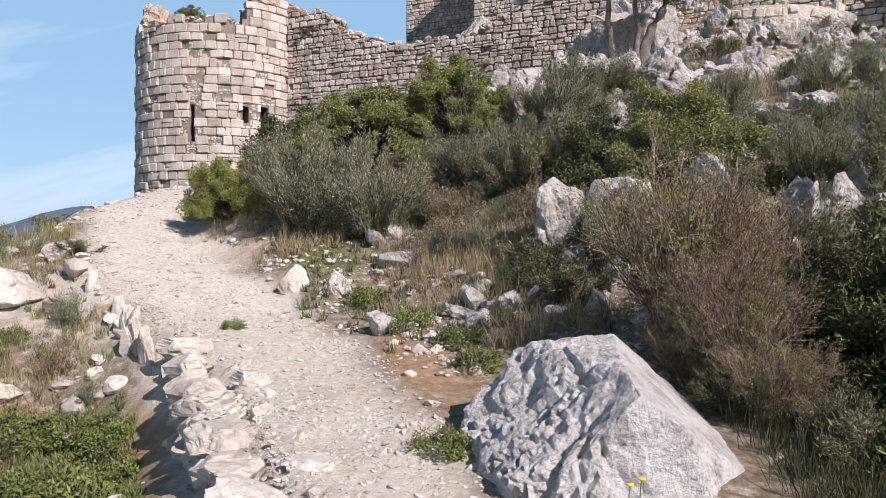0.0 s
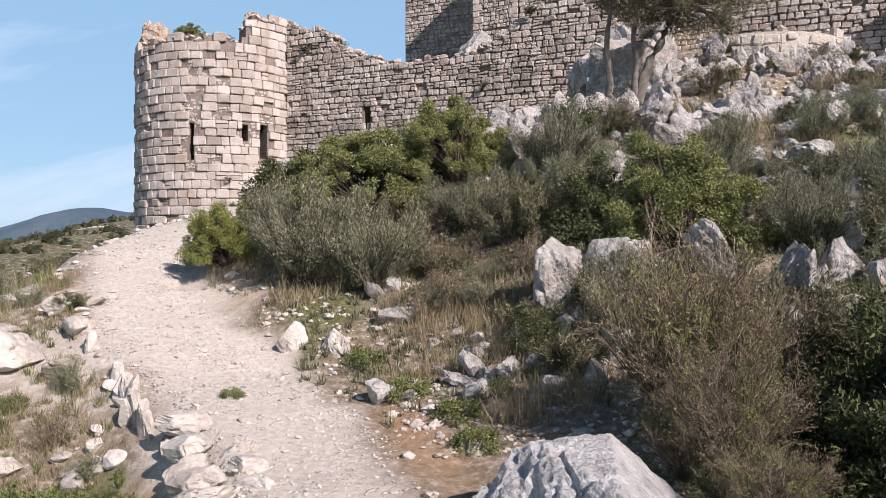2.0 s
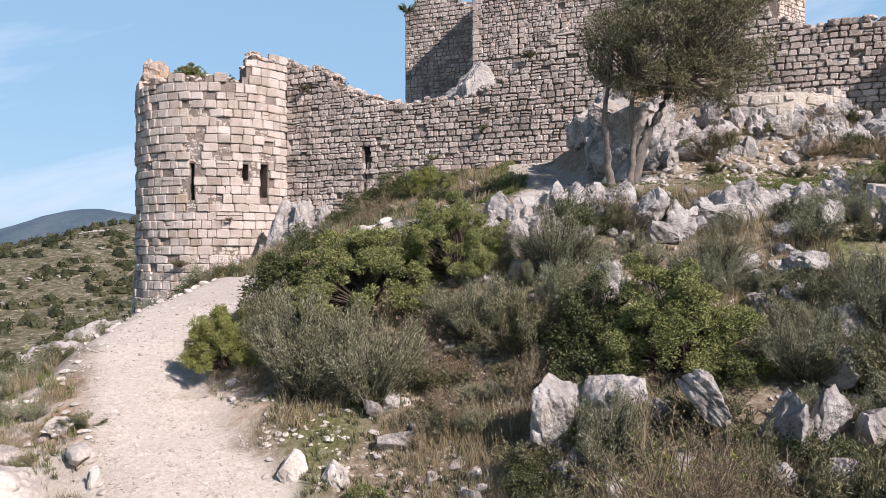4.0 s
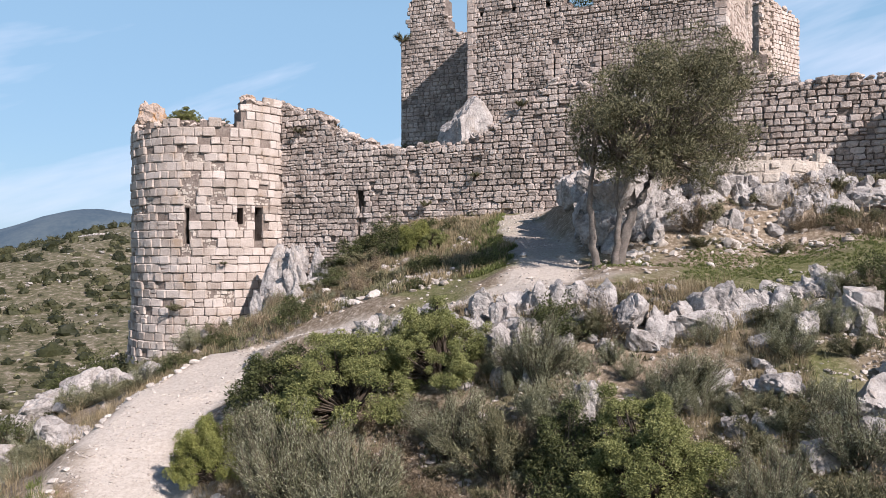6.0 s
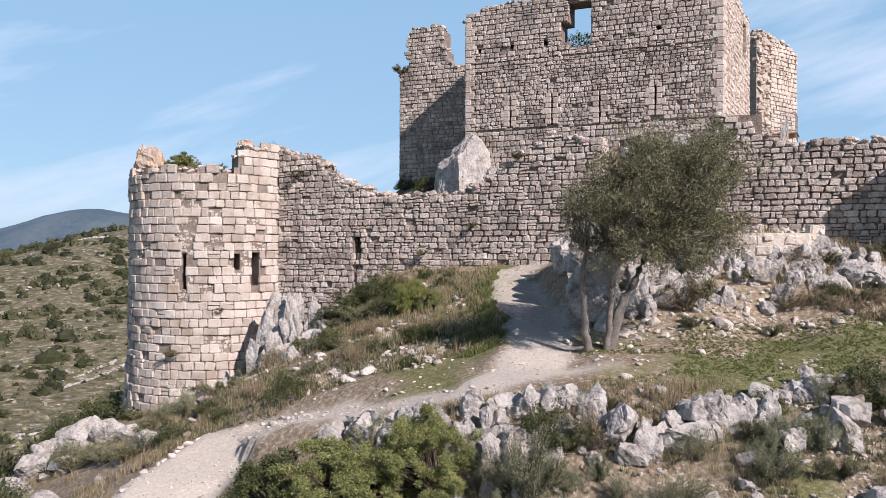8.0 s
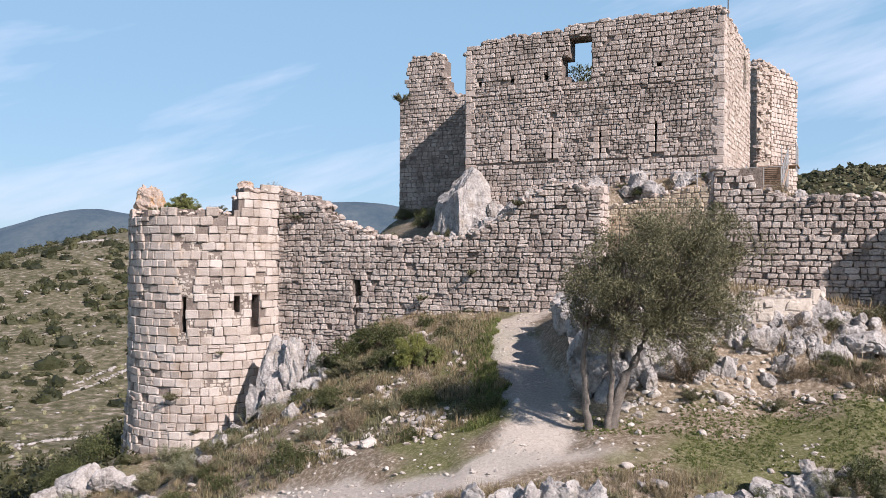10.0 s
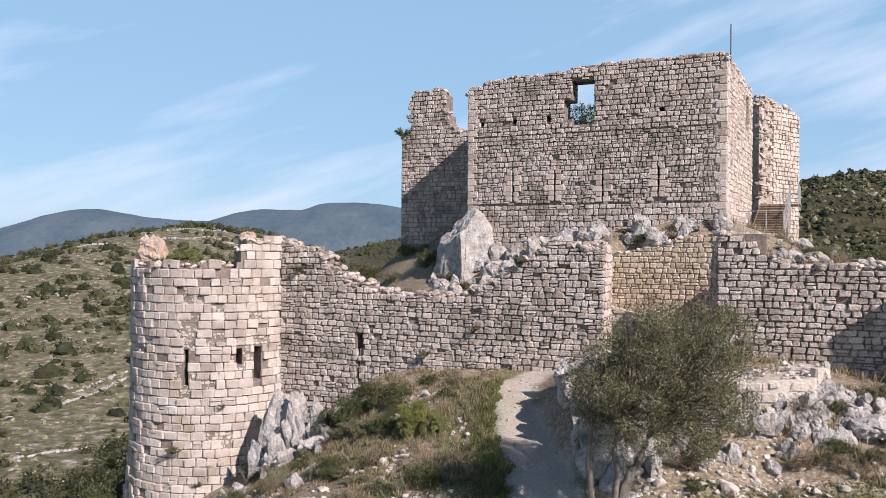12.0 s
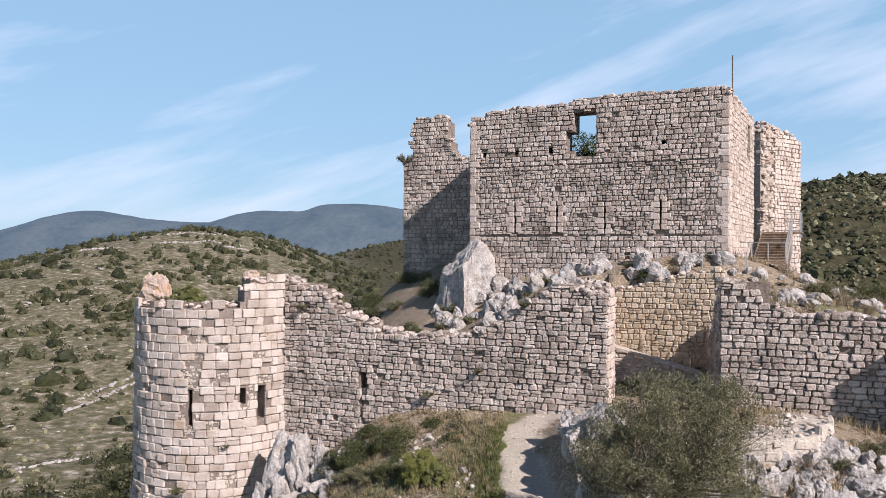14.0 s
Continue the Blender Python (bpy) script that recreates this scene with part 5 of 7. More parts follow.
def brushwood(name, seed, label, stems=74, tall=1.1, fan=0.5):
    """A half-dry shrub: leaning stems that fork twice into fine bare twigs, with a few leafy sprigs."""
    rng = np.random.RandomState(seed)
    root = tagged(new(name), label, "shrub")
    thick, fine, tips, heads = [], [], [], []
    for k in range(stems):
        a, out = rng.uniform(0, 2 * math.pi), fan * math.sqrt(rng.uniform(0.02, 1))
        h = tall * rng.uniform(0.6, 1.0) * (1 - 0.35 * (out / fan) ** 2)
        t = np.linspace(0, 1, 6)[:, None]
        p = np.concatenate([np.cos(a) * out * t ** 1.3, np.sin(a) * out * t ** 1.3, h * t - 0.05], 1) + rng.normal(0, 0.018, (6, 3)) * t
        p[0, :2] += rng.normal(0, 0.05, 2)
        thick.append(p)
        for j in range(11):
            i = rng.randint(1, 6)
            w = unit(unit(p[i] - p[i - 1]) + rng.normal(0, 0.42, 3) + (0, 0, 0.15))
            ln = rng.uniform(0.1, 0.24)
            q = p[i - 1] + (p[i] - p[i - 1]) * rng.rand()
            q = np.stack([q, q + w * ln * 0.5 + rng.normal(0, 0.012, 3), q + w * ln])
            fine.append(q)
            for m in range(5):
                f = rng.uniform(0.2, 1.0)
                w2 = unit(w + rng.normal(0, 0.5, 3) + (0, 0, 0.1))
                o = q[0] + (q[2] - q[0]) * f
                tips.append(np.stack([o, o + w2 * rng.uniform(0.04, 0.1)]))
                heads.append((tips[-1][1], w2))
    v, f = tubes(thick, [(0.006, 0.0025)] * len(thick), 4)
    fast_mesh("woody_frame", v, f, dark_bark, root)
    v, f = tubes(fine + tips, [(0.0022, 0.0012)] * len(fine) + [(0.0014, 0.0008)] * len(tips), 3)
    fast_mesh("twig_mass", v, f, leaf_brown, root)
    pos, way = np.array([h[0] for h in heads]), np.array([h[1] for h in heads])
    pos, way = np.repeat(pos, 7, 0) + rng.normal(0, 0.014, (len(pos) * 7, 3)), unit(np.repeat(way, 7, 0) + rng.normal(0, 0.6, (len(pos) * 7, 3)))
    green = fbm(pos[:, 0] * 5 + seed, pos[:, 2] * 5 + pos[:, 1] * 3, seed, 2) + rng.normal(0, 0.12, len(pos)) > 0.36
    for key, mat, mask, leaf in (("dry_foliage", leaf_brown, ~green, (0.016, 0.006)), ("green_foliage", leaf_yellow, green, (0.022, 0.008))):
        o, w = pos[mask], way[mask]
        side = unit(np.cross(w, rng.normal(size=w.shape)))
        co, q = blades(o, w, side, leaf[0] * rng.uniform(0.6, 1.4, len(o)), leaf[1] * rng.uniform(0.7, 1.3, len(o)))
        fast_mesh(key, co, q, mat, root)
    return root


def plant(source, x, y, size, tall=1.0, turn=None, z=None, label="", used=set()):
    """Sets the plant, or a copy of it, on the ground at x, y."""
    base = height_at(x, y) if z is None else z
    m = pose(x, y, base - 0.03 * size, 0, 0, rb.uniform(0, 360) if turn is None else turn)
    if source.name in used:
        ob = copy_thing(source, m)
    else:
        used.add(source.name)
        ob = source
    ob.matrix_basis = m @ Matrix.Diagonal((size, size, size * tall, 1))
    if label:
        tagged(ob, label)
    return ob


JUNIPER = [shrub("juniper_bush", 600 + k, leaf_green, 470, 200, 0.047, (0.018, 0.0068), 0.55, 0.9, "dense fresh-green juniper bush on the slope", lobes=94, gather=0.075) for k in range(3)]
BOX = [shrub("evergreen_bush", 610 + k, leaf_dark, 130, 90, 0.085, (0.042, 0.014), 0.35, 1.0, "dark green evergreen bush on the stony slope", lobes=36) for k in range(3)]
ROSEMARY = [twiggy("rosemary_bush", 620 + k, leaf_grey, 250, 105, (0.028, 0.0062), 0.85, 0.52, 0.22, 0.025, label="grey-green rosemary bush with upright shoots") for k in range(3)]
BROOM = [brushwood("dry_brushwood", 630 + k, "half-dry brown twiggy shrub with a few green sprigs") for k in range(2)]
HEATH = [twiggy("low_shrub", 640 + k, leaf_olive, 150, 80, (0.042, 0.0085), 0.6, 0.55, 0.25, 0.03, label="low olive-green garrigue shrub") for k in range(3)]
ROSEMARY_S = [twiggy("rosemary_bush", 660 + k, leaf_grey, 120, 60, (0.045, 0.0095), 0.85, 0.52, 0.25, 0.03, label="small grey-green rosemary bush") for k in range(3)]
HEATH_S = [twiggy("low_shrub", 670 + k, leaf_olive, 90, 60, (0.055, 0.0125), 0.6, 0.55, 0.2, 0.03, label="low olive-green garrigue shrub") for k in range(3)]
BOX_S = [shrub("evergreen_bush", 680 + k, leaf_dark, 70, 70, 0.12, (0.048, 0.02), 0.4, 0.9, "small dark green evergreen bush") for k in range(3)]
BROOM_S = [twiggy("dry_brushwood", 690 + k, leaf_brown, 90, 22, (0.045, 0.014), 1.0, 0.5, 0.2, 0.05, leaf_brown, label="small dry brown twiggy shrub", twig=0.004) for k in range(2)]
GORSE = [shrub("yellow_green_bush", 698, leaf_yellow, 320, 170, 0.055, (0.026, 0.0085), 0.45, 0.85, "yellow-green rounded bush beside the path bend", lobes=96, gather=0.105)]
HERB = [shrub("green_herb", 650 + k, grass_green, 34, 46, 0.13, (0.08, 0.03), 0.3, 0.45, "low fresh green herb cushion on the bank", "herb") for k in range(2)]

# bushes beside the lower path and over the slope: kind, variant, place, width, height factor
for kind, k, x, y, size, tall in (
        (GORSE, 0, -3.4, 12.5, 1.4, 1.1), (ROSEMARY, 0, -1.95, 11.55, 1.9, 1.15), (ROSEMARY, 1, -1.0, 11.2, 1.8, 1.08), (ROSEMARY, 2, -2.5, 12.5, 1.6, 1.0), (JUNIPER, 1, -1.3, 13.4, 2.9, 0.78), (JUNIPER, 2, 0.3, 13.6, 2.2, 0.9),
        (BOX, 0, -2.6, 13.9, 1.9, 0.8), (ROSEMARY, 1, 0.5, 12.2, 1.7, 0.8), (HEATH, 0, 1.2, 11.4, 1.6, 1.1), (ROSEMARY, 0, 1.9, 12.9, 1.5, 1.0), (JUNIPER, 0, 3.2, 10.4, 2.4, 0.85), (BOX, 1, 2.2, 10.9, 1.4, 0.9),
        (ROSEMARY, 2, 1.8, 8.7, 1.2, 1.25), (HEATH, 1, 2.3, 8.9, 1.2, 1.0), (BROOM, 0, 2.0, 6.6, 1.6, 1.15), (BROOM, 1, 2.45, 6.6, 1.35, 1.2), (BROOM, 0, 2.2, 5.8, 1.1, 1.0), (BROOM, 1, 2.1, 6.0, 1.0, 1.1), (HEATH, 2, 3.4, 7.6, 1.4, 1.2),
        # BOX at (3.9, 5.2), (3.8, 4.3): added mostly out of view to block sun
        (HEATH, 0, 4.1, 7.2, 1.6, 1.0), (BOX, 0, 3.45, 5.9, 1.5, 1.15), (BOX, 1, 4.3, 6.2, 1.6, 1.15), (BOX, 2, 3.5, 4.9, 1.1, 0.9), (BROOM, 0, 2.2, 5.2, 0.85, 0.8), (BOX, 0, 3.9, 5.2, 1.8, 1.15), (BOX, 2, 3.8, 4.3, 1.4, 1.0), (HEATH, 2, 2.15, 5.4, 0.8, 0.9), (BOX, 2, 3.3, 5.3, 1.3, 1.0), (HEATH, 0, 2.5, 4.6, 0.9, 0.9), (BOX, 1, 3.35, 4.6, 1.0, 1.0), (HEATH, 1, 3.0, 4.3, 0.9, 0.8), (BROOM, 1, 1.9, 5.9, 0.8, 0.9), (ROSEMARY, 1, 4.6, 9.7, 1.5, 0.9), (HEATH, 0, 5.4, 9.2, 1.6, 1.0), (ROSEMARY, 0, 6.1, 10.3, 1.6, 0.9), (HEATH, 1, 5.2, 7.8, 1.6, 1.0),
        (ROSEMARY, 1, 6.0, 7.4, 1.6, 0.9), (ROSEMARY, 2, 4.2, 12.0, 1.3, 0.9), (HEATH, 2, 6.8, 9.0, 1.6, 0.9), (ROSEMARY, 1, 7.6, 10.6, 1.5, 0.8), (HEATH, 1, 2.8, 13.6, 1.1, 0.9), (HEATH, 0, 8.6, 12.5, 1.3, 0.8), (ROSEMARY, 2, 9.2, 14.2, 1.4, 0.8)):
    plant(kind[k], x, y, size, tall)
for x, y in ((-3.4, 7.5), (-3.9, 7.9), (-4.5, 7.0), (-5.0, 7.5), (-3.1, 7.2), (-5.4, 9.9), (-4.9, 10.6), (-5.9, 11.2), (-4.0, 8.6), (-3.3, 6.5), (-5.8, 7.9)):
    plant(rb.choice(rb.choices((HEATH_S, BROOM_S, ROSEMARY_S), (3, 3, 2))[0]), x, y, rb.uniform(0.35, 0.65), rb.uniform(0.7, 1.0))
for k in range(16):
    u = rb.random()
    plant(rb.choice(rb.choices((ROSEMARY_S, HEATH_S), (3, 2))[0]), -1.0 + 9.8 * u, 14.9 - 1.7 * math.sin(u * 3.1) + rb.uniform(-0.8, 0.5), rb.uniform(0.5, 1.0), rb.uniform(0.8, 1.1))
# brown heath and small bushes that close the middle of the slope
for k in range(34):
    x, y = rb.uniform(-0.6, 2.4), rb.uniform(9.9, 12.2)
    if x > 0.9 and y < 10.1:
        continue
    plant(rb.choice(rb.choices((BROOM_S, HEATH_S, ROSEMARY_S), (4, 3, 2))[0]), x, y, rb.uniform(0.5, 0.9), rb.uniform(0.6, 0.95))
# more low growth between them
count = 0
while count < 74:
    x, y = rb.uniform(-2.2, 9.5), rb.uniform(7.6, 14.6)
    if path_distance(np.array([x]), np.array([y]))[0] < 1.7 + 0.3 * (y < 10) or (x < 1.0 and y < 9.6) or (x < 2.2 and y < 8.2):
        continue
    kind = rb.choices((ROSEMARY_S, HEATH_S, BOX_S, BROOM_S), (5, 5, 2, 1.5))[0]
    plant(rb.choice(kind), x, y, rb.uniform(0.6, 1.15), rb.uniform(0.75, 1.05))
    count += 1
while count < 118:
    x, y = rb.uniform(-15, -6.4), rb.uniform(9, 32)
    if path_distance(np.array([x]), np.array([y]))[0] < 1.5 or math.hypot(x - TC[0], y - TC[1]) < 4.6:
        continue
    plant(rb.choice(rb.choices((ROSEMARY_S, HEATH_S, BOX_S), (3, 5, 3))[0]), x, y, rb.uniform(0.7, 1.5), rb.uniform(0.6, 0.9))
    count += 1
# bushes of the upper slope, the outcrop and the walls
for kind, k, x, y, size, tall in (
        (GORSE, 0, -0.5, 26.1, 1.5, 1.2), (JUNIPER, 1, 0.1, 25.6, 1.1, 1.0), (BOX_S, 1, -1.6, 29.5, 1.7, 0.9), (BOX_S, 0, -3.1, 29.8, 1.6, 0.8), (HEATH_S, 2, -2.4, 27.6, 1.6, 0.8), (BOX_S, 2, -4.2, 31.0, 1.3, 0.8), (HEATH_S, 0, -5.6, 28.4, 1.4, 0.7), (HEATH_S, 1, -7.2, 28.8, 1.4, 0.8),
        (BROOM_S, 1, 6.9, 20.0, 1.5, 0.75), (HEATH_S, 2, 7.3, 20.2, 1.3, 1.1), (BROOM_S, 0, 9.7, 19.9, 1.2, 0.6), (HEATH_S, 1, 8.6, 20.9, 1.0, 0.8), (BROOM_S, 1, 10.4, 21.2, 1.3, 0.6), (HEATH_S, 2, 11.2, 21.6, 1.2, 0.7), (HEATH_S, 0, 6.2, 20.5, 0.9, 1.0), (BROOM_S, 0, 12.3, 21.0, 1.2, 0.6), (HEATH_S, 1, 8.0, 21.9, 0.8, 0.7), (HEATH_S, 2, 12.9, 22.6, 1.3, 0.7), (BROOM_S, 1, 11.9, 19.9, 0.9, 0.6), (HEATH_S, 0, 11.4, 20.0, 1.1, 0.8), (BOX_S, 0, 14.3, 22.6, 1.6, 0.9), (BOX_S, 2, 15.8, 21.6, 1.5, 0.8), (HEATH_S, 1, 13.2, 20.8, 1.0, 0.8),
        (HEATH_S, 1, -8.6, 24.4, 1.4, 0.7), (ROSEMARY_S, 0, -7.9, 21.5, 1.3, 0.7), (HEATH_S, 2, -9.5, 26.4, 1.4, 0.8), (BOX_S, 1, -9.2, 29.6, 1.2, 0.8), (HEATH_S, 0, -11.2, 24.8, 1.5, 0.8), (ROSEMARY_S, 1, -10.4, 20.0, 1.5, 0.7), (HEATH_S, 1, -8.9, 17.2, 1.2, 0.8),
        (HEATH_S, 2, -12.6, 21.2, 1.6, 0.8), (BOX_S, 1, -14.9, 35.2, 2.4, 0.9), (BOX_S, 2, -15.2, 37.2, 2.6, 0.9), (BOX_S, 0, -14.8, 31.5, 1.8, 0.9), (BOX_S, 2, -16.2, 27, 2.0, 0.9), (ROSEMARY_S, 2, -7.4, 12.8, 1.2, 0.8), (HEATH_S, 0, -6.9, 14.3, 1.1, 0.8), (HEATH_S, 2, -8.4, 13.8, 1.4, 0.8), (ROSEMARY_S, 0, -6.7, 11.4, 0.9, 0.8),
        (HEATH_S, 1, 0.6, 41.6, 1.2, 1.0), (HEATH_S, 0, 1.4, 38.0, 1.6, 0.7), (HEATH_S, 2, 4.5, 38.2, 1.2, 0.8), (HEATH_S, 1, 7.0, 40.4, 1.0, 0.8), (HEATH_S, 0, 9.6, 38.6, 0.9, 0.8), (HEATH_S, 2, 12.2, 38.0, 0.9, 0.8), (HEATH_S, 2, 15.0, 33.4, 1.6, 0.6),
        (HEATH_S, 0, 17.0, 34.6, 1.7, 0.6), (HEATH_S, 1, 18.3, 36.6, 1.6, 0.6), (BOX_S, 1, 21.0, 37.5, 1.8, 0.8), (HEATH_S, 2, -0.9, 47.5, 1.4, 0.8), (BOX_S, 0, -4.0, 47.0, 1.6, 0.7)):
    plant(kind[k], x, y, size, tall)
while count < 196:
    x, y = rb.uniform(-7, 1.6), rb.uniform(19.4, 32)
    if path_distance(np.array([x]), np.array([y]))[0] < 1.3 or y > 34.0 - 0.42 * (x + 6.9) - 0.6:
        continue
    plant(rb.choice(rb.choices((HEATH_S, BOX_S, ROSEMARY_S, BROOM_S), (5, 4, 1, 2))[0]), x, y, rb.uniform(0.4, 1.15), rb.uniform(0.55, 0.9))
    count += 1
for x, y, size in ((-2.6, 4.6, 0.8), (-2.9, 4.1, 0.9), (-3.3, 4.7, 0.9), (-2.4, 5.2, 0.6), (-3.7, 4.4, 0.9), (-2.75, 5.5, 0.7), (-3.9, 6.0, 0.8), (-3.2, 5.7, 0.7), (-4.5, 5.9, 0.9), (-3.7, 5.0, 0.8), (-3.0, 5.9, 0.5), (-4.2, 4.8, 0.9), (-5.2, 6.4, 0.7), (-3.5, 7.2, 0.4), (-4.6, 8.4, 0.35), (-5.6, 8.6, 0.4), (-3.6, 6.2, 0.9), (-3.3, 5.2, 0.8), (-4.3, 6.6, 1.0), (-4.0, 5.4, 0.9), (-2.9, 4.6, 0.7), (-4.9, 7.2, 0.6), (-2.9, 6.9, 0.5), (-3.4, 4.4, 0.8), (-0.35, 8.3, 0.55), (0.15, 7.6, 0.5), (-0.9, 9.2, 0.5), (0.3, 7.0, 0.45), (0.55, 8.0, 0.4), (-2.2, 8.2, 0.25), (0.0, 5.0, 0.4), (1.1, 4.4, 0.5), (2.6, 4.6, 0.7), (3.0, 5.0, 0.6)):
    plant(rb.choice(HERB), x, y, size)


for k in range(34):
    x, y = rb.gauss(-3.2, 0.6), rb.gauss(6.3, 0.7)
    if beyond_edge(np.array([x]), np.array([y]))[0] > 0.35:
        plant(rb.choice(HERB), x, y, rb.uniform(0.4, 0.85))
# low dry bushes between the stones below the outcrop
for k in range(24):
    x, y = rb.uniform(6.4, 13.5), rb.uniform(18.9, 20.6)
    plant(rb.choice(rb.choices((HEATH_S, BROOM_S, BOX_S), (5, 4, 1))[0]), x, y, rb.uniform(0.4, 0.95), rb.uniform(0.5, 0.85))


def grass(name, label, points, tall, mat, seed, blades_each=22, lean=0.7, wide=0.008):
    """Tufts of grass as one object."""
    rng = np.random.RandomState(seed)
    z = land(points[:, 0], points[:, 1])
    base = np.concatenate([points, z[:, None]], 1)
    b = np.repeat(base, blades_each, 0)
    h = np.repeat(tall, blades_each) * rng.uniform(0.5, 1.15, len(b))
    off = rng.normal(0, 0.05, (len(b), 2)) * (np.repeat(tall, blades_each) / 0.3)[:, None]
    b[:, :2] += off
    b[:, 2] -= 0.02
    way = unit(np.concatenate([off * 4 * lean + rng.normal(0, 0.22 * lean + 0.05, off.shape), np.ones((len(b), 1))], 1))
    side = unit(np.cross(way, rng.normal(size=way.shape)))
    co, q = blades(b, way, side, h, np.full(len(b), wide) * rng.uniform(0.6, 1.4, len(b)))
    return tagged(fast_mesh(name, co, q, mat), label, "grass", kind="stuff")


rg = np.random.RandomState(12)
def spots(n, x0, x1, y0, y1, keep):
    p = np.stack([rg.uniform(x0, x1, n), rg.uniform(y0, y1, n)], -1)
    return p[keep(p[:, 0], p[:, 1])]


p = spots(5600, -2.5, 9, 7.3, 15.5, lambda x, y: (off_path(x, y) > 1.2) & (fbm(x / 1.1, y / 1.1, 61, 3) > 0.0))
grass("dry_grass", "tufts of dry straw-coloured grass on the slope", p, rg.uniform(0.12, 0.38, len(p)), straw, 1, 20, 0.8, 0.0065)
p = spots(1500, -0.8, 2.6, 8.6, 12.0, lambda x, y: (off_path(x, y) > 1.5) & (fbm(x / 0.7, y / 0.7, 75, 3) > -0.15))
grass("dry_grass", "tall pale dry grass in the middle of the slope", p, rg.uniform(0.14, 0.36, len(p)), straw, 23, 16, 0.7, 0.0045)
p = spots(3600, -2.5, 9, 7.3, 15.5, lambda x, y: (off_path(x, y) > 1.1) & (fbm(x / 1.0, y / 1.0, 69, 3) > -0.1))
grass("low_growth", "low olive-green herbs and grass on the slope", p, rg.uniform(0.06, 0.2, len(p)), leaf_olive, 10, 14, 1.0, 0.014)
p = spots(2600, -7.5, 2.6, 19.2, 32.0, lambda x, y: (off_path(x, y) > 1.0) & (fbm(x / 1.6, y / 1.6, 62, 3) > -0.2))
grass("dry_grass", "dry brown grass on the bank below the wall", p, rg.uniform(0.14, 0.36, len(p)), straw, 2, 18, wide=0.014)
p = spots(2200, -7, 2.0, 19.2, 31.5, lambda x, y: (off_path(x, y) > 1.0) & (fbm(x / 1.6, y / 1.6, 68, 3) > -0.1))
grass("green_grass", "olive-green grass on the bank below the wall", p, rg.uniform(0.1, 0.3, len(p)), leaf_olive, 9, 20, wide=0.016)
p = spots(5200, 0.6, 2.6, 19.0, 30.5, lambda x, y: (off_path(x, y) > 0.95) & (off_path(x, y) < 1.75))
grass("green_grass", "fresh green grass along the path edge", p, rg.uniform(0.07, 0.2, len(p)), grass_green, 3, 22, 1.1, 0.016)
p = spots(7000, 2.5, 14, 15.5, 19.4, lambda x, y: (off_path(x, y) > 1.3) & (np.hypot((x - 3.4) / 2.2, (y - 16.7) / 0.9) > 1) & (fbm(x / 1.4, y / 1.4, 63, 3) > -0.15))
grass("green_grass", "short green turf on the terrace", p, rg.uniform(0.03, 0.085, len(p)), grass_green, 4, 14, 1.2, 0.014)
p = spots(900, 7.2, 10.4, 29.5, 34.5, lambda x, y: x > 7.4)
grass("green_grass", "short green grass in the gate passage", p, rg.uniform(0.05, 0.12, len(p)), grass_green, 14, 14, 1.0, 0.02)
# shade under these bushes is put into the grass by the darkest leaf colour
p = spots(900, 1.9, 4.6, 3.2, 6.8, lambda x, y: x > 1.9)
grass("low_growth", "grass under the bushes behind the boulder, coloured dark to stand for shade", p, rg.uniform(0.1, 0.4, len(p)), leaf_scrub, 11, 16, 0.9, 0.006)
p = spots(2200, -8, -2.2, 3.0, 13, lambda x, y: (off_path(x, y) > 1.2) & (fbm(x / 0.9, y / 0.9, 64, 3) > 0.02))
grass("green_grass", "mixed green grass on the bank beside the path", p, rg.uniform(0.07, 0.22, len(p)), grass_green, 5, 20)
p = spots(5200, -5.2, -1.6, 4.4, 8.4, lambda x, y: (beyond_edge(x, y) > 0.25) & (fbm(x / 0.9, y / 0.9, 73, 3) + 0.8 * np.exp(-((x + 3.3) / 0.9) ** 2 - ((y - 6.4) / 1.2) ** 2) > 0.2))
grass("green_herbs", "thick fresh green herbs and grass below the dry stone edge", p, rg.uniform(0.04, 0.13, len(p)), grass_green, 21, 20, 1.4, 0.0085)
p = spots(1400, -6.6, -1.6, 3.6, 11.8, lambda x, y: (off_path(x, y) > 1.2) & (beyond_edge(x, y) < 9) & ((beyond_edge(x, y) > 0.35) | (beyond_edge(x, y) < -8)) & (fbm(x / 0.7, y / 0.7, 76, 3) > 0.0))
grass("low_growth", "olive-green herbs on the bank beside the path", p, rg.uniform(0.05, 0.15, len(p)), leaf_olive, 24, 16, 1.0, 0.009)
p = spots(3000, -6.6, -2.4, 5.4, 12.5, lambda x, y: (off_path(x, y) > 1.2) & (fbm(x / 0.8, y / 0.8, 74, 3) > -0.1))
grass("dry_grass", "short dry grass between the slabs of the bank", p, rg.uniform(0.07, 0.24, len(p)), straw, 22, 20, 1.0, 0.005)
p = spots(1500, -14, -6, 8, 30, lambda x, y: (off_path(x, y) > 1.5) & (fbm(x / 1.4, y / 1.4, 65, 3) > 0.0))
grass("dry_grass", "pale dry grass between the rocks of the flank", p, rg.uniform(0.15, 0.45, len(p)), straw, 6)
p = spots(2600, 8, 23, 19.0, 40, lambda x, y: (fbm(x / 1.4, y / 1.4, 66, 3) > 0.05) & ~((x < 13.2) & (y > 25.5)))
grass("dry_grass", "dry grass among the rocks below the wall", p, rg.uniform(0.2, 0.5, len(p)), straw, 7, 16, wide=0.02)
p = spots(700, 0, 14, 32, 42, lambda x, y: fbm(x / 1.4, y / 1.4, 67, 3) > 0.1)
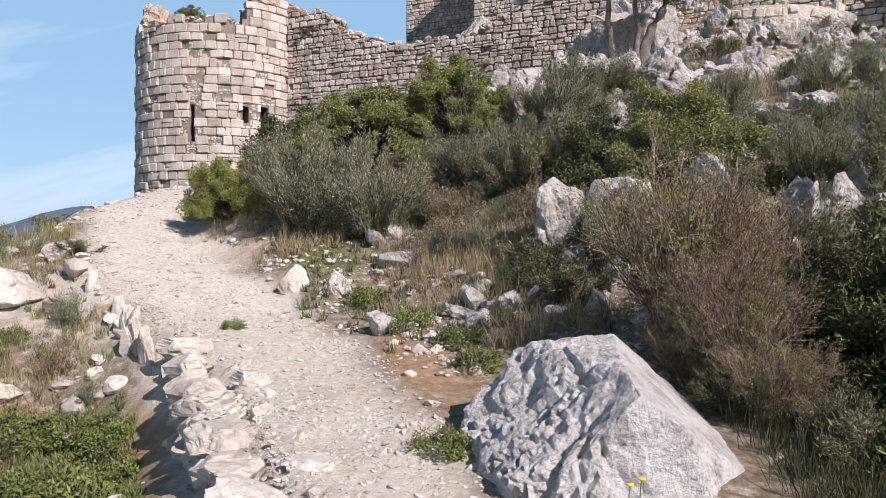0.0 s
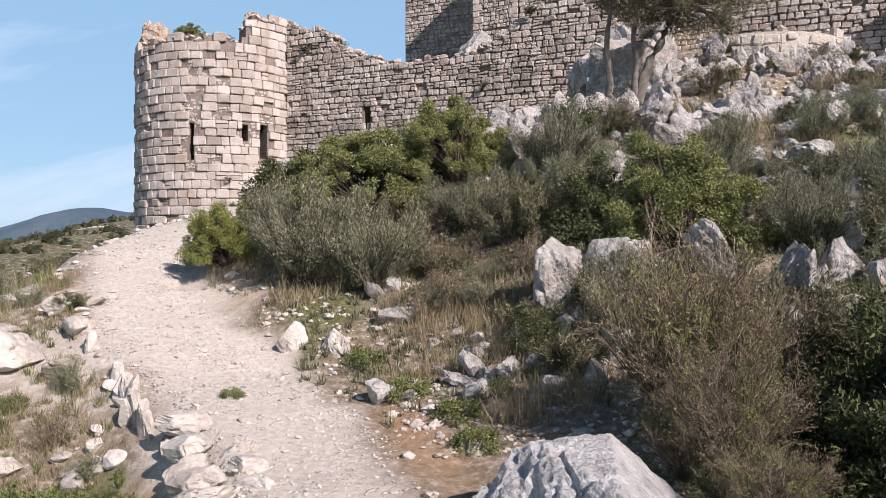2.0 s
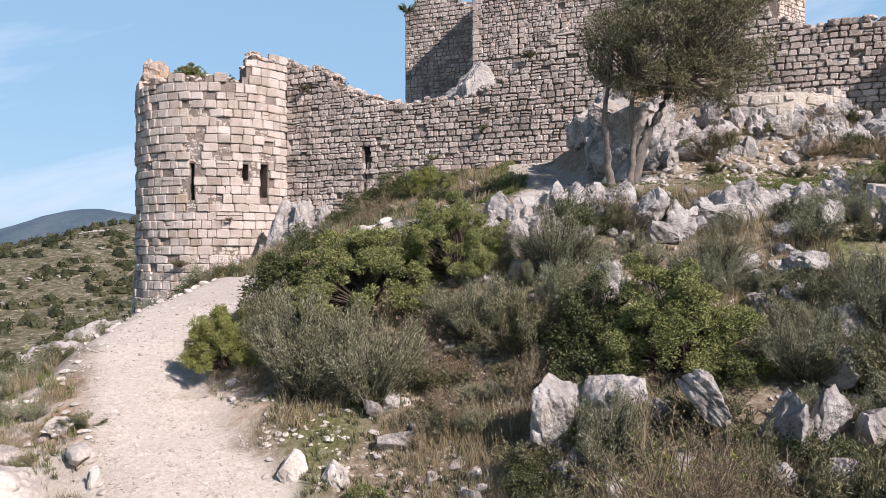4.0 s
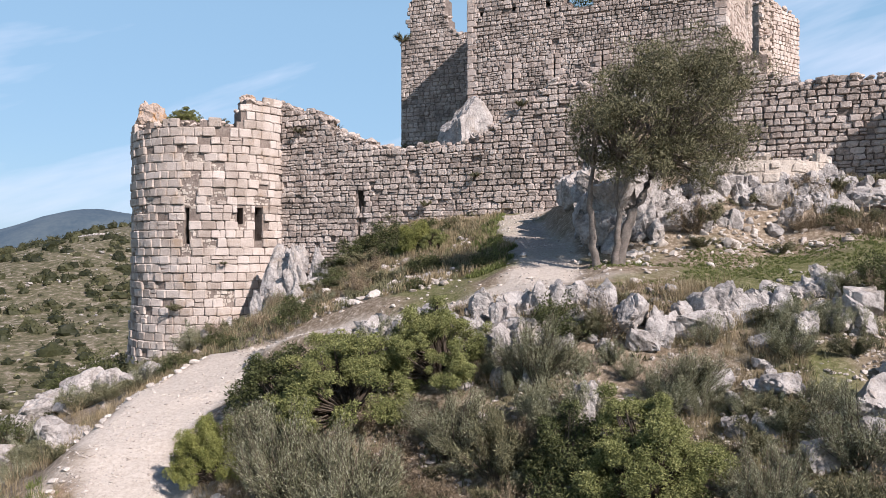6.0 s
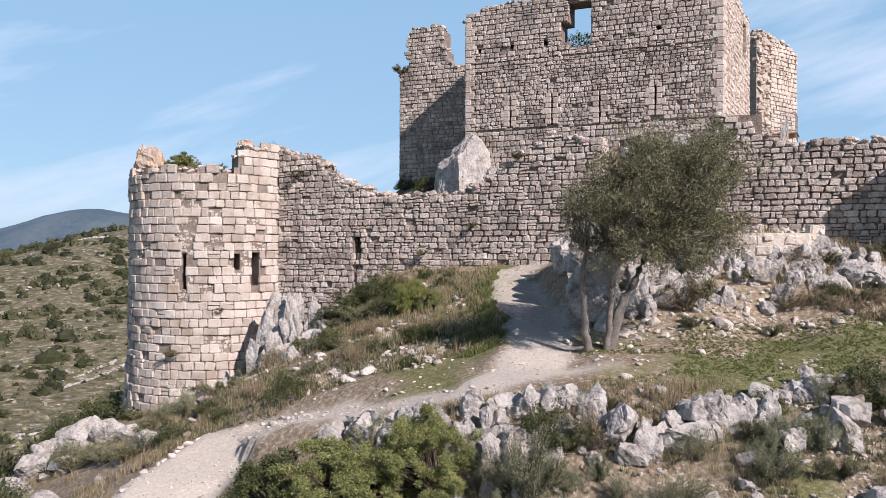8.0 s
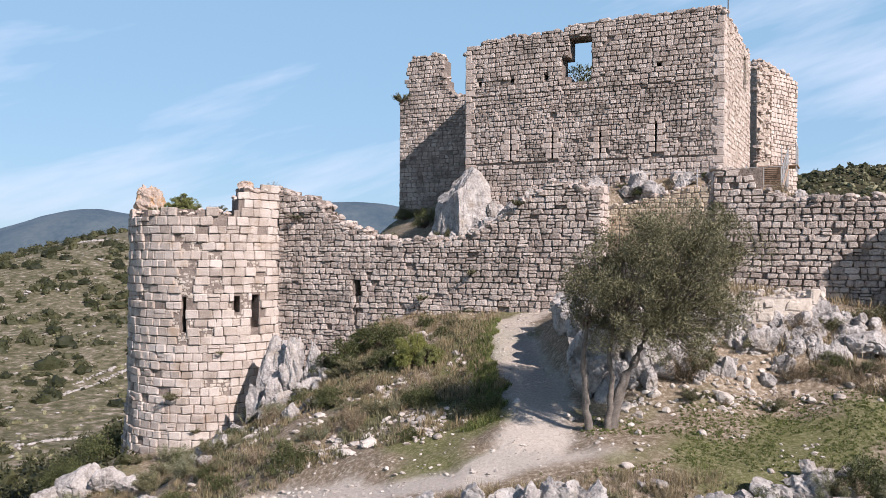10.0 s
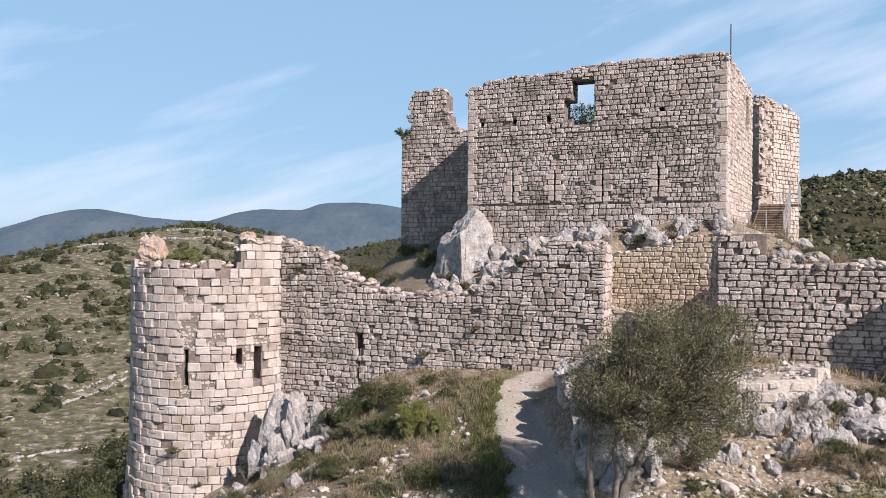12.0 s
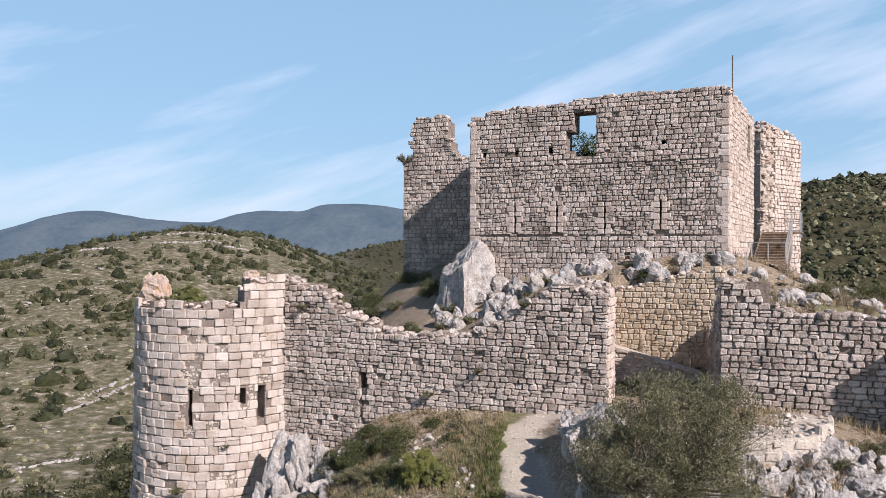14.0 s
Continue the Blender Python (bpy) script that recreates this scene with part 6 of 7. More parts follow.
grass("dry_grass", "dry grass among the broken rock below the keep", p, rg.uniform(0.2, 0.4, len(p)), straw, 8, 16, wide=0.02)


# ---- the olive tree ----
def olive_tree(x, y):
    rng = np.random.RandomState(70)
    z = height_at(x, y)
    root = tagged(new("olive_tree"), "leaning old olive tree with three grey trunks beside the path", "tree")
    root.location = (x, y, z)
    centre, rad = np.array((1.2, -0.3, 3.42)), np.array((2.2, 1.85, 1.78))
    trunks = [([(-0.25, 0.0, -0.15), (-0.32, 0.0, 0.7), (-0.38, 0.05, 1.5), (-0.3, 0.1, 2.3)], 0.085), ([(0.15, 0.0, -0.15), (0.22, -0.02, 0.5), (0.3, 0.0, 1.1), (0.22, 0.05, 1.7), (0.3, 0.1, 2.5)], 0.075), ([(0.25, 0.05, -0.15), (0.38, 0.05, 0.55), (0.62, 0.08, 1.15), (0.95, 0.1, 1.8), (1.3, 0.2, 2.5)], 0.125)]
    for pts, r in trunks:
        pts = np.array(pts)
        fine = np.stack([np.interp(np.linspace(0, 1, 14), np.linspace(0, 1, len(pts)), pts[:, k]) for k in range(3)], -1)
        fine[1:-1] += rng.normal(0, 0.018, (12, 3))
        v, f = tubes([fine], [(r * 1.25, r * 0.55)], 9)
        fast_mesh("trunk", v, f, bark, root, smooth=True)
    starts = [np.array(t[0][-1]) for t in trunks] + [np.array((0.95, 0.1, 1.8)), np.array((-0.38, 0.05, 1.5))]
    d = unit(rng.normal(size=(260, 3)))
    cl = centre + d * rad * (rng.uniform(0.25, 1.0, 260) ** 0.5)[:, None] * (1 + 0.2 * noise3(d * 2, 7, 3))[:, None]
    cl[:, 2] += 0.35 * (cl[:, 0] - centre[0]) * (cl[:, 2] > centre[2]) * 0.6
    cl = cl[cl[:, 2] > 1.75]
    paths, radii = [], []
    for c in cl:
        s = min(starts, key=lambda q: np.linalg.norm(q - c) - q[2] * 0.3)
        m = s * 0.45 + c * 0.55 + rng.normal(0, 0.14, 3)
        paths.append([s, (s + m) / 2 + rng.normal(0, 0.06, 3), m, (m + c) / 2 + rng.normal(0, 0.05, 3), c])
        radii.append((0.032, 0.006))
    for p, r in zip(paths, radii):
        v, f = tubes([p], [r], 5)
        fast_mesh("branch", v, f, bark, root)
    pos, way, side, ln, wd = clumped(rng, cl, 250, 1.0, rng.uniform(0.18, 0.42, len(cl)), (0.085, 0.02), 0.35)
    co, q = blades(pos, way, side, ln, wd)
    fast_mesh("crown", co, q, leaf_olive, root)
    return root


olive_tree(4.2, 18.0)


# ---- far scrub on the hillsides ----
def far_scrub(name, label, points, sizes, mat, seed, cards=16, leaf=0.3, heart=1.0):
    """Shrubs seen from afar, as one object: an uneven leafy body each, with sprays standing out of it."""
    rng = np.random.RandomState(seed)
    z = land(points[:, 0], points[:, 1])
    base = np.concatenate([points, z[:, None]], 1)
    co0, fa0 = BALLS[2]
    k = len(co0)
    jag = 1 + rng.uniform(-0.35, 0.22, (len(base), k, 1))
    squash = np.stack([rng.uniform(0.4, 0.62, len(base)), rng.uniform(0.4, 0.62, len(base)), rng.uniform(0.35, 0.6, len(base))], -1)
    body = base[:, None, :] + co0[None] * jag * (sizes[:, None] * squash * heart)[:, None, :]
    faces = (fa0[None] + (np.arange(len(base)) * k)[:, None, None]).reshape(-1, 3)
    b, s = np.repeat(base, cards, 0), np.repeat(sizes, cards)
    d = unit(rng.normal(size=b.shape))
    d[:, 2] = np.abs(d[:, 2])
    pos = b + d * (s * rng.uniform(0.18, 0.5, len(b)))[:, None]
    way = unit(d + rng.normal(0, 0.5, d.shape))
    side = unit(np.cross(way, rng.normal(size=d.shape)))
    co, q = blades(pos, way, side, s * leaf * rng.uniform(0.7, 1.4, len(b)), s * leaf * rng.uniform(0.4, 0.8, len(b)))
    tri = np.concatenate([q[:, (0, 1, 2)], q[:, (0, 2, 3)]]) + len(base) * k
    return tagged(fast_mesh(name, np.concatenate([body.reshape(-1, 3), co]), np.concatenate([faces, tri]), mat), label, "shrubs", kind="stuff")


for k in range(46):
    x, y = rb.uniform(1.5, 13.5), rb.uniform(33.0, 39.5)
    if y < 43.6 - 0.444 * (x - 1.7) - 1.2 and not (6.5 < x < 12.6 and y < 37.2 - 0.45 * (x - 8)):
        plant(rb.choice(rb.choices((HEATH_S, BROOM_S, BOX_S, ROSEMARY_S), (4, 3, 2, 2))[0]), x, y, rb.uniform(0.4, 1.0), rb.uniform(0.6, 0.9))
for k in range(40):
    x, y = rb.uniform(13.5, 24), rb.uniform(26, 40)
    plant(rb.choice(rb.choices((HEATH_S, BROOM_S, BOX_S), (4, 2, 2))[0]), x, y, rb.uniform(0.5, 1.3), rb.uniform(0.5, 0.9))
for x, y, size in ((-4.5, 39, 1.6), (-6, 41.5, 1.5), (-3.2, 42, 1.5), (-1.5, 40.5, 1.3), (-0.5, 44.5, 1.5), (-5, 45, 1.7), (-2.6, 46, 1.6), (-7.4, 43.5, 1.6), (-1.8, 48.6, 1.4), (-6.6, 48, 1.8), (0.2, 39.4, 1.1), (-4.2, 49.5, 1.6), (-8.8, 40.6, 1.5), (-3.8, 37.4, 1.1), (-1.0, 36.4, 1.0)):
    plant(rb.choice(rb.choices((HEATH_S, BOX_S), (2, 3))[0]), x, y, size, rb.uniform(0.7, 0.95))


rf = np.random.RandomState(33)
def wedge(n, d0, d1, px0, px1, power=1.0):
    """Places by distance and bearing from the foot of the path."""
    dist = d0 + (d1 - d0) * rf.rand(n) ** power
    bear = rf.uniform(px0, px1, n)
    return np.stack([bear * dist, dist], -1)


p = wedge(3300, 40, 620, -0.66, -0.08, 1.4)
p = p[fbm(p[:, 0] / 14, p[:, 1] / 14, 71, 3) > -0.12]
size = np.minimum(rf.lognormal(0.3, 0.6, len(p)) * (0.45 + p[:, 1] / 150), 7.0)
close = p[:, 1] < 170
far_scrub("garrigue_scrub", "scattered dark garrigue shrubs on the nearer hillside", p[close], size[close] * 1.1, leaf_scrub, 12, 150, 0.1, 0.6)
far_scrub("garrigue_scrub", "scattered dark garrigue shrubs on the opposite hillside", p[~close], size[~close] * 1.05, leaf_scrub, 1, 60, 0.12, 0.8)
p = np.stack([rf.uniform(-48, -12.5, 1500), rf.uniform(6, 75, 1500)], -1)
p = np.concatenate([p, np.stack([rf.uniform(-50, -14, 420), rf.uniform(34, 90, 420)], -1)])
size = rf.lognormal(-0.15, 0.45, len(p)) * np.where(np.arange(len(p)) < 1500, 1, 2.2)
far_scrub("garrigue_scrub", "dark scrub on the flank below the tower", p[:1500], size[:1500], leaf_scrub, 5, 60, 0.13, 0.5)
far_scrub("garrigue_scrub", "large dark evergreen shrubs on the flank below the tower", p[1500:], size[1500:], leaf_scrub, 15, 230, 0.07, 0.6)
p = wedge(1500, 42, 400, -0.66, -0.2, 1.5)
far_scrub("garrigue_scrub", "grey-green low scrub on the opposite hillside", p, rf.lognormal(-0.2, 0.35, len(p)), leaf_olive, 2, 6)
p = wedge(800, 44, 380, -0.64, -0.12, 1.4)
p = p[fbm(p[:, 0] / 16, p[:, 1] / 16, 72, 3) > 0.05]
strewn("hillside_rocks", "pale rocks on the opposite hillside", p, rf.lognormal(-1.0, 0.45, len(p)) * (0.6 + p[:, 1] / 260), rock_grey, 2, 640, 0.45)
for k, line in enumerate((((-176, 458), (-162, 466), (-135, 490)), ((-160, 436), (-150, 441), (-136, 458), (-118, 462)), ((-196, 420), (-181, 417), (-165, 420)), ((-130, 440), (-115, 450), (-104, 462)), ((-95, 190), (-91, 198), (-86, 215), (-84, 226)), ((-92, 187), (-88, 196), (-83, 213)), ((-80, 124), (-75, 135), (-72, 146), (-68, 156)))):
    run = np.array(line, float)
    t = np.linspace(0, len(run) - 1.001, 150)
    p = run[t.astype(int)] + (run[t.astype(int) + 1] - run[t.astype(int)]) * (t % 1)[:, None] + rf.normal(0, 0.35 if k > 3 else 0.8, (150, 2))
    strewn("terrace_wall", "low pale dry stone terrace wall on the opposite hillside", p, rf.lognormal(-1.15 if k > 3 else -0.6, 0.35, 150), rock_grey, 2, 660 + k, 0.6)
p = wedge(3600, 120, 560, 0.36, 0.75, 1.2)
far_scrub("hill_wood", "dark green scrub covering the hill beyond", p, rf.lognormal(0.6, 0.4, len(p)), leaf_scrub, 3, 5)
p = wedge(2600, 120, 560, 0.38, 0.62, 1.2)
far_scrub("hill_wood", "low olive scrub covering the hill beyond", p, rf.lognormal(0.25, 0.4, len(p)), leaf_olive, 13, 5)
p = wedge(700, 640, 1180, -0.2, 0.06)
far_scrub("hill_wood", "scrub on the farther hill", p, rf.lognormal(1.3, 0.3, len(p)), leaf_scrub, 7, 2)
p = wedge(600, 55, 140, 0.3, 0.8, 1.2)
far_scrub("hill_wood", "dark green scrub beyond the castle hill", p, rf.lognormal(0.2, 0.35, len(p)), leaf_scrub, 4)
p = np.stack([rf.uniform(-26, 1.5, 420), rf.uniform(38, 80, 420)], -1)
p = p[(np.hypot(p[:, 0] - TC[0], p[:, 1] - TC[1]) > 5) & ((p[:, 0] < -5) | (p[:, 1] > 53))]
far_scrub("garrigue_scrub", "scrub on the back slope below the keep", p, rf.lognormal(-0.2, 0.4, len(p)), leaf_scrub, 6, 90, 0.12, 0.7)


# ---- details of the ruins ----
def box_bm(bm, size, m):
    r = bmesh.ops.create_cube(bm, size=1.0, matrix=m @ Matrix.Diagonal((*size, 1)))
    bmesh.ops.bevel(bm, geom=list({e for v in r["verts"] for e in v.link_edges}), offset=min(size) * 0.08, segments=1, affect="EDGES")


def rod(name, a, b, r, mat, parent, sides=6):
    a, b = np.array(a, float), np.array(b, float)
    v, f = tubes([np.stack([a + (b - a) * t for t in (0, 0.34, 0.67, 1)])], [(r, r)], sides)
    return fast_mesh(name, v, f, mat, parent, smooth=True)


def rubble_top(name, label, surf, length, top, thick, seed, every=0.22, size=(0.1, 0.2), mats=None, u0=0.0):
    """Loose stones of the broken wall head, as one object."""
    rng = np.random.RandomState(seed)
    shapes = [rock_shape(700 + k, 2, cuts=9, craggy=0.1) for k in range(6)]
    cos, fas, c, u = [], [], 0, u0
    while u < length:
        for dd in np.arange(0.12, thick - 0.05, every * 1.3):
            if rng.rand() < 0.25:
                continue
            p, f = shapes[rng.randint(6)]
            s = rng.uniform(*size)
            o = surf(u + rng.uniform(-0.08, 0.08), top(u) + rng.uniform(-0.12, 0.05), dd + rng.uniform(-0.06, 0.06))
            q = (p * (s * 1.2, s, s * 0.75)) @ np.array(Euler(rng.uniform(-0.4, 0.4, 3) + (0, 0, rng.uniform(0, 6))).to_matrix()).T + o
            cos.append(q)
            fas.append(f + c)
            c += len(p)
        u += every
    return tagged(fast_mesh(name, np.concatenate(cos), np.concatenate(fas), mats or rubble), label, "stones", kind="stuff")


# low round masonry base on the outcrop
lime = material("lime_rendered_stone", (0.36, 0.31, 0.26), (0.52, 0.465, 0.40), (0.64, 0.59, 0.525), 2.0, 12, bump=1.0, depth=0.08)
plinth = tagged(new("low_round_wall"), "low round base of pale mortared stone on the outcrop", "wall")
pl_surf, pl_len = ring_wall((9.5, 24.3), 2.8, -140, 25)
pl_top = profile([(0, 8.95), (2.5, 9.05), (5, 9.1), (pl_len, 8.95)], 0.06, 31)
core("core", pl_surf, pl_len, 7.0, pl_top, 1.6, lime, plinth, proud=0.03)
stones(plinth, pl_surf, pl_len, 7.8, pl_top, FIELD, lime, 32, (0.2, 0.34), (0.25, 0.6), mess=0.15, gap=0.01, spread=0.03, lost=0.3)
rubble_top("wall_head_rubble", "loose pale stones on the low round wall", pl_surf, pl_len, pl_top, 1.6, 10, 0.38, (0.06, 0.15), lime)


rubble_top("wall_head_rubble", "loose stones on the broken top of the curtain wall", a_surf, a_len, a_top, 1.2, 1)
rubble_top("wall_head_rubble", "loose stones on the broken wall by the gate", e_surf, e_len, e_top, 1.0, 2)
rubble_top("wall_head_rubble", "loose stones on the keep's broken front wall head", k_surf, k_len, k_top, 1.3, 3, 0.26, (0.08, 0.17))
rubble_top("wall_head_rubble", "loose stones on the keep's side wall head", s_surf, s_len, s_top, 1.3, 4, 0.28, (0.08, 0.17), pale_wall)
rubble_top("wall_head_rubble", "loose stones on the head of the keep's ruined wing", l_surf, l_len, l_top, 1.4, 5, 0.26)
rubble_top("wall_head_rubble", "loose stones on the head of the keep's projection", j_surf, j_len, j_top, 1.5, 6, 0.26, (0.1, 0.22), pale_wall)
rubble_top("wall_head_rubble", "loose stones and mortar on the round tower's broken rim", t_surf, t_len, t_top, 1.15, 7, 0.24, (0.08, 0.17), pale_wall)
rubble_top("wall_head_rubble", "loose stones on the retaining wall head", c_surf, c_len, c_top, 0.8, 8, 0.24, (0.08, 0.17), pale_wall)
rubble_top("wall_head_rubble", "loose stones on the return wall head", b_surf, b_len, b_top, 1.1, 9, 0.26)

# lichen-covered stub and plants on the tower
def stub(x, y, z, size, seed, label):
    """A stub of old mortared masonry, weathered to one rough mass, orange with lichen above."""
    co, f = BALLS[5]
    p = np.sign(co) * np.abs(co) ** 0.55
    p = p * (1 + 0.42 * noise3(p * 1.9 + seed, seed, 4, 0.65))[:, None] + 0.07 * noise3(p * 6 + seed, seed + 2, 3)[:, None]
    p[:, 0] *= 1 - 0.18 * p[:, 2]
    ob = tagged(fast_mesh("masonry_stub", p * size, f, lichen), label, "masonry")
    ob.location = (x, y, z + size[2] * 0.85)
    return ob


stub(-12.8, 35.0, 11.85, (0.56, 0.44, 0.68), 907, "stub of masonry with orange lichen on the tower")
stub(-8.25, 34.2, 12.95, (0.32, 0.26, 0.2), 905, "small stub of masonry with orange lichen on the rim")
# yellow flowers
petal = material("yellow_petals", (0.6, 0.42, 0.02), (0.75, 0.55, 0.03), (0.8, 0.62, 0.08), 20, 90, bump=0)
for x, y in ((0.9, 3.85), (0.97, 3.9), (-2.6, 4.5), (-2.75, 4.9)):
    z = height_at(x, y)
    flower = tagged(new("yellow_flower"), "small yellow wild flower in the grass", "flower", "yellow wild flowers")
    rod("stalk", (x, y, z - 0.02), (x + 0.02, y, z + 0.2), 0.003, grass_green, flower, 4)
    v, f = BALLS[2]
    fast_mesh("blossom", v * (0.02, 0.02, 0.009) + (x + 0.02, y, z + 0.2), f, petal, flower)
for kind, k, x, y, z, size, tall, label in (
        (JUNIPER, 2, -10.9, 33.6, 11.85, 1.7, 0.75, "green bush growing on the tower's broken rim"), (HEATH_S, 0, -12.2, 34.4, 11.9, 0.9, 0.8, "dry green plant on the tower's rim"), (HEATH_S, 1, -9.4, 33.7, 11.9, 0.8, 0.9, "grey-green plant on the tower's rim"),
        (BROOM_S, 0, -7.3, 35.3, 13.0, 0.9, 0.55, "dry brown twiggy plant on the wall head"), (BROOM_S, 1, -5.6, 34.6, 12.4, 0.8, 0.5, "dry brown twiggy plant on the wall head"), (BROOM_S, 0, -4.3, 34.0, 11.8, 0.6, 0.5, "dry brown twiggy plant on the wall head"),
        (HEATH_S, 2, -3.0, 33.6, 11.1, 0.6, 0.7, "small grey-green plant on the wall head"), (HEATH_S, 1, 4.2, 30.9, 12.2, 0.7, 0.7, "small plant on the wall head"), (HEATH_S, 2, 3.4, 30.1, 12.1, 0.7, 0.7, "small grey plant rooted in the wall"),
        (HEATH_S, 0, -2.3, 50.6, 20.1, 1.2, 1.0, "dark plant rooted in the ruined wing"), (HEATH_S, 0, -6.0, 34.05, 11.7, 0.7, 0.6, "small olive plant rooted in the wall face"), (HEATH_S, 1, 1.6, 30.7, 9.4, 0.5, 0.8, "small dry plant rooted in the wall face"),
        (HEATH_S, 1, -0.4, 31.5, 8.3, 0.6, 0.8, "small dry plant at the foot of the wall"), (HEATH_S, 2, -10.9, 32.45, 4.0, 0.75, 0.8, "small dry plant rooted in the tower face"), (HEATH_S, 0, -8.9, 32.6, 5.9, 0.35, 0.8, "small green tuft rooted in the tower face"),
        (HEATH_S, 1, -9.9, 32.5, 2.6, 0.5, 0.8, "small dry plant rooted in the tower face")):
    plant(kind[k], x, y, size, tall, z=z, label=label)
# tree seen through the keep's window
plant(BOX[0], 8.6, 45.6, 3.6, 1.1, z=18.2, label="green tree crown growing inside the keep")

# timber stairs with steel handrails up to the keep
stairs = tagged(new("timber_stairs"), "weathered timber stairs with steel handrails beside the keep", "stairs")
s0, s1, nst = Vector((17.95, 42.0, 13.8)), Vector((20.1, 46.1, 15.5)), 11
across = Vector((0.886, -0.464, 0))
for k in range(nst):
    c = s0.lerp(s1, (k + 0.5) / nst)
    bm = bmesh.new()
    box_bm(bm, (1.6, 0.46, 0.05), Matrix.Translation(c) @ pose(0, 0, 0, 0, 0, -27.7))
    part("tread", bm, timber, stairs)
    bm = bmesh.new()
    box_bm(bm, (1.55, 0.03, 0.14), Matrix.Translation(c + Vector((-0.09, -0.18, -0.09))) @ pose(0, 0, 0, 0, 0, -27.7))
    part("riser", bm, dark_bark, stairs)
for sd in (-0.83, 0.83):
    a, b = s0 + across * sd, s1 + across * sd
    bm = bmesh.new()
    mid, way = (a + b) / 2, (b - a)
    box_bm(bm, (0.06, way.length + 0.3, 0.26), Matrix.Translation(mid - Vector((0, 0, 0.1))) @ way.to_track_quat("Y", "Z").to_matrix().to_4x4())
    part("stringer", bm, timber, stairs)
    if sd > 0:
        for k in range(6):
            p = a.lerp(b, k / 5)
            rod("post", p - Vector((0, 0, 1.3)), p + Vector((0, 0, 1.05)), 0.028, steel, stairs)
        for hgt in (0.5, 1.05):
            rod("handrail", a + Vector((0, 0, hgt)), b + Vector((0, 0, hgt)), 0.028, steel, stairs)
rot = Matrix.Rotation(radians(-27.7), 3, "Z")
landing = s1 + rot @ Vector((0.25, 0.95, 0))
bm = bmesh.new()
box_bm(bm, (2.2, 1.9, 0.07), Matrix.Translation(landing) @ rot.to_4x4())
part("landing", bm, timber, stairs)
corners = [landing + rot @ Vector((dx, dy, 0)) for dx, dy in ((0.2, -0.9), (1.0, -0.9), (1.0, 0.0), (1.0, 0.9))]
for p in corners:
    rod("post", p - Vector((0, 0, 0.3)), p + Vector((0, 0, 1.2)), 0.028, steel, stairs)
for hgt in (0.12, 0.65, 1.2):
    for p, q in zip(corners[:-1], corners[1:]):
        rod("handrail", p + Vector((0, 0, hgt)), q + Vector((0, 0, hgt)), 0.024, steel, stairs)
# boarded platform at their foot
foot = s0 + rot @ Vector((-0.35, -0.75, -0.08))
bm = bmesh.new()
box_bm(bm, (2.6, 1.4, 0.09), Matrix.Translation(foot) @ rot.to_4x4())
part("platform", bm, timber, stairs)
rail = [foot + rot @ Vector((dx, -0.66, 0)) for dx in (-2.4, -1.25, -0.4, 0.4, 1.25)]
for p in rail:
    rod("post", p - Vector((0, 0, 0.9)), p + Vector((0, 0, 1.1)), 0.028, steel, stairs)
for hgt in (0.12, 1.1):
    for p, q in zip(rail[:-1], rail[1:]):
        rod("handrail", p + Vector((0, 0, hgt)), q + Vector((0, 0, hgt)), 0.026, steel, stairs)
rod("handrail", rail[-1] + Vector((0, 0, 1.1)), s0 + across * 0.83 + Vector((0, 0, 1.05)), 0.026, steel, stairs)

# rope fence along the foot of the keep
fence = tagged(new("rope_fence"), "thin steel posts with a rope along the keep's foot", "fence")
line = [(4.2, 40.4), (6.6, 38.6), (8.6, 37.9), (10.6, 37.5), (12.6, 36.9), (14.6, 36.6), (16.0, 39.6)]
tops = []
for x, y in line:
    z = height_at(x, y)
    rod("post", (x, y, z - 0.2), (x, y, z + 1.0), 0.025, steel, fence)
    tops.append(Vector((x, y, z + 0.95)))
for a, b in zip(tops[:-1], tops[1:]):
    pts = [a.lerp(b, t) - Vector((0, 0, 0.35 * t * (1 - t))) for t in np.linspace(0, 1, 9)]
    v, f = tubes([[tuple(p) for p in pts]], [(0.012, 0.012)], 5)
    fast_mesh("rope", v, f, steel, fence)

mast = tagged(new("lightning_rod"), "thin dark steel mast on top of the keep", "mast")
rod("pole", (15.75, 41.6, 21.8), (15.75, 41.6, 24.9), 0.03, dark_bark, mast)

# sloping kerb of pale stone up to the gate
ramp_wall = tagged(new("ramp_parapet"), "sloping parapet of pale stone at the gate", "wall")
rp_surf, rp_len = straight((6.95, 32.75), (10.7, 31.4))
rp_top = lambda u: 10.35 - 1.05 * u / rp_len
core("core", rp_surf, rp_len, 8.2, lambda u: rp_top(u) - 0.1, 0.5, pale_wall, ramp_wall)
stones(ramp_wall, rp_surf, rp_len, 8.6, lambda u: rp_top(u) - 0.06, FIELD, pale_wall, 42, (0.16, 0.24), (0.22, 0.5), gap=0.01)
ends = [Vector(rp_surf(u, rp_top(u), 0.25)) for u in (0.0, rp_len)]
way = ends[1] - ends[0]
for k in range(7):
    bm = bmesh.new()
    box_bm(bm, (way.length / 7 - 0.012, 0.62, 0.13), Matrix.Translation(ends[0].lerp(ends[1], (k + 0.5) / 7)) @ way.to_track_quat("X", "Z").to_matrix().to_4x4())
    part("coping_stone", bm, lime, ramp_wall)


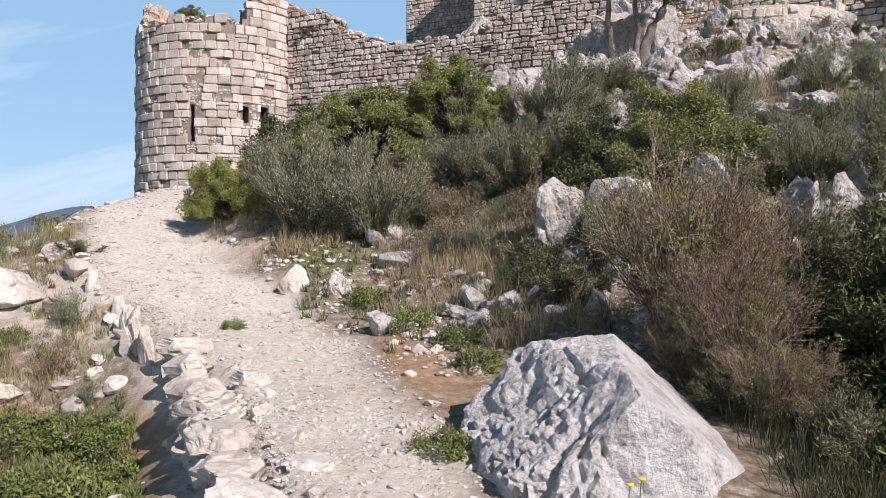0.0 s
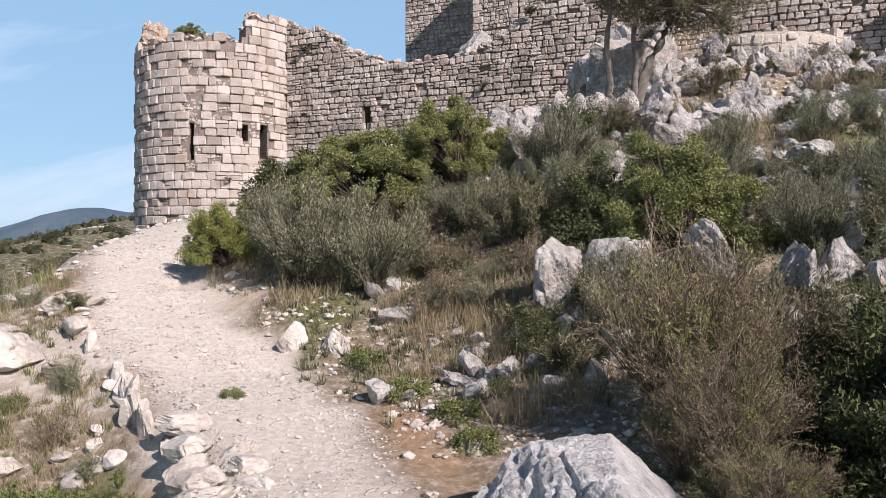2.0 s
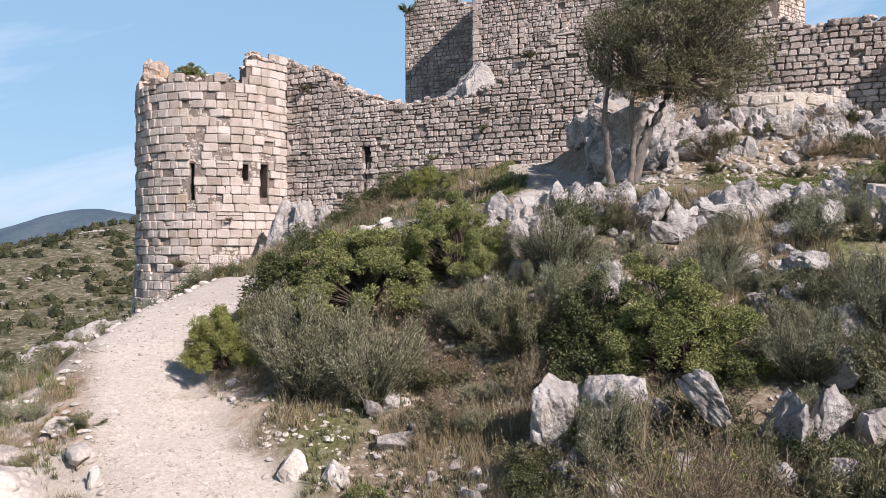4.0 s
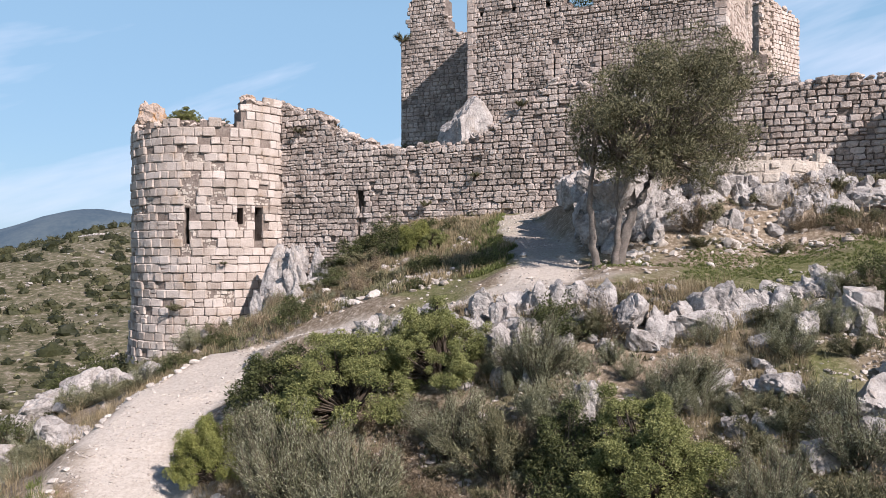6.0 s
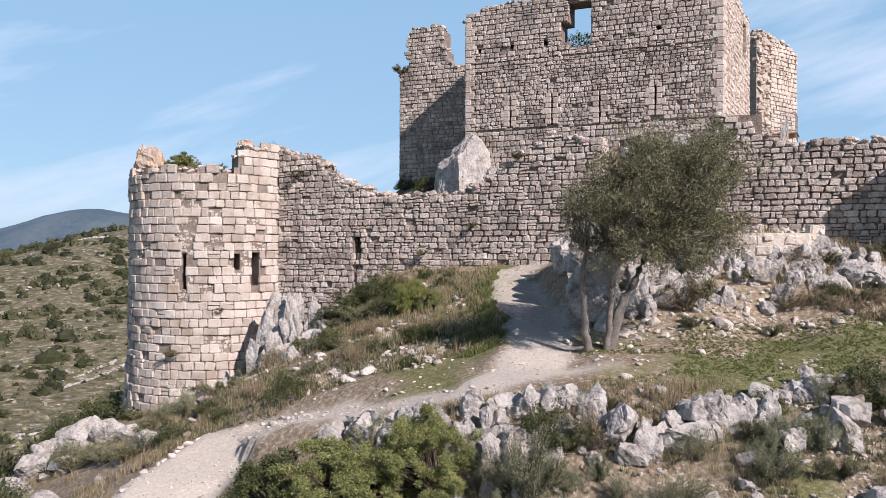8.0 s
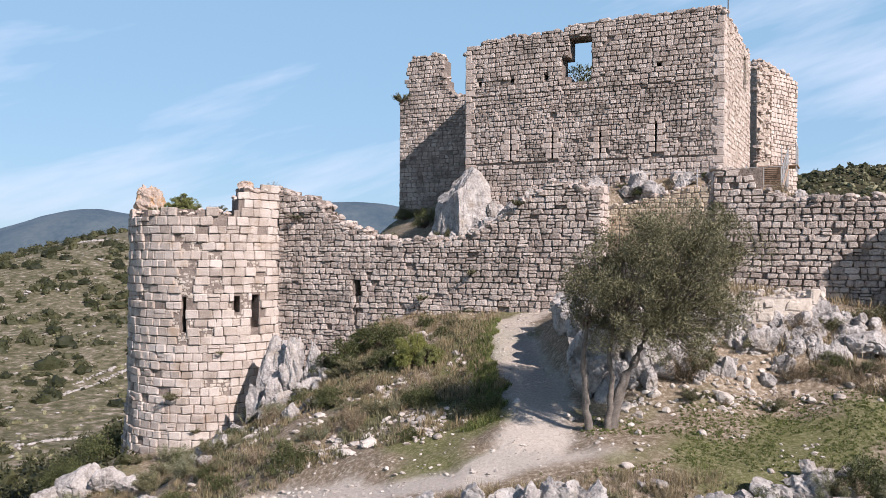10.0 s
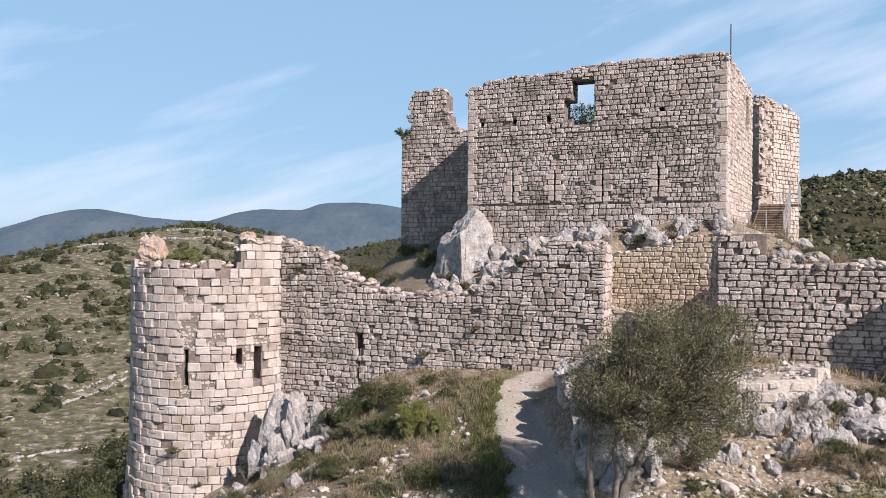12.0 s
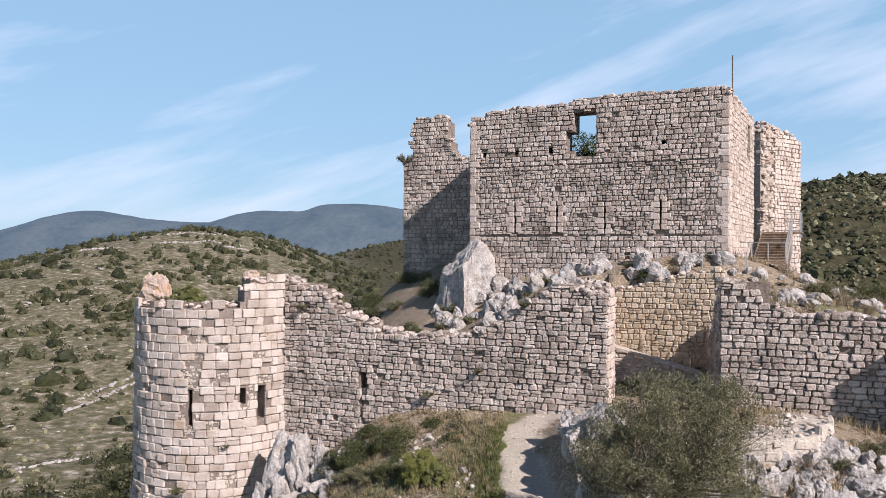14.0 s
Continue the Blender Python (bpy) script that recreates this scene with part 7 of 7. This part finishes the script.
# ---- single stones of the walls ----
rt = random.Random(17)
worn = []                                 # places where the tower has lost its facing
for k in range(16):
    u, v = ang(rt.uniform(-135, -35)), rt.uniform(1.5, 10.2)
    worn.append((u, u + rt.uniform(0.3, 0.9), v, v + rt.uniform(0.25, 0.6)))
worn += [(ang(-99), ang(-87), 8.2, 9.5), (ang(-96), ang(-92), 6.0, 6.8), (ang(-66), ang(-58), 7.2, 8.2), (ang(-101), ang(-97), 6.9, 7.6), (ang(-52), ang(-44), 8.35, 8.9), (ang(-92), ang(-84), 6.9, 7.5)]
stones(tower, t_surf, t_len, -0.6, t_top, ASHLAR, ashlar, 1, (0.32, 0.4), (0.34, 0.62), t_holes, spread=0.045, lost=0.04, gap=0.016, mess=0.05, bare=worn, near=lambda u, v: ang(-125) < u < ang(-35) and 6.6 < v < 11.6)


def infill(parent, surf, rects, mat, seed, holes):
    """Small rubble of the wall's heart, laid bare where the facing has fallen, as one piece."""
    rng = np.random.RandomState(seed)
    vs, fs, c = [], [], 0
    for u0, u1, v0, v1 in rects:
        v = v0 - 0.1
        while v < v1 + 0.1:
            u, h = u0 - 0.15, rng.uniform(0.09, 0.19)
            while u < u1 + 0.15:
                w = rng.uniform(0.1, 0.3)
                if any(u + w > g[0] and u < g[1] and v + h > g[2] and v < g[3] for g in holes):
                    u += 0.05
                    continue
                o, q = Vector(surf(u + w / 2, v + h / 2, 0.09 + rng.uniform(-0.02, 0.03))), Vector(surf(u + w / 2 + 0.01, v + h / 2, 0.09))
                q = Vector(surf(u + w / 2 + 0.02, v + h / 2, 0)) - Vector(surf(u + w / 2 - 0.02, v + h / 2, 0))
                q.normalize()
                up = Vector((0, 0, 1))
                m = np.array(Matrix.Translation(o) @ Matrix((q, up.cross(q), up)).transposed().to_4x4() @ Euler((rng.normal(0, 0.1), rng.normal(0, 0.2), rng.normal(0, 0.1))).to_matrix().to_4x4() @ Matrix.Diagonal((w * 0.95, 0.15, h * 0.95, 1)))
                p, f = FIELD[rng.randint(len(FIELD))]
                vs.append(p @ m[:3, :3].T + m[:3, 3])
                fs.append(f + c)
                c += len(p)
                u += w
            v += h
    tagged(fast_mesh("rubble_core", np.concatenate(vs), np.concatenate(fs), mat, parent), kind="stuff")


infill(tower, t_surf, worn, lime, 61, t_holes)
stones(wall_a, a_surf, a_len, 4.2, a_top, FIELD, rubble, 2, (0.2, 0.28), (0.22, 0.5), a_holes, mess=0.2, spread=0.032, lost=0.03, near=lambda u, v: 3 < u < 11 and v > 7.2)
be_surf, be_len = straight((6.46, 28.92), (6.93, 30.02))
stones(wall_b, be_surf, be_len, 8.2, b_top, FIELD, pale_wall, 33, (0.24, 0.36), (0.3, 0.6), mess=0.12, most=0)
bs_surf, bs_len = straight((6.95, 30.1), (7.45, 38.2))
stones(wall_b, bs_surf, bs_len, 8.2, b_top, FIELD, pale_wall, 3, mess=0.12)
stones(wall_c, c_surf, c_len, 8.2, c_top, FIELD, tan_wall, 4, (0.2, 0.32), (0.2, 0.45), mess=0.25)
stones(wall_d, d_surf, d_len, 8.2, d_top, FIELD, rubble, 5, (0.2, 0.32), (0.2, 0.5), mess=0.2, spread=0.07)
stones(wall_e, e_surf, e_len, 7.6, e_top, FIELD, rubble, 6, (0.18, 0.26), (0.22, 0.46), mess=0.18, spread=0.035, lost=0.03)
stones(buttress, f_surf, f_len, 7.4, f_top, FIELD, rubble, 66, (0.2, 0.3), (0.25, 0.5), most=0)
stones(keep, k_surf, k_len, 12.2, lambda u: min(k_top(u), 15.2), FIELD, rubble, 7, (0.24, 0.34), (0.22, 0.52), k_holes, mess=0.15, quoin=True, near=lambda u, v: False)
stones(keep, k_surf, k_len, 15.2, lambda u: min(k_top(u), 19.0), FIELD, rubble, 71, (0.2, 0.3), (0.17, 0.38), k_holes, mess=0.28, spread=0.03, quoin=True, near=lambda u, v: 4 < u < 12, bare=[(c - 0.33, c + 0.35, 15.2, 16.9) for c in (2.67, 5.03, 7.61, 10.46)])
stones(keep, k_surf, k_len, 18.95, k_top, FIELD, rubble, 72, (0.22, 0.32), (0.22, 0.5), k_holes, mess=0.14, quoin=True, near=lambda u, v: False)
stones(keep, s_surf, s_len, 12.6, s_top, FIELD, pale_wall, 8, (0.2, 0.34), (0.22, 0.5), s_holes, mess=0.2, most=0, lost=0.12)
stones(keep, r_surf, r_len, 12.0, r_top, FIELD, rubble, 9, (0.2, 0.32), (0.22, 0.5), mess=0.1, most=0)
stones(keep, l_surf, l_len, 10.5, l_top, FIELD, rubble, 10, (0.2, 0.32), (0.22, 0.5), mess=0.1, most=0)
j1_surf, j1_len = straight((20.25, 48.7), (21.45, 49.596))
j2_surf, j2_len = straight((21.45, 49.596), (24.0, 51.5))
stones(keep, j1_surf, j1_len, 12.5, j_top, FIELD, pale_wall, 11, (0.16, 0.36), (0.2, 0.6), mess=0.3, most=0, spread=0.13, lost=0.3, depth=0.3)
stones(keep, j2_surf, j2_len, 12.5, lambda u: j_top(u + j1_len), FIELD, pale_wall, 12, (0.24, 0.34), (0.25, 0.5), mess=0.12, most=0, spread=0.025)


def blocks(parent, surf, rows, mat, seed):
    """Single dressed blocks set in a rubble face: u, v of the middle, width, height."""
    rng = np.random.RandomState(seed)
    meshes = STONE_MESHES.setdefault((mat.name, "quoin"), shared(ASHLAR, "quoin", mat))
    for u, v, w, h in rows:
        o, q = Vector(surf(u, v, -0.03)), Vector(surf(u + 0.01, v, -0.03))
        ahead = (q - o).normalized()
        up = Vector((0, 0, 1))
        ob = new("quoin", meshes[rng.randint(len(meshes))])
        ob.parent = parent
        ob.matrix_basis = Matrix.Translation(o) @ Matrix((ahead, up.cross(ahead), up)).transposed().to_4x4() @ Matrix.Diagonal((w, 0.2, h, 1))


def corner_rows(u, way, z0, z1, seed):
    rng, rows, z, k = random.Random(seed), [], z0, 0
    while z < z1:
        h = rng.uniform(0.3, 0.42)
        w = (0.62 if k % 2 else 0.38) * rng.uniform(0.9, 1.1)
        rows.append((u + way * w / 2, z + h / 2, w - 0.015, h - 0.015))
        z, k = z + h, k + 1
    return rows


blocks(keep, k_surf, corner_rows(0.0, 1, 13.0, 21.2, 1) + corner_rows(k_len, -1, 13.6, 22.0, 2), pale_wall, 3)
blocks(keep, s_surf, corner_rows(0.0, 1, 13.6, 22.0, 4), pale_wall, 5)
loops = []
for c, z0 in ((2.67, 15.3), (5.03, 15.3), (7.61, 15.2), (10.46, 15.4)):
    for k, (w, h) in enumerate(((0.34, 0.3), (0.3, 0.24), (0.5, 0.34), (0.32, 0.26), (0.46, 0.32), (0.3, 0.24))):
        z = z0 + sum((0.3, 0.24, 0.34, 0.26, 0.32)[:k]) + h / 2
        loops += [(c - 0.03 - w / 2, z, w, h - 0.02), (c + 0.05 + w / 2, z, w * rt.uniform(0.8, 1.1), h - 0.02)]
blocks(keep, k_surf, loops, pale_wall, 6)
